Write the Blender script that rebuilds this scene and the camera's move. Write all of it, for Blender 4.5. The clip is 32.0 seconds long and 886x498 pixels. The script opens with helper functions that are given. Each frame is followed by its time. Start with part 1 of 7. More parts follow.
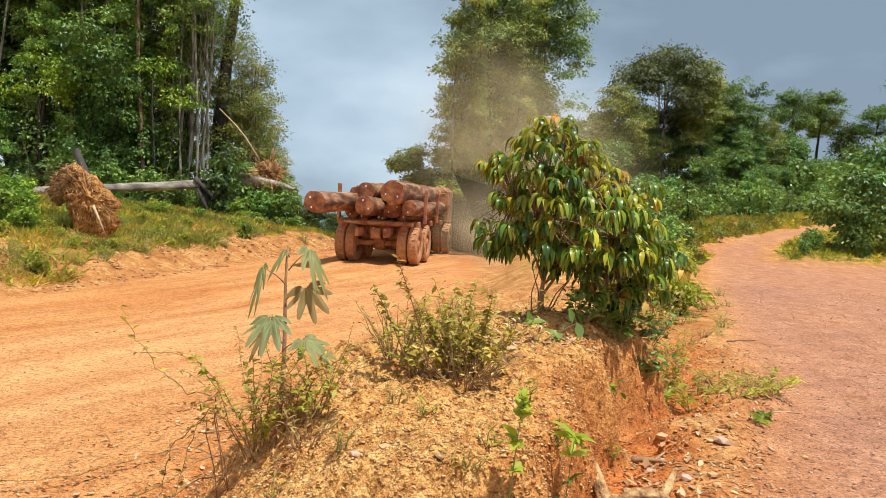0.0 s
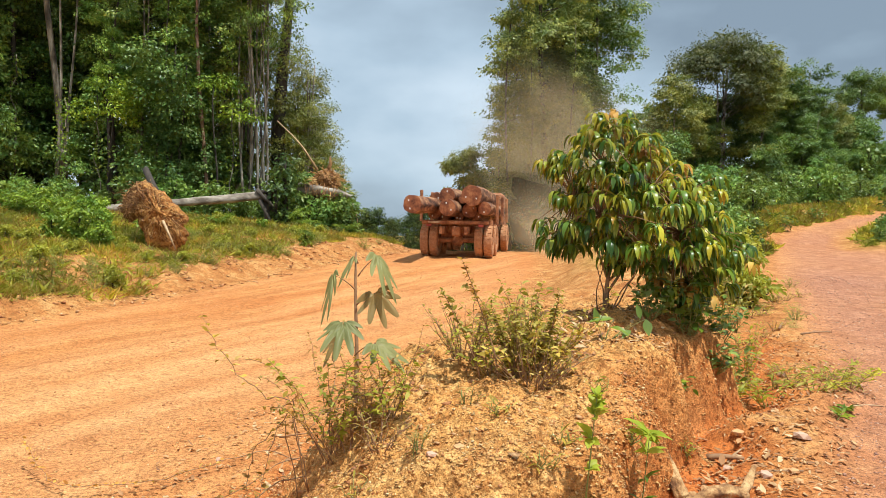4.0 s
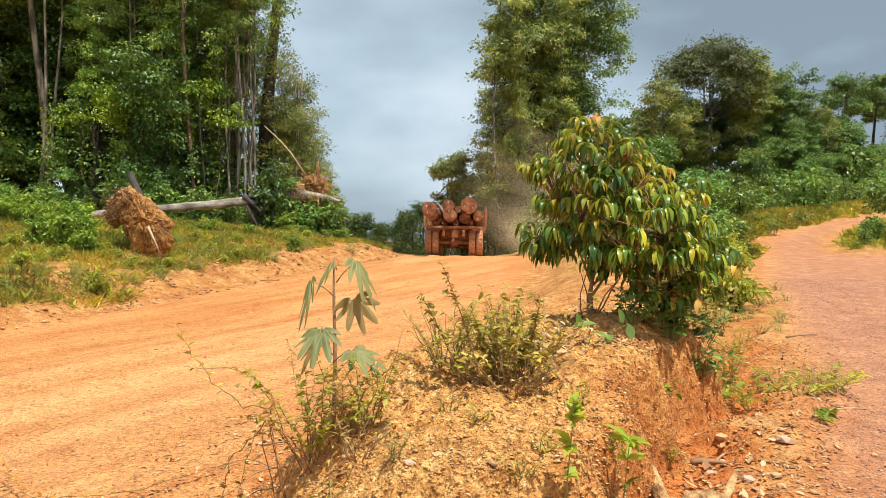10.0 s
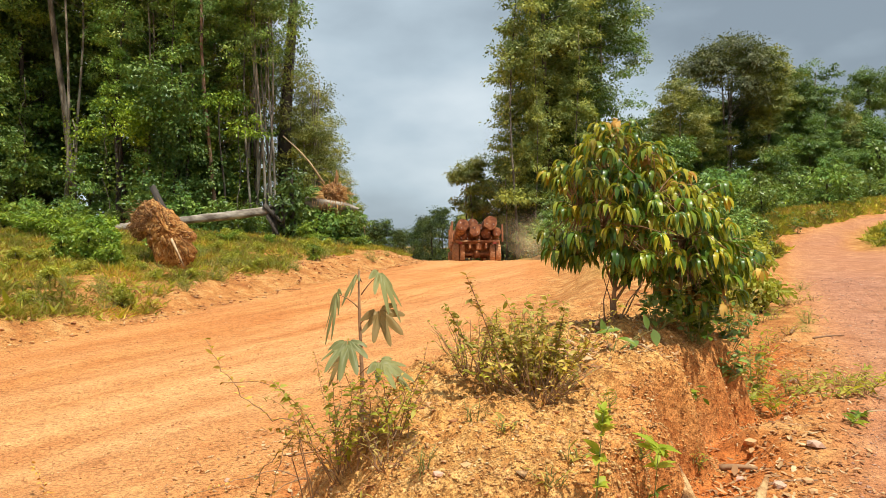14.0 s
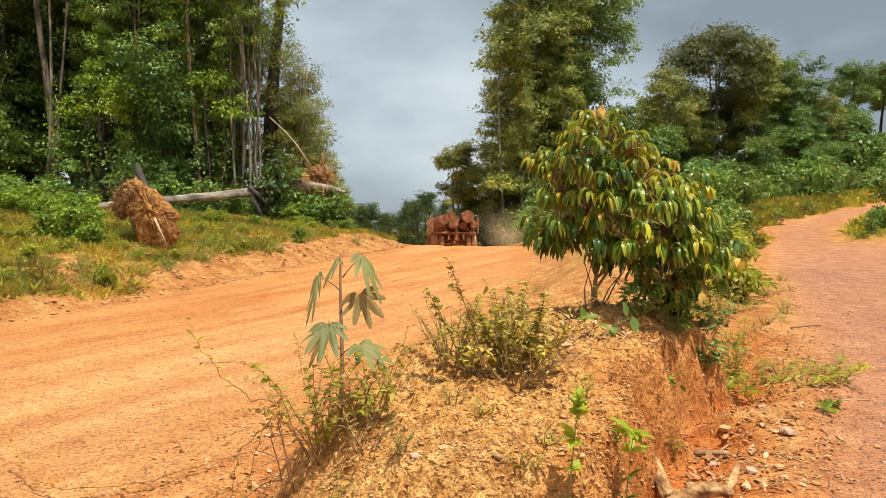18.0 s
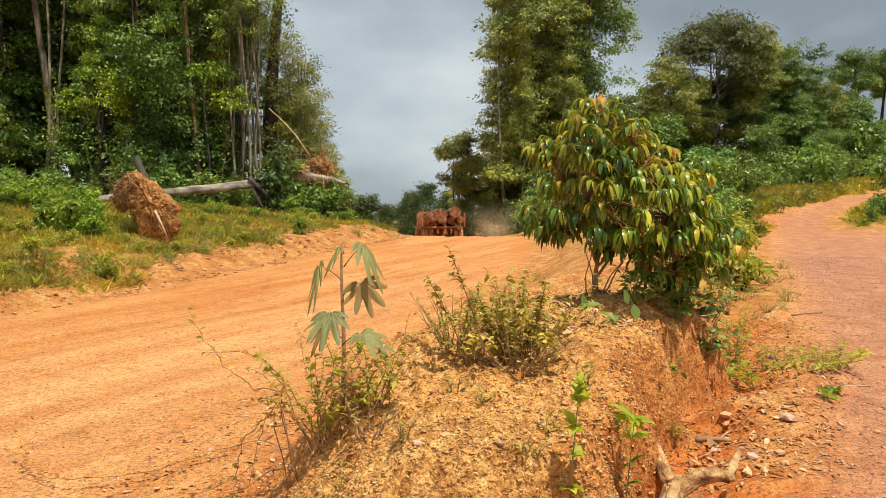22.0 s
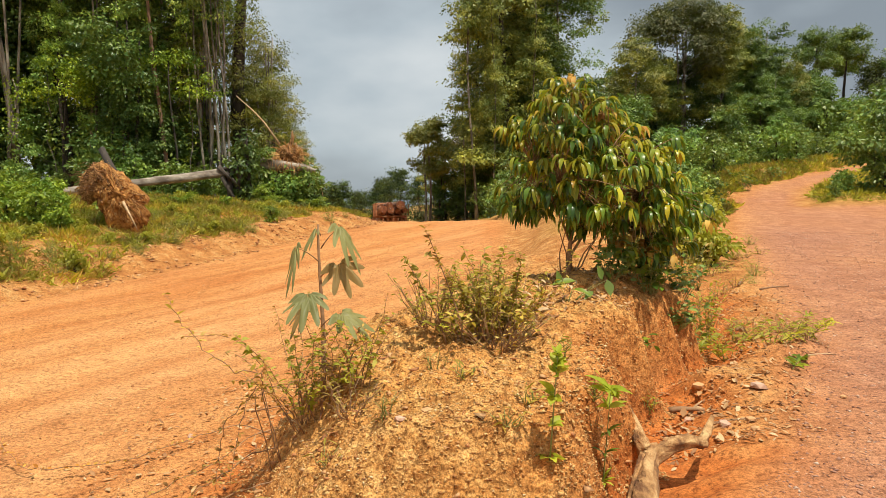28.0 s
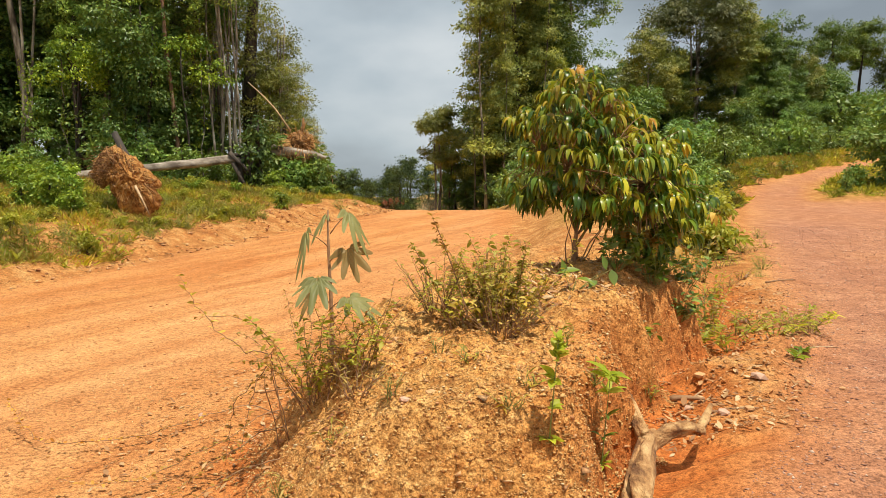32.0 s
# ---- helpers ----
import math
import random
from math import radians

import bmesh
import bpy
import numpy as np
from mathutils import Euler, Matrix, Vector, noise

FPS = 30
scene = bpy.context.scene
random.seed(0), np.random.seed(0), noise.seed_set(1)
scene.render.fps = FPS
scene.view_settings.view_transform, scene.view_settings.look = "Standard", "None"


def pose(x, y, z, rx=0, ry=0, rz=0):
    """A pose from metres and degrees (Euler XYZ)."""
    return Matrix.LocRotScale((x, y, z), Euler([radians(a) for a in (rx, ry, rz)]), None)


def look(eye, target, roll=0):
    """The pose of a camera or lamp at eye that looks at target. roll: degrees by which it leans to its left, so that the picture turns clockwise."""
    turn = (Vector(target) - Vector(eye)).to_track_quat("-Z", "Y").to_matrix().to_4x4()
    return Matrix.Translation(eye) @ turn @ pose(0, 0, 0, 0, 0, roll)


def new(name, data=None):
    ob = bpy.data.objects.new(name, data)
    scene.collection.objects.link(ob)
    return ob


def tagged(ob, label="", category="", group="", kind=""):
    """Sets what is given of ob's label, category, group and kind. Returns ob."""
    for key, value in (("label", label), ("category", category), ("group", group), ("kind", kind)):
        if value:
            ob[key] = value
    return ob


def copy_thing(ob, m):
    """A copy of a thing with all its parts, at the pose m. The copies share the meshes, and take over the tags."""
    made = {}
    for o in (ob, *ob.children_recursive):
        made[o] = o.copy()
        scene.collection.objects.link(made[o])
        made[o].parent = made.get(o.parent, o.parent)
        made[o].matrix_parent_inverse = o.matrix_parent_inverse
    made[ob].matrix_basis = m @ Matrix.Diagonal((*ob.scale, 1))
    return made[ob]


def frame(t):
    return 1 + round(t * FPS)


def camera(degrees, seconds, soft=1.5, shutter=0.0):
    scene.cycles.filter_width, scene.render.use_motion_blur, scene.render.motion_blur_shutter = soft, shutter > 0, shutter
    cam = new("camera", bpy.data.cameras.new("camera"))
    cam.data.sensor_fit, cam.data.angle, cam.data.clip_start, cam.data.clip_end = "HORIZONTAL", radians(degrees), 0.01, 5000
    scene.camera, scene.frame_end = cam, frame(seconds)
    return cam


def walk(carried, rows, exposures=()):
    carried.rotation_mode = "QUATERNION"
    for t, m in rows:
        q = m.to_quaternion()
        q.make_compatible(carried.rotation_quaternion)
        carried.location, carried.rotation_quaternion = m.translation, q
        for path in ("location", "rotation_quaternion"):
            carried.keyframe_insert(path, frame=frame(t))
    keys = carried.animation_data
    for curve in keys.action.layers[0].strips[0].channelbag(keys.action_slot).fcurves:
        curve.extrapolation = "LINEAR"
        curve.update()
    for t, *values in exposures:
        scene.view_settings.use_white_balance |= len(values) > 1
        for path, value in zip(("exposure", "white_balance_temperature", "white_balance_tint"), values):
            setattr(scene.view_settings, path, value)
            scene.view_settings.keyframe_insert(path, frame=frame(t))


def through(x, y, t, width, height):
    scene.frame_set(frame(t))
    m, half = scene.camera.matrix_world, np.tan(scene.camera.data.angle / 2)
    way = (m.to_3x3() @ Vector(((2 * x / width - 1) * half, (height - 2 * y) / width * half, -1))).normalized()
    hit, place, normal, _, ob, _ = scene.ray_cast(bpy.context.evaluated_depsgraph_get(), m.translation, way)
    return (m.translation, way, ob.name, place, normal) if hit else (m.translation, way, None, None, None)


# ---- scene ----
# The eye's height over the near track is 1.5 m; x runs to the right, y along the road.
cam = camera(64.18, 32.0, soft=0.5)
PATH = (
    (0, pose(0.055, 0.010, 1.515, 88.70, -3.42, -5.40)),
    (0.5, pose(0.049, -0.006, 1.529, 90.10, -1.00, -5.51)),
    (1, pose(0.019, 0.002, 1.531, 90.14, 0.44, -2.95)),
    (1.5, pose(0.001, 0.008, 1.528, 89.77, -0.50, -1.92)),
    (2, pose(0.004, -0.013, 1.533, 89.39, -0.62, -1.07)),
    (2.5, pose(0.002, -0.032, 1.533, 89.12, -1.09, -0.72)),
    (4.5, pose(0.010, -0.023, 1.513, 88.61, -1.16, -0.94)),
    (5, pose(0.000, -0.005, 1.510, 88.66, -2.20, -2.59)),
    (5.5, pose(-0.012, 0.002, 1.498, 87.43, -3.10, 0.36)),
    (6, pose(-0.001, 0.006, 1.500, 88.11, -2.00, 0.08)),
    (6.5, pose(0.010, -0.001, 1.496, 88.34, -2.39, -0.27)),
    (7, pose(-0.004, 0.001, 1.500, 88.76, -1.41, 0.88)),
    (7.5, pose(0.004, -0.005, 1.510, 89.33, -1.00, 1.15)),
    (8, pose(0.017, 0.000, 1.515, 89.29, -0.32, 1.40)),
    (8.5, pose(0.033, 0.009, 1.515, 88.77, 1.18, 1.17)),
    (9, pose(0.048, 0.010, 1.514, 89.07, 0.32, -0.34)),
    (9.5, pose(0.055, -0.002, 1.514, 88.94, 0.28, -0.66)),
    (10, pose(0.065, 0.004, 1.521, 89.04, -0.89, -1.66)),
    (10.5, pose(0.066, -0.001, 1.525, 89.39, -0.10, -1.77)),
    (11, pose(0.062, 0.003, 1.527, 89.71, -0.00, -2.00)),
    (11.5, pose(0.054, -0.001, 1.524, 89.39, -0.09, -1.83)),
    (12, pose(0.066, 0.002, 1.527, 89.52, -1.20, -2.99)),
    (12.5, pose(0.042, -0.008, 1.524, 89.62, -0.95, -2.44)),
    (13, pose(0.035, 0.016, 1.530, 89.91, -1.39, -1.75)),
    (13.5, pose(0.034, 0.001, 1.540, 90.32, 0.77, -0.25)),
    (14, pose(0.041, -0.014, 1.551, 89.43, 0.29, -0.13)),
    (14.5, pose(0.033, -0.019, 1.552, 89.39, -0.02, -0.08)),
    (16.5, pose(0.046, -0.022, 1.547, 88.08, -1.33, -0.84)),
    (17, pose(0.069, -0.033, 1.552, 88.48, -1.05, -1.39)),
    (17.5, pose(0.065, -0.030, 1.548, 88.50, -0.56, -1.62)),
    (18, pose(0.063, -0.030, 1.550, 88.20, -0.74, -1.25)),
    (18.5, pose(0.061, -0.041, 1.548, 88.30, -1.09, -0.53)),
    (19, pose(0.060, -0.048, 1.549, 88.43, -0.97, -0.60)),
    (19.5, pose(0.053, -0.051, 1.552, 88.79, -1.07, -0.07)),
    (20, pose(0.056, -0.048, 1.549, 88.34, -0.78, -0.25)),
    (20.5, pose(0.067, -0.043, 1.549, 88.38, -0.41, -0.84)),
    (21, pose(0.073, -0.043, 1.546, 87.81, 0.28, -1.35)),
    (21.5, pose(0.066, -0.039, 1.541, 87.33, -0.26, -1.47)),
    (22, pose(0.063, -0.035, 1.538, 87.46, -0.34, -1.20)),
    (22.5, pose(0.061, -0.030, 1.534, 86.99, -0.18, -1.44)),
    (23, pose(0.071, -0.028, 1.539, 86.85, 0.15, -1.22)),
    (23.5, pose(0.066, -0.033, 1.530, 86.35, -0.09, -1.35)),
    (24, pose(0.068, -0.031, 1.528, 86.03, 0.08, -2.47)),
    (24.5, pose(0.072, -0.030, 1.523, 85.45, -0.87, -4.57)),
    (25, pose(0.063, -0.014, 1.519, 84.97, 1.20, -4.68)),
    (25.5, pose(0.054, -0.016, 1.519, 85.04, -0.02, -6.16)),
    (26, pose(0.037, -0.023, 1.529, 86.07, 0.09, -5.01)),
    (26.5, pose(0.030, -0.043, 1.537, 86.21, 1.57, -3.24)),
    (28.5, pose(0.048, -0.075, 1.497, 86.39, 0.80, -3.52)),
    (29, pose(0.052, -0.090, 1.520, 86.69, 1.93, -2.72)),
    (29.5, pose(0.027, -0.124, 1.511, 85.14, 0.90, -2.73)),
    (30, pose(0.024, -0.160, 1.505, 85.56, 0.19, -1.03)),
    (30.5, pose(0.025, -0.161, 1.497, 86.13, -0.02, -2.57)),
    (31, pose(0.044, -0.165, 1.505, 86.06, -0.04, -2.60)),
    (31.5, pose(0.050, -0.160, 1.499, 85.87, -0.03, -2.96)),
    (32, pose(0.051, -0.158, 1.497, 85.43, 0.08, -2.68)),
)
EXPOSURES = ((0.0, 0.14, 5950, 6), (4.0, 0.18, 5980, 6), (6.0, 0.22, 6080, 6), (9.0, 0.24, 6150, 6), (13.0, 0.18, 6400, 7), (19.0, 0.11, 6650, 8), (26.0, 0.01, 6900, 10), (32.0, 0.02, 6850, 10))
walk(cam, PATH, EXPOSURES)

# ---- light ----
SUN_TO = Vector((0.19, -0.27, 1.0)).normalized()


def make_light():
    world = bpy.data.worlds.new("sky")
    scene.world = world
    world.use_nodes = True
    nt = world.node_tree
    back = nt.nodes["Background"]
    sky = nt.nodes.new("ShaderNodeTexSky")
    sky.sky_type, sky.sun_disc = "NISHITA", False
    sky.sun_elevation = math.asin(SUN_TO.z)
    sky.sun_rotation = math.atan2(SUN_TO.x, SUN_TO.y)
    sky.air_density, sky.dust_density, sky.ozone_density = 1.0, 2.5, 1.2
    co = nt.nodes.new("ShaderNodeTexCoord")
    stretch = nt.nodes.new("ShaderNodeMapping")
    stretch.inputs["Scale"].default_value = (1.0, 1.0, 2.2)
    stretch.inputs["Location"].default_value = CLOUD_SHIFT
    nt.links.new(co.outputs["Generated"], stretch.inputs["Vector"])
    big = nt.nodes.new("ShaderNodeTexNoise")
    big.inputs["Scale"].default_value = 1.7
    big.inputs["Detail"].default_value = 6.0
    big.inputs["Roughness"].default_value = 0.45
    nt.links.new(stretch.outputs["Vector"], big.inputs["Vector"])
    tone = nt.nodes.new("ShaderNodeValToRGB")
    el = tone.color_ramp.elements
    el[0].position, el[0].color = 0.38, (3.1, 3.7, 4.3, 1)
    el[1].position, el[1].color = 0.66, (10.2, 10.8, 11.2, 1)
    mid = el.new(0.5)
    mid.color = (5.6, 6.6, 7.4, 1)
    nt.links.new(big.outputs["Fac"], tone.inputs["Fac"])
    mix = nt.nodes.new("ShaderNodeMix")
    mix.data_type = "RGBA"
    mix.inputs["Factor"].default_value = 0.86
    nt.links.new(sky.outputs["Color"], mix.inputs["A"])
    nt.links.new(tone.outputs["Color"], mix.inputs["B"])
    nt.links.new(mix.outputs["Result"], back.inputs["Color"])
    back.inputs["Strength"].default_value = 0.088
    sun = new("sun", bpy.data.lights.new("sun", "SUN"))
    sun.data.energy, sun.data.angle, sun.data.color = 5.0, radians(0.7), (1.0, 0.94, 0.84)
    sun.matrix_world = look(SUN_TO * 50, (0, 0, 0))


CLOUD_SHIFT = (0.3, 0.1, 0.2)
make_light()

# ---- small tools ----

def fbm(x, y, scale, seed=0, octaves=3):
    """Smooth value noise on arrays, about -1 to 1."""
    total, amp = np.zeros(np.broadcast(x, y).shape), 1.0
    for k in range(octaves):
        px, py = x / scale * 2**k + 17.3 * seed + 5 * k, y / scale * 2**k - 9.1 * seed + 3 * k
        ix, iy = np.floor(px), np.floor(py)
        fx, fy = px - ix, py - iy
        fx, fy = fx * fx * (3 - 2 * fx), fy * fy * (3 - 2 * fy)

        def cell(a, b):
            v = np.sin(a * 127.1 + b * 311.7 + seed * 74.7) * 43758.5453
            return 2 * (v - np.floor(v)) - 1

        low = cell(ix, iy) * (1 - fx) + cell(ix + 1, iy) * fx
        high = cell(ix, iy + 1) * (1 - fx) + cell(ix + 1, iy + 1) * fx
        total += amp * (low * (1 - fy) + high * fy)
        amp *= 0.5
    return total / 1.75


def step(a):
    a = np.clip(a, 0, 1)
    return a * a * (3 - 2 * a)


def array_mesh(name, verts, faces, smooth=False):
    """A mesh from arrays: verts (n, 3), faces (m, 3 or 4)."""
    verts, faces = np.asarray(verts, np.float32), np.asarray(faces, np.int32)
    me = bpy.data.meshes.new(name)
    me.vertices.add(len(verts))
    me.vertices.foreach_set("co", verts.ravel())
    me.loops.add(faces.size)
    me.loops.foreach_set("vertex_index", faces.ravel())
    me.polygons.add(len(faces))
    me.polygons.foreach_set("loop_start", np.arange(0, faces.size, faces.shape[1], dtype=np.int32))
    me.polygons.foreach_set("loop_total", np.full(len(faces), faces.shape[1], np.int32))
    if smooth:
        me.polygons.foreach_set("use_smooth", np.ones(len(faces), bool))
    me.update(calc_edges=True)
    return me


def part(name, shape, material, parent=None, label="", smooth=False):
    """Links a bmesh or mesh as one object under a thing or under a part."""
    if isinstance(shape, bmesh.types.BMesh):
        me = bpy.data.meshes.new(name)
        shape.to_mesh(me)
        shape.free()
        if smooth:
            me.polygons.foreach_set("use_smooth", np.ones(len(me.polygons), bool))
    else:
        me = shape
    me.materials.clear()
    me.materials.append(material)
    ob = new(name, me)
    ob.parent = parent
    if label:
        ob["label"] = label
    return ob


def thing(name, label, category, group="", m=None, kind=""):
    ob = tagged(new(name), label, category, group, kind)
    ob.empty_display_size = 0.1
    if m is not None:
        ob.matrix_basis = m
    return ob


def tube(path, radii, sides=7, wobble=0.0, seed=0, cap=True):
    """Verts and quads of a tapered tube along a path of points."""
    path, radii = np.asarray(path, float), np.asarray(radii, float)
    r = np.random.default_rng(seed)
    ahead = np.gradient(path, axis=0)
    ahead /= np.linalg.norm(ahead, axis=1, keepdims=True) + 1e-9
    ref = np.array([0.31, 0.95, 0.05]) if abs(ahead[:, 2]).mean() > 0.6 else np.array([0.05, 0.1, 0.99])
    side = np.cross(ahead, ref)
    side /= np.linalg.norm(side, axis=1, keepdims=True) + 1e-9
    up = np.cross(side, ahead)
    a = np.linspace(0, 2 * np.pi, sides, endpoint=False)
    lumps = 1 + wobble * r.normal(size=(1, sides)) + 0.5 * wobble * r.normal(size=(len(path), sides))
    ring = (np.cos(a)[None, :, None] * side[:, None] + np.sin(a)[None, :, None] * up[:, None]) * (radii[:, None] * lumps)[..., None]
    verts = (path[:, None] + ring).reshape(-1, 3)
    n = len(path)
    i, j = np.meshgrid(np.arange(n - 1), np.arange(sides), indexing="ij")
    k = (j + 1) % sides
    faces = np.stack([i * sides + j, i * sides + k, (i + 1) * sides + k, (i + 1) * sides + j], -1).reshape(-1, 4)
    if cap:
        # each end closes with a tiny ring
        jj = np.arange(sides)
        kk = (jj + 1) % sides
        small0 = path[0] + ring[0] * 0.02
        small1 = path[-1] + ring[-1] * 0.02
        base = len(verts)
        verts = np.concatenate([verts, small0, small1])
        f0 = np.stack([base + jj, base + kk, kk, jj], -1)
        f1 = np.stack([(n - 1) * sides + jj, (n - 1) * sides + kk, base + sides + kk, base + sides + jj], -1)
        faces = np.concatenate([faces, f0, f1])
    return verts, faces


def arc(a, b, sag, n=6):
    t = np.linspace(0, 1, n)[:, None]
    return np.asarray(a) * (1 - t) + np.asarray(b) * t + np.array([0, 0, 1.0]) * sag * 4 * t * (1 - t)


def joined(pieces):
    """One (verts, faces) from several with the same face size."""
    verts, faces, base = [], [], 0
    for v, f in pieces:
        verts.append(v)
        faces.append(np.asarray(f) + base)
        base += len(v)
    return np.concatenate(verts), np.concatenate(faces)


def unit(v):
    return v / (np.linalg.norm(v, axis=-1, keepdims=True) + 1e-9)


def blades(at, along, out, length, width, fold=0.25, bend=0.0):
    """Leaves of two folded quads each: stem end, belly left and right, tip. at, along, out are (n, 3)."""
    along, out = unit(along), unit(out)
    side = unit(np.cross(along, out))
    out = np.cross(side, along)
    length, width = np.asarray(length)[:, None], np.asarray(width)[:, None]
    mid = at + along * length * 0.45
    tip = at + along * length - out * length * bend
    lift = out * width * fold
    left, right = mid + side * width * 0.5 + lift, mid - side * width * 0.5 + lift
    n = len(at)
    verts = np.stack([at, left, tip, right], 1).reshape(-1, 3)
    b = 4 * np.arange(n)[:, None]
    faces = np.concatenate([b + np.array([[0, 2, 1]]), b + np.array([[0, 3, 2]])])
    return verts, faces


# ---- materials ----
def mat(name, rough=0.8):
    m = bpy.data.materials.new(name)
    m.use_nodes = True
    nt = m.node_tree
    bs = nt.nodes["Principled BSDF"]
    bs.inputs["Roughness"].default_value = rough
    return m, nt, bs


def ramp(nt, fac, stops):
    node = nt.nodes.new("ShaderNodeValToRGB")
    el = node.color_ramp.elements
    while len(el) < len(stops):
        el.new(0.5)
    for e, (p, c) in zip(el, stops):
        e.position, e.color = p, (*c, 1)
    nt.links.new(fac, node.inputs["Fac"])
    return node.outputs["Color"]


def noise_tex(nt, scale, detail=4.0, rough=0.55, coords="Object", stretch=None):
    co = nt.nodes.new("ShaderNodeTexCoord")
    out = co.outputs[coords]
    if stretch:
        mp = nt.nodes.new("ShaderNodeMapping")
        mp.inputs["Scale"].default_value = stretch
        nt.links.new(out, mp.inputs["Vector"])
        out = mp.outputs["Vector"]
    node = nt.nodes.new("ShaderNodeTexNoise")
    node.inputs["Scale"].default_value = scale
    node.inputs["Detail"].default_value = detail
    node.inputs["Roughness"].default_value = rough
    nt.links.new(out, node.inputs["Vector"])
    return node.outputs["Fac"]


def blend(nt, fac, a, b, how="MIX"):
    node = nt.nodes.new("ShaderNodeMix")
    node.data_type, node.blend_type = "RGBA", how
    for sock, value in ((node.inputs["Factor"], fac), (node.inputs["A"], a), (node.inputs["B"], b)):
        if isinstance(value, bpy.types.NodeSocket):
            nt.links.new(value, sock)
        elif isinstance(value, (int, float)):
            sock.default_value = value
        else:
            sock.default_value = (*value, 1)
    return node.outputs["Result"]


def bump(nt, bs, height, strength=0.5, distance=0.02, after=None):
    node = nt.nodes.new("ShaderNodeBump")
    node.inputs["Strength"].default_value = strength
    node.inputs["Distance"].default_value = distance
    nt.links.new(height, node.inputs["Height"])
    if after is not None:
        nt.links.new(after.outputs["Normal"], node.inputs["Normal"])
    nt.links.new(node.outputs["Normal"], bs.inputs["Normal"])
    return node


def leaf_material(name, dark, mid, light, through=0.35, rough=0.45, shift=0.5, glow=(0.30, 0.34, 0.02)):
    """Foliage that varies from leaf to leaf and from plant to plant, with lit and shaded clumps in its colour; light
    also comes through it.
    """
    m, nt, bs = mat(name, rough)
    geo = nt.nodes.new("ShaderNodeNewGeometry")
    info = nt.nodes.new("ShaderNodeObjectInfo")
    col = ramp(nt, geo.outputs["Random Per Island"], ((0.0, dark), (0.55, mid), (1.0, light)))
    hue = nt.nodes.new("ShaderNodeHueSaturation")
    wide = nt.nodes.new("ShaderNodeMapRange")
    wide.inputs["To Min"].default_value, wide.inputs["To Max"].default_value = 1 - 0.45 * shift, 1 + 0.45 * shift
    nt.links.new(info.outputs["Random"], wide.inputs["Value"])
    nt.links.new(wide.outputs["Result"], hue.inputs["Value"])
    turn = nt.nodes.new("ShaderNodeMapRange")
    turn.inputs["To Min"].default_value, turn.inputs["To Max"].default_value = 0.5 - 0.02 * shift, 0.5 + 0.03 * shift
    nt.links.new(info.outputs["Random"], turn.inputs["Value"])
    nt.links.new(turn.outputs["Result"], hue.inputs["Hue"])
    # sunlit and shaded clumps painted into the colour: cool dark to warm bright
    clump_light = noise_tex(nt, 0.55, 3.0, 0.6)
    col = blend(nt, 1.0, col, ramp(nt, clump_light, ((0.36, (0.42, 0.54, 0.60)), (0.5, (0.95, 0.97, 1.0)), (0.64, (1.6, 1.42, 1.0)))), "MULTIPLY")
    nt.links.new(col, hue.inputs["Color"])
    nt.links.new(hue.outputs["Color"], bs.inputs["Base Color"])
    bs.inputs["Specular IOR Level"].default_value = 0.36
    tr = nt.nodes.new("ShaderNodeBsdfTranslucent")
    warm = blend(nt, 0.5, hue.outputs["Color"], glow)
    nt.links.new(warm, tr.inputs["Color"])
    mix = nt.nodes.new("ShaderNodeMixShader")
    mix.inputs["Fac"].default_value = through
    nt.links.new(bs.outputs["BSDF"], mix.inputs[1])
    nt.links.new(tr.outputs["BSDF"], mix.inputs[2])
    nt.links.new(mix.outputs["Shader"], nt.nodes["Material Output"].inputs["Surface"])
    return m


def plain(name, stops, scale=6.0, rough=0.8, relief=0.4, depth=0.01, stretch=None, detail=6.0, metal=0.0):
    """A mottled surface: colours along a noise, with fine relief."""
    m, nt, bs = mat(name, rough)
    n1 = noise_tex(nt, scale, detail, 0.6, "Object", stretch)
    n2 = noise_tex(nt, scale * 7, 3.0, 0.6, "Object", stretch)
    c1 = ramp(nt, n1, stops)
    c2 = blend(nt, 0.35, c1, ramp(nt, n2, ((0.3, (0.55, 0.55, 0.55)), (0.7, (1.25, 1.25, 1.25)))), "MULTIPLY")
    nt.links.new(c2, bs.inputs["Base Color"])
    bs.inputs["Metallic"].default_value = metal
    b = bump(nt, bs, n1, relief, depth)
    bump(nt, bs, n2, relief, depth * 0.4, b)
    return m


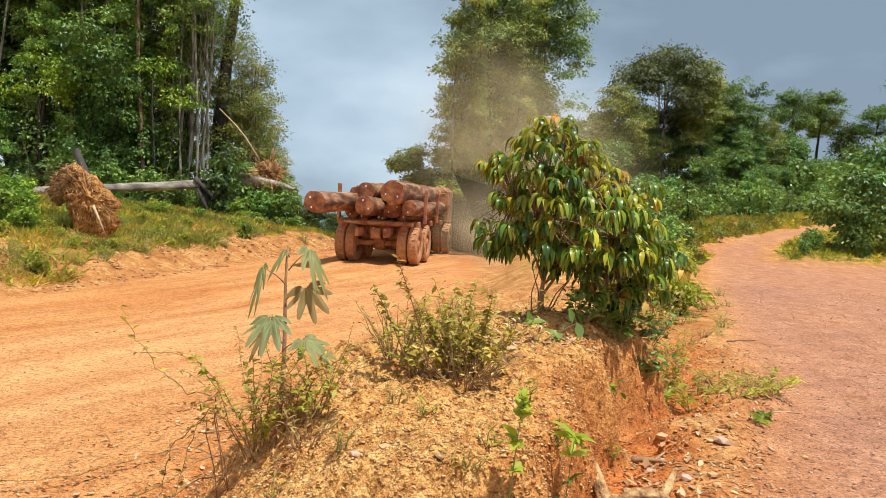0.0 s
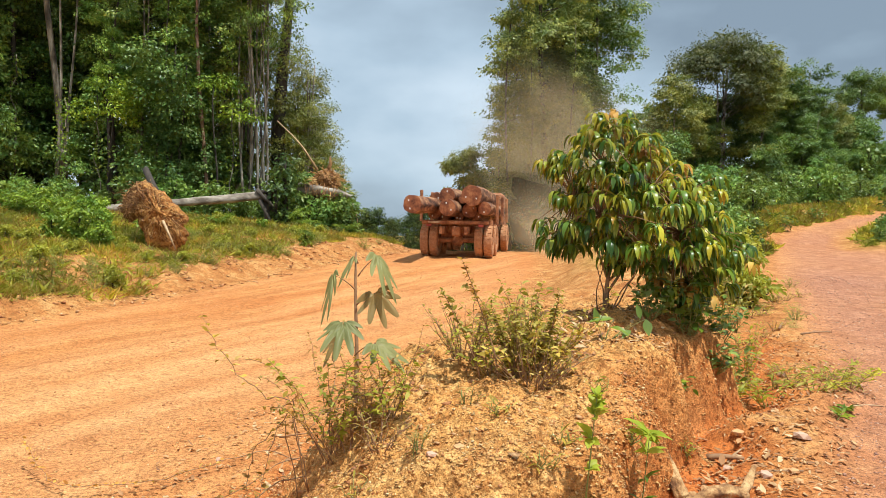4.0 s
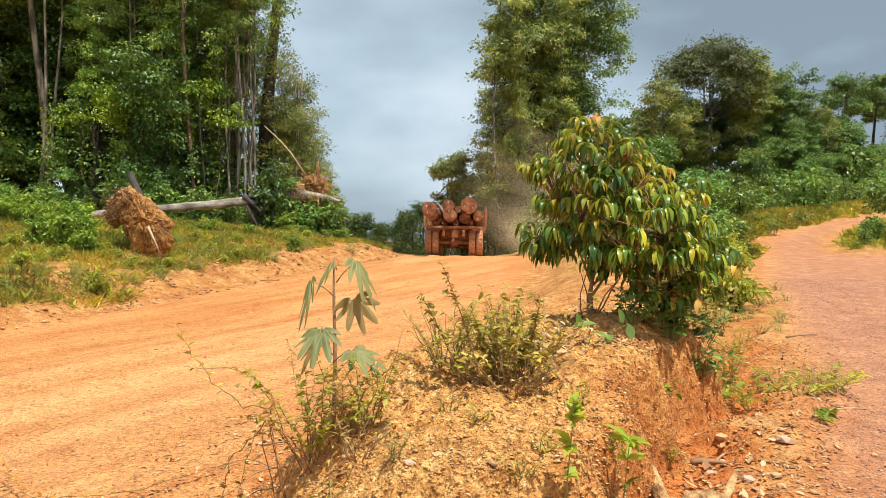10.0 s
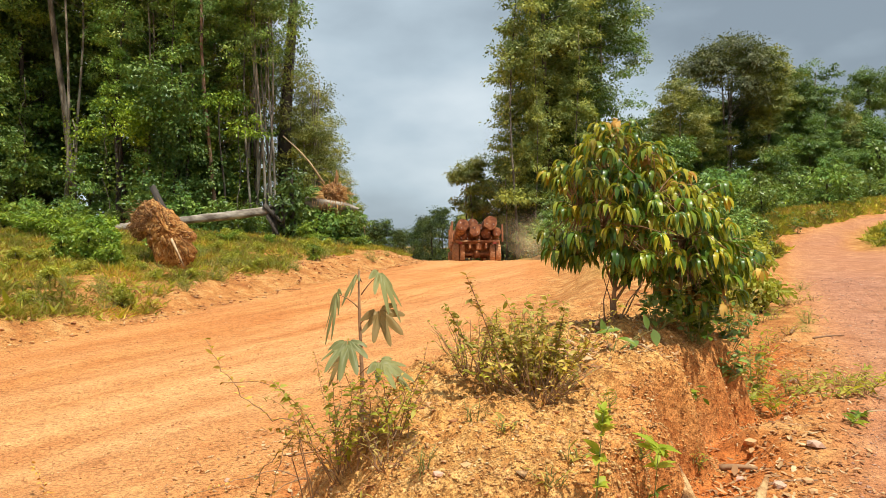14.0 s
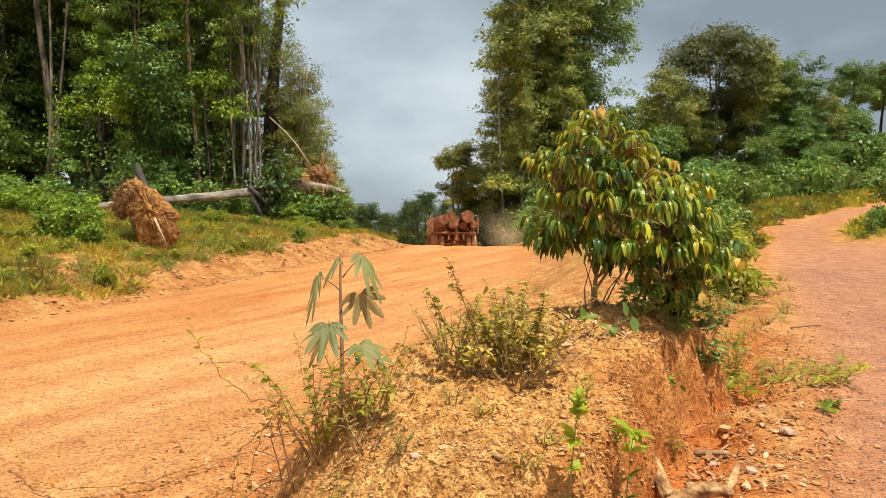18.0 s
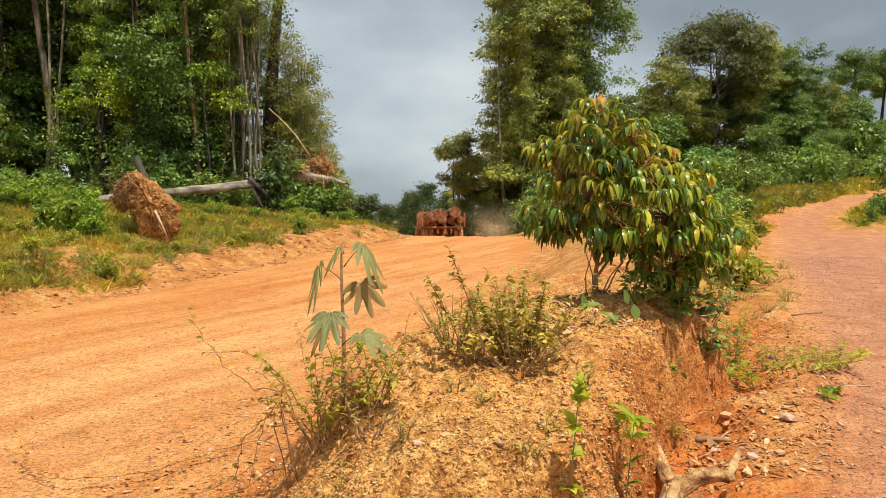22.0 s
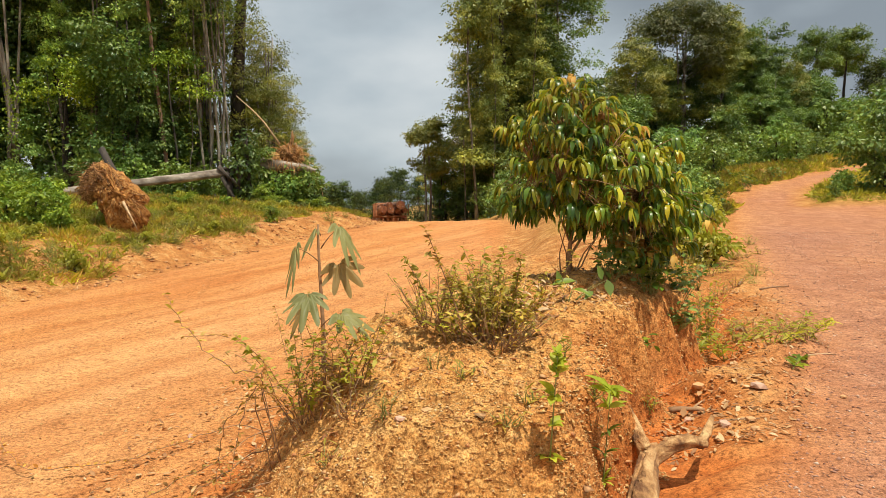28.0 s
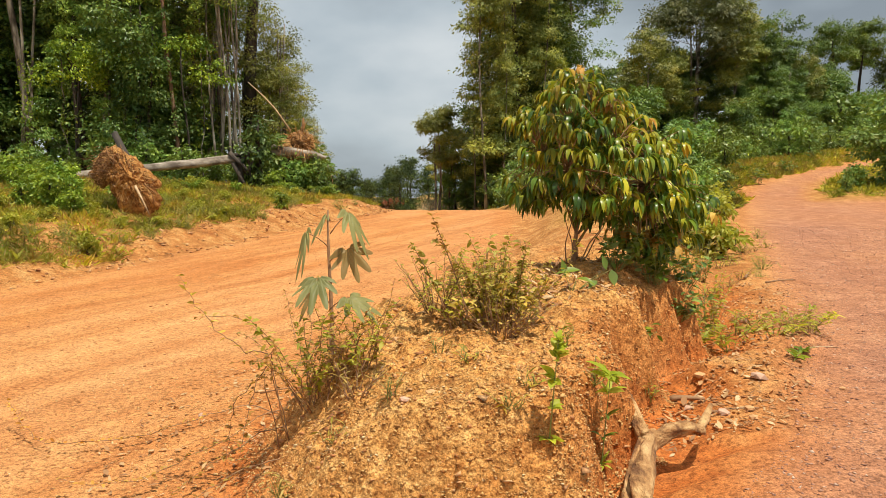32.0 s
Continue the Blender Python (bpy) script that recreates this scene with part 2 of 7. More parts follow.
def earth_material():
    """Laterite: compacted track, purplish gravel, tan rubble and soil under plants, by the ground's own kinds."""
    m, nt, bs = mat("laterite_earth", 0.95)
    bs.inputs["Specular IOR Level"].default_value = 0.12
    sides = []
    for name in ("kinds", "tones"):
        kinds = nt.nodes.new("ShaderNodeAttribute")
        kinds.attribute_name = name
        split = nt.nodes.new("ShaderNodeSeparateColor")
        nt.links.new(kinds.outputs["Color"], split.inputs["Color"])
        sides.append(split)
    split, tones = sides
    big = noise_tex(nt, 0.35, 5.0, 0.6)
    mid = noise_tex(nt, 2.6, 6.0, 0.65)
    small = noise_tex(nt, 11.0, 6.0, 0.7)
    fine = noise_tex(nt, 34.0, 5.0, 0.75)
    grit = noise_tex(nt, 110.0, 3.0, 0.7)
    soil = ramp(nt, mid, ((0.34, (0.33, 0.125, 0.038)), (0.5, (0.46, 0.205, 0.065)), (0.64, (0.57, 0.32, 0.12))))
    track = ramp(nt, big, ((0.32, (0.46, 0.18, 0.058)), (0.5, (0.55, 0.242, 0.08)), (0.68, (0.62, 0.31, 0.11))))
    track = blend(nt, 0.4, track, ramp(nt, mid, ((0.3, (0.46, 0.175, 0.055)), (0.7, (0.62, 0.31, 0.11)))))
    track = blend(nt, tones.outputs["Red"], track, ramp(nt, mid, ((0.3, (0.55, 0.25, 0.092)), (0.7, (0.63, 0.325, 0.13)))))
    turned = nt.nodes.new("ShaderNodeMapping")
    turned.vector_type = "TEXTURE"
    turned.inputs["Rotation"].default_value = (0, 0, radians(-27))
    turned.inputs["Scale"].default_value = (1.0, 22.0, 1.0)
    where = nt.nodes.new("ShaderNodeTexCoord")
    nt.links.new(where.outputs["Object"], turned.inputs["Vector"])
    drag = nt.nodes.new("ShaderNodeTexNoise")
    drag.inputs["Scale"].default_value, drag.inputs["Detail"].default_value, drag.inputs["Roughness"].default_value = 4.2, 5.0, 0.65
    nt.links.new(turned.outputs["Vector"], drag.inputs["Vector"])
    track = blend(nt, 1.0, track, ramp(nt, drag.outputs["Fac"], ((0.34, (0.84, 0.77, 0.75)), (0.48, (0.98, 0.96, 0.95)), (0.66, (1.08, 1.10, 1.13)))), "MULTIPLY")
    bands = nt.nodes.new("ShaderNodeTexNoise")
    bands.inputs["Scale"].default_value, bands.inputs["Detail"].default_value, bands.inputs["Roughness"].default_value = 1.3, 3.0, 0.5
    nt.links.new(turned.outputs["Vector"], bands.inputs["Vector"])
    track = blend(nt, 1.0, track, ramp(nt, bands.outputs["Fac"], ((0.38, (0.94, 0.87, 0.83)), (0.5, (1.0, 0.99, 0.98)), (0.62, (1.07, 1.12, 1.18)))), "MULTIPLY")
    gravel = ramp(nt, mid, ((0.3, (0.31, 0.14, 0.085)), (0.55, (0.43, 0.21, 0.13)), (0.75, (0.54, 0.29, 0.18))))
    humus = ramp(nt, mid, ((0.3, (0.22, 0.16, 0.04)), (0.48, (0.36, 0.25, 0.065)), (0.6, (0.52, 0.29, 0.095))))
    rubble = ramp(nt, small, ((0.3, (0.34, 0.14, 0.042)), (0.5, (0.56, 0.29, 0.09)), (0.7, (0.70, 0.45, 0.18))))
    rubble = blend(nt, ramp(nt, mid, ((0.45, (0, 0, 0)), (0.62, (1, 1, 1)))), rubble, ramp(nt, small, ((0.3, (0.50, 0.20, 0.05)), (0.7, (0.70, 0.38, 0.12)))))
    col = blend(nt, split.outputs["Red"], soil, track)
    col = blend(nt, split.outputs["Green"], col, gravel)
    col = blend(nt, split.outputs["Blue"], col, humus)
    col = blend(nt, tones.outputs["Green"], col, rubble)
    col = blend(nt, tones.outputs["Blue"], col, ramp(nt, small, ((0.3, (0.44, 0.10, 0.018)), (0.7, (0.60, 0.20, 0.05)))))
    col = blend(nt, 0.45, col, ramp(nt, small, ((0.36, (0.62, 0.57, 0.54)), (0.5, (1.0, 1.0, 1.0)), (0.64, (1.25, 1.22, 1.18)))), "MULTIPLY")
    col = blend(nt, 0.9, col, ramp(nt, fine, ((0.36, (0.42, 0.37, 0.35)), (0.49, (1.0, 1.0, 1.0)), (0.66, (1.35, 1.31, 1.25)))), "MULTIPLY")
    col = blend(nt, 0.75, col, ramp(nt, grit, ((0.36, (0.5, 0.47, 0.44)), (0.58, (1.2, 1.2, 1.2)))), "MULTIPLY")
    nt.links.new(col, bs.inputs["Base Color"])
    b = bump(nt, bs, mid, 0.25, 0.05)
    b = bump(nt, bs, small, 0.35, 0.03, b)
    b = bump(nt, bs, fine, 0.7, 0.018, b)
    b = bump(nt, bs, grit, 0.5, 0.006, b)
    # stony lumps where the ground is rubble
    for scale, depth in ((24.0, 0.035), (60.0, 0.016)):
        cells = nt.nodes.new("ShaderNodeTexVoronoi")
        cells.inputs["Scale"].default_value = scale
        spot = nt.nodes.new("ShaderNodeTexCoord")
        nt.links.new(spot.outputs["Object"], cells.inputs["Vector"])
        flip = nt.nodes.new("ShaderNodeMath")
        flip.operation = "SUBTRACT"
        flip.inputs[0].default_value = 1.0
        nt.links.new(cells.outputs["Distance"], flip.inputs[1])
        b = bump(nt, bs, flip.outputs["Value"], 0.8, depth, b)
        share = nt.nodes.new("ShaderNodeMath")
        share.operation = "MULTIPLY_ADD"
        share.inputs[1].default_value = 0.35
        nt.links.new(tones.outputs["Green"], share.inputs[0])
        stony = nt.nodes.new("ShaderNodeMath")
        stony.operation = "MULTIPLY"
        stony.inputs[1].default_value = 0.22
        nt.links.new(split.outputs["Green"], stony.inputs[0])
        nt.links.new(stony.outputs["Value"], share.inputs[2])
        nt.links.new(share.outputs["Value"], b.inputs["Strength"])
    return m


EARTH = earth_material()
BARK_RED = plain("reddish_bark", ((0.36, (0.07, 0.035, 0.02)), (0.5, (0.20, 0.11, 0.065)), (0.64, (0.36, 0.24, 0.16))), 4.0, 0.9, 0.6, 0.02, (1, 1, 0.35))
BARK_PALE = plain("pale_bark", ((0.40, (0.06, 0.048, 0.036)), (0.5, (0.17, 0.14, 0.105)), (0.58, (0.36, 0.315, 0.25))), 3.2, 0.9, 0.6, 0.02, (1, 1, 0.25))
BARK_DARK = plain("dark_bark", ((0.3, (0.022, 0.016, 0.012)), (0.6, (0.062, 0.048, 0.036)), (0.8, (0.13, 0.105, 0.08))), 3.0, 0.9, 0.6, 0.02, (1, 1, 0.25))
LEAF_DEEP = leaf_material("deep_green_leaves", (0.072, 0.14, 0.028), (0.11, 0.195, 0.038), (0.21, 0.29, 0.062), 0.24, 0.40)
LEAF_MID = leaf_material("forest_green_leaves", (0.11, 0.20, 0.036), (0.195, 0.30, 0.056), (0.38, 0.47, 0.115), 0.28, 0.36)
# far trees' leaves, darkened in colour to stand in for backlit shade
LEAF_BACKLIT = leaf_material("distant_backlit_leaves", (0.012, 0.026, 0.008), (0.045, 0.08, 0.014), (0.15, 0.19, 0.03), 0.15, 0.6)
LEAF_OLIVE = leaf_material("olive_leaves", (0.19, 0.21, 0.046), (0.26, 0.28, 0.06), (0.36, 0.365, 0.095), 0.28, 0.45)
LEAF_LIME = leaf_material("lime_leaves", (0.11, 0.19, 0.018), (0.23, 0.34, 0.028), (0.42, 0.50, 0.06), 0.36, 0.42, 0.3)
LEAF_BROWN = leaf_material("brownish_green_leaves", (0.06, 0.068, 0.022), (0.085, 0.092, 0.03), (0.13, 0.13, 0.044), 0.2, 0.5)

# ---- the lie of the land ----
# Stations along y (m): the main road's edges and height, the side track's near edge and height.
STATION = np.array([-60, -10, 0, 2.2, 3.85, 7.4, 12, 16.6, 19, 22.4, 26, 30, 33, 36, 39, 42.5, 48, 54, 59, 65, 75, 90, 120, 400.0])
ROAD_LEFT = np.array([-24, -11, -9, -8.7, -8.2, -7.3, -6.0, -4.4, -3.7, -2.7, -1.3, -1.0, -1.2, -1.4, -1.8, -2.4, -3.4, -4.4, -5.0, -5.6, -6.6, -9, -16, -90])
ROAD_RIGHT = np.array([-14, -3, 0.6, 0.3, -0.66, -0.5, 1.2, 2.5, 3.1, 3.7, 4.2, 4.6, 4.7, 4.6, 4.3, 3.7, 2.6, 1.6, 1.0, 0.4, -0.6, -3, -10, -84])
ROAD_Z = np.array([-1.2, -0.2, -0.05, -0.05, -0.05, -0.05, 0.06, 0.29, 0.41, 0.57, 0.74, 0.76, 0.68, 0.50, 0.18, -0.15, -0.45, -0.62, -0.72, -0.85, -1.15, -1.75, -4, -14])
SIDE_LEFT = np.array([-9, -3, 0.4, 0.8, 2.2, 4.1, 6.2, 8.2, 9.2, 10.9, 12.6, 15.2, 18, 20.8, 24.5, 28, 34, 40, 45, 51, 61, 76, 106, 380])
SIDE_Z = np.array([-1.0, -0.1, 0.02, 0.06, 0.1, 0.12, 0.3, 0.6, 0.75, 1.0, 1.35, 1.85, 2.25, 2.6, 2.95, 3.3, 3.9, 4.4, 4.8, 5.2, 5.8, 6.5, 7, 8])


def along(table, y):
    return np.interp(y, STATION, table)


def mound_edges(y):
    """Feet of the earth island on the main road's side and on the ditch's side."""
    left = np.interp(y, (2.4, 2.8, 3.3, 3.85, 5, 7.4, 12, 19, 30), (-0.1, -0.62, -0.95, -1.02, -0.85, -0.3, 1.3, 3.1, 4.7))
    right = np.interp(y, (2.4, 2.9, 3.4, 3.9, 4.4, 4.75, 5.0, 5.32, 5.52, 5.9, 7.2, 8.8, 12, 19, 30), (0.75, 0.98, 1.18, 1.38, 1.66, 1.82, 1.80, 1.84, 2.36, 2.6, 3.1, 3.75, 5.4, 8.6, 14.6))
    wig = 0.10 * np.sin(y * 5.3 + 0.8) + 0.08 * fbm(y, 0 * y, 0.28, 41, 3) + 0.05 * np.sin(y * 19.0 + 1)
    return left + 0.05 * np.sin(y * 4.1), right + wig * np.clip((y - 2) / 1.5, 0, 1) * np.clip((12 - y) / 4, 0.3, 1)


def height(x, y):
    """Height of the ground at arrays x, y, and its kinds: track, gravel, under plants, island."""
    x, y = np.asarray(x, float), np.asarray(y, float)
    left, right, zl = along(ROAD_LEFT, y), along(ROAD_RIGHT, y), along(ROAD_Z, y)
    near, zr = along(SIDE_LEFT, y), along(SIDE_Z, y)
    share = step((x - right) / np.maximum(near - right, 0.8))
    z = zl * (1 - share) + zr * share
    # left bank: a rubble shoulder, then rising grass land
    d = left - x + 0.35 * fbm(x, y, 2.2, 3)
    bank = 0.22 * step(d / 1.1) + np.where(d > 0, 1.58 * (1 - np.exp(-np.maximum(d, 0) / 9.0)), 0)
    bank = bank * np.clip((y + 30) / 20, 0, 1)
    z = z + bank + np.where(d > 0.2, 0.10 * fbm(x, y, 1.1, 5) * step(d), 0)
    # land between the two tracks rises past the island's end; a verge on the far side of the side track
    inside = step((x - right - 0.3) / 1.6) * step((near - x - 0.2) / 1.4)
    z = z + inside * step((y - 14) / 12) * (0.55 + 0.2 * fbm(x, y, 3.0, 8))
    far_side = near + 2.4
    verge = step((x - far_side) / 1.5) * step((y - 23.3 - 0.5 * fbm(x, y, 2.0, 9)) / 1.6)
    z = z + verge * (0.28 + 0.12 * fbm(x, y, 1.6, 4))
    # the island of spoil between the roads, with its cut face towards the ditch
    ml, mr = mound_edges(y)
    top = np.interp(y, (2.4, 3.0, 3.6, 4.6, 5.6, 8, 12, 20, 30), (0.46, 0.52, 0.60, 0.70, 0.74, 0.70, 0.55, 0.35, 0.1))
    wl = np.interp(y, (2.4, 4, 8), (0.75, 0.85, 1.4))
    wr = np.interp(y, (2.4, 4, 6, 9, 14), (0.26, 0.26, 0.28, 0.6, 1.6))
    rise = step((x - ml) / wl) * step((mr - x) / wr) * step((y - 2.66 - 0.10 * fbm(x, y, 0.5, 2)) / 0.30)
    knob = 1 + 0.16 * fbm(x, y, 0.55, 11, 4) + 0.14 * (0.6 - np.abs(fbm(x, y, 0.26, 12, 3)))
    ridge = 1 - 0.16 * step((x - (ml + 0.75 * (mr - ml))) / 0.5)
    z = z + top * rise * knob * ridge
    crust = 0.055 * (0.5 - np.abs(fbm(x, y, 0.17, 51, 2))) + 0.040 * fbm(x, y, 0.085, 52, 2) + 0.020 * fbm(x, y, 0.042, 54, 1) - 0.07 * np.clip(fbm(x, y, 0.23, 53, 2) - 0.30, 0, 1)
    z = z + crust * step(rise * 3) * np.clip((9 - y) / 4, 0, 1)
    # ditch at the foot of the cut face
    away = x - mr
    ditch = np.exp(-((away - 0.18) / 0.30) ** 2) * step((y - 2.6) / 0.8) * step((12 - y) / 4)
    z = z - 0.13 * ditch
    crumbs = np.exp(-((away - 0.75) / 0.45) ** 2) * step((y - 4.2) / 0.8) * step((15 - y) / 4)
    z = z + crumbs * (0.07 + 0.10 * fbm(x, y, 0.35, 14, 3))
    # wooded rises behind the clearings
    z = z + 7.0 * step((y - 66) / 45) * step((x - 10) / 22) + 4.0 * step((y - 40) / 40) * step((-14 - x) / 20)
    # ruts along the main road, ripples, and loose lumps
    u = (x - left) / np.maximum(right - left, 3)
    on_main = step((x - left) / 0.6) * step((right - x) / 0.7)
    rut = np.exp(-((u - 0.36) / 0.05) ** 2) + np.exp(-((u - 0.66) / 0.05) ** 2) + 0.6 * np.exp(-((u - 0.52) / 0.03) ** 2)
    z = z - 0.035 * rut * on_main
    z = z + 0.02 * fbm(x, y, 0.9, 6) * (1 - rise) + 0.006 * fbm(x, y, 0.16, 15, 2) * np.exp(-((y - 4) / 8) ** 2)
    rough_edge = np.exp(-((d - 0.35) / 0.45) ** 2) * step((y + 5) / 5)
    z = z + rough_edge * 0.13 * np.abs(fbm(x, y, 0.5, 16, 3))
    z = z + 3.0 * step((y - 85) / 60) * fbm(x, y, 60, 21)
    # kinds
    side_way = step((x - near + 0.35) / 0.7) * (1 - verge) * step((far_side + 0.3 - x + 60 * step((24 - y) / 2)) / 0.8)
    track = np.maximum(on_main, 0.8 * side_way) * (1 - step(rise * 4))
    gravel = side_way * step((x - near + 0.7) / 1.8) * (0.8 + 0.2 * step((26 - y) / 12)) * step((70 - y) / 20) * (0.84 + 0.22 * fbm(x, y, 1.8, 18)) * (1 - step(rise * 4))
    raw = 0.2 + 1.1 * step((y - 16) / 7) * step((30 - y) / 3)
    plants = np.maximum(step((d - raw - 0.8 * fbm(x, y, 1.3, 19)) / 0.9) * np.clip(0.82 + 1.3 * fbm(x, y, 1.3, 33, 4), 0.25, 1), inside * step((y - 13) / 5))
    plants = np.maximum(plants, verge)
    plants = np.clip(plants * (0.8 + 0.35 * fbm(x, y, 1.7, 20)), 0, 1)
    streak = np.clip(0.5 + 1.3 * fbm(u * 14 + 0.3 * fbm(x, y, 2.0, 23), y * 0.16, 1.0, 22, 3), 0, 1)
    pale = np.clip(0.75 * streak * on_main + 0.55 * np.exp(-((u - 0.72) / 0.10) ** 2) * on_main + 0.3 * side_way * np.clip(fbm(x - 0.45 * y, y * 0.15, 0.8, 24), 0, 1), 0, 1)
    fresh = np.clip(0.95 * np.exp(-((away - 0.20 - 0.15 * fbm(x, y, 0.6, 44)) / np.interp(y, (2.6, 3.6, 5.0, 9.0), (0.42, 0.46, 0.36, 0.42))) ** 2) * step((y - 2.5) / 0.6) * step((11 - y) / 3) + 0.8 * np.exp(-((x - ml - 0.1) / 0.2) ** 2) * step((8 - y) / 3) * step((y - 2.9) / 0.5), 0, 1)
    stony = step(rise * 2.2) * step((9 - y) / 4) * (1 - 0.8 * fresh)
    z_kinds = np.stack([np.clip(track, 0, 1), np.clip(gravel, 0, 1), plants, np.ones_like(plants)], -1)
    z_tones = np.stack([pale, stony, fresh * 0.8, np.ones_like(plants)], -1)
    return z, z_kinds, z_tones, plants, rise


def ground_z(x, y):
    return float(height(np.array([x]), np.array([y]))[0][0])


def make_ground():
    """One sheet from here to the horizon, cut along the edges of the roads and of the island."""
    def spread(low, near0, near1, high, fine, grow):
        middle = np.arange(near0, near1, fine)
        n0 = math.ceil(math.log(1 + (near0 - low) * (grow - 1) / fine) / math.log(grow))
        n1 = math.ceil(math.log(1 + (high - near1) * (grow - 1) / fine) / math.log(grow))
        steps = fine * np.cumsum(grow ** np.arange(max(n0, n1)))
        return np.concatenate([near0 - steps[:n0][::-1], middle, middle[-1] + steps[:n1]])

    xs, ys = spread(-700, -1.2, 2.2, 700, 0.019, 1.036), spread(-150, 2.5, 5.4, 1500, 0.019, 1.036)
    gx, gy = np.meshgrid(xs, ys, indexing="ij")
    z, kinds, tones, plants, rise = height(gx, gy)
    nx, ny = gx.shape
    verts = np.stack([gx, gy, z], -1).reshape(-1, 3)
    i, j = np.meshgrid(np.arange(nx - 1), np.arange(ny - 1), indexing="ij")
    quads = np.stack([i * ny + j, (i + 1) * ny + j, (i + 1) * ny + j + 1, i * ny + j + 1], -1).reshape(-1, 4)
    cx, cy = gx[:-1, :-1].ravel(), gy[:-1, :-1].ravel()
    left, right, near = along(ROAD_LEFT, cy), along(ROAD_RIGHT, cy), along(SIDE_LEFT, cy)
    island = rise[:-1, :-1].ravel() > 0.06
    main = (cx > left) & (cx < right) & ~island & (cy > -40) & (cy < 130)
    side = (cx > near) & ~main & ~island & (plants[:-1, :-1].ravel() < 0.3) & (cy > -30) & (cy < 60) & (cx < near + 25)
    kinds, tones = kinds.reshape(-1, 4), tones.reshape(-1, 4)
    for name, label, pick in (
        ("ground", "uneven orange earth and grassy forest floor", ~main & ~side & ~island),
        ("road", "rutted orange laterite haul road, dry and dusty", main),
        ("road_side_track", "narrow purplish gravel side track climbing away", side),
        ("ground_island", "eroded mound of orange spoil between two tracks", island),
    ):
        f = quads[pick]
        used, flat = np.unique(f, return_inverse=True)
        me = array_mesh(name, verts[used], flat.reshape(-1, 4), True)
        for key, values in (("kinds", kinds), ("tones", tones)):
            layer = me.color_attributes.new(key, "FLOAT_COLOR", "POINT")
            layer.data.foreach_set("color", values[used].astype(np.float32).ravel())
        tagged(part(name, me, EARTH), label, name.split("_")[0], kind="structure")


make_ground()


# ---- trees ----
def crown_clumps(r, height, start, radius, count, shape):
    """Centres and sizes of leaf clumps in a crown, by its shape: dome, column, cone or wide."""
    out = []
    for _ in range(count):
        u = r.random()
        if shape == "dome":
            h = start + (height - start) * (0.25 + 0.75 * u ** 0.7)
            reach = radius * math.sqrt(max(0.05, 1 - ((h - start) / (height - start) - 0.45) ** 2 / 0.36))
        elif shape == "wide":
            h = start + (height - start) * (0.45 + 0.55 * u)
            reach = radius * (1.05 - 0.5 * u)
        elif shape == "parasol":
            h = start + (height - start) * (0.25 + 0.75 * u)
            reach = radius * math.sqrt(max(0.04, 1.03 - u * u)) * (0.7 + 0.3 * min(1.0, 3 * u))
        elif shape == "lobed":
            h = start + (height - start) * u
            reach = radius * (0.72 + 0.28 * math.sin(u * 11 + 2.3 * height)) * math.sqrt(max(0.05, 1 - (2 * u - 0.9) ** 2 * 0.62))
        elif shape == "cone":
            h = start + (height - start) * u
            reach = radius * (1.0 - 0.8 * u)
        else:
            h = start + (height - start) * u
            reach = radius * (0.65 + 0.35 * math.sin(u * 9 + height)) * (1.0 - 0.35 * u * u)
        a = r.random() * 2 * math.pi
        d = reach * (0.35 + 0.65 * r.random() ** 0.5)
        out.append((d * math.cos(a), d * math.sin(a), h))
    return np.array(out)


def slips(at, along, out, length, width):
    """The smallest leaves, of one triangle each, for crowns far off."""
    along = unit(along)
    side = unit(np.cross(along, unit(out)))
    length, width = np.asarray(length)[:, None], np.asarray(width)[:, None]
    v = np.stack([at, at + along * length * 0.55 + side * width * 0.75, at + along * length - side * width * 0.25], 1).reshape(-1, 3)
    return v, np.arange(3 * len(at)).reshape(-1, 3)


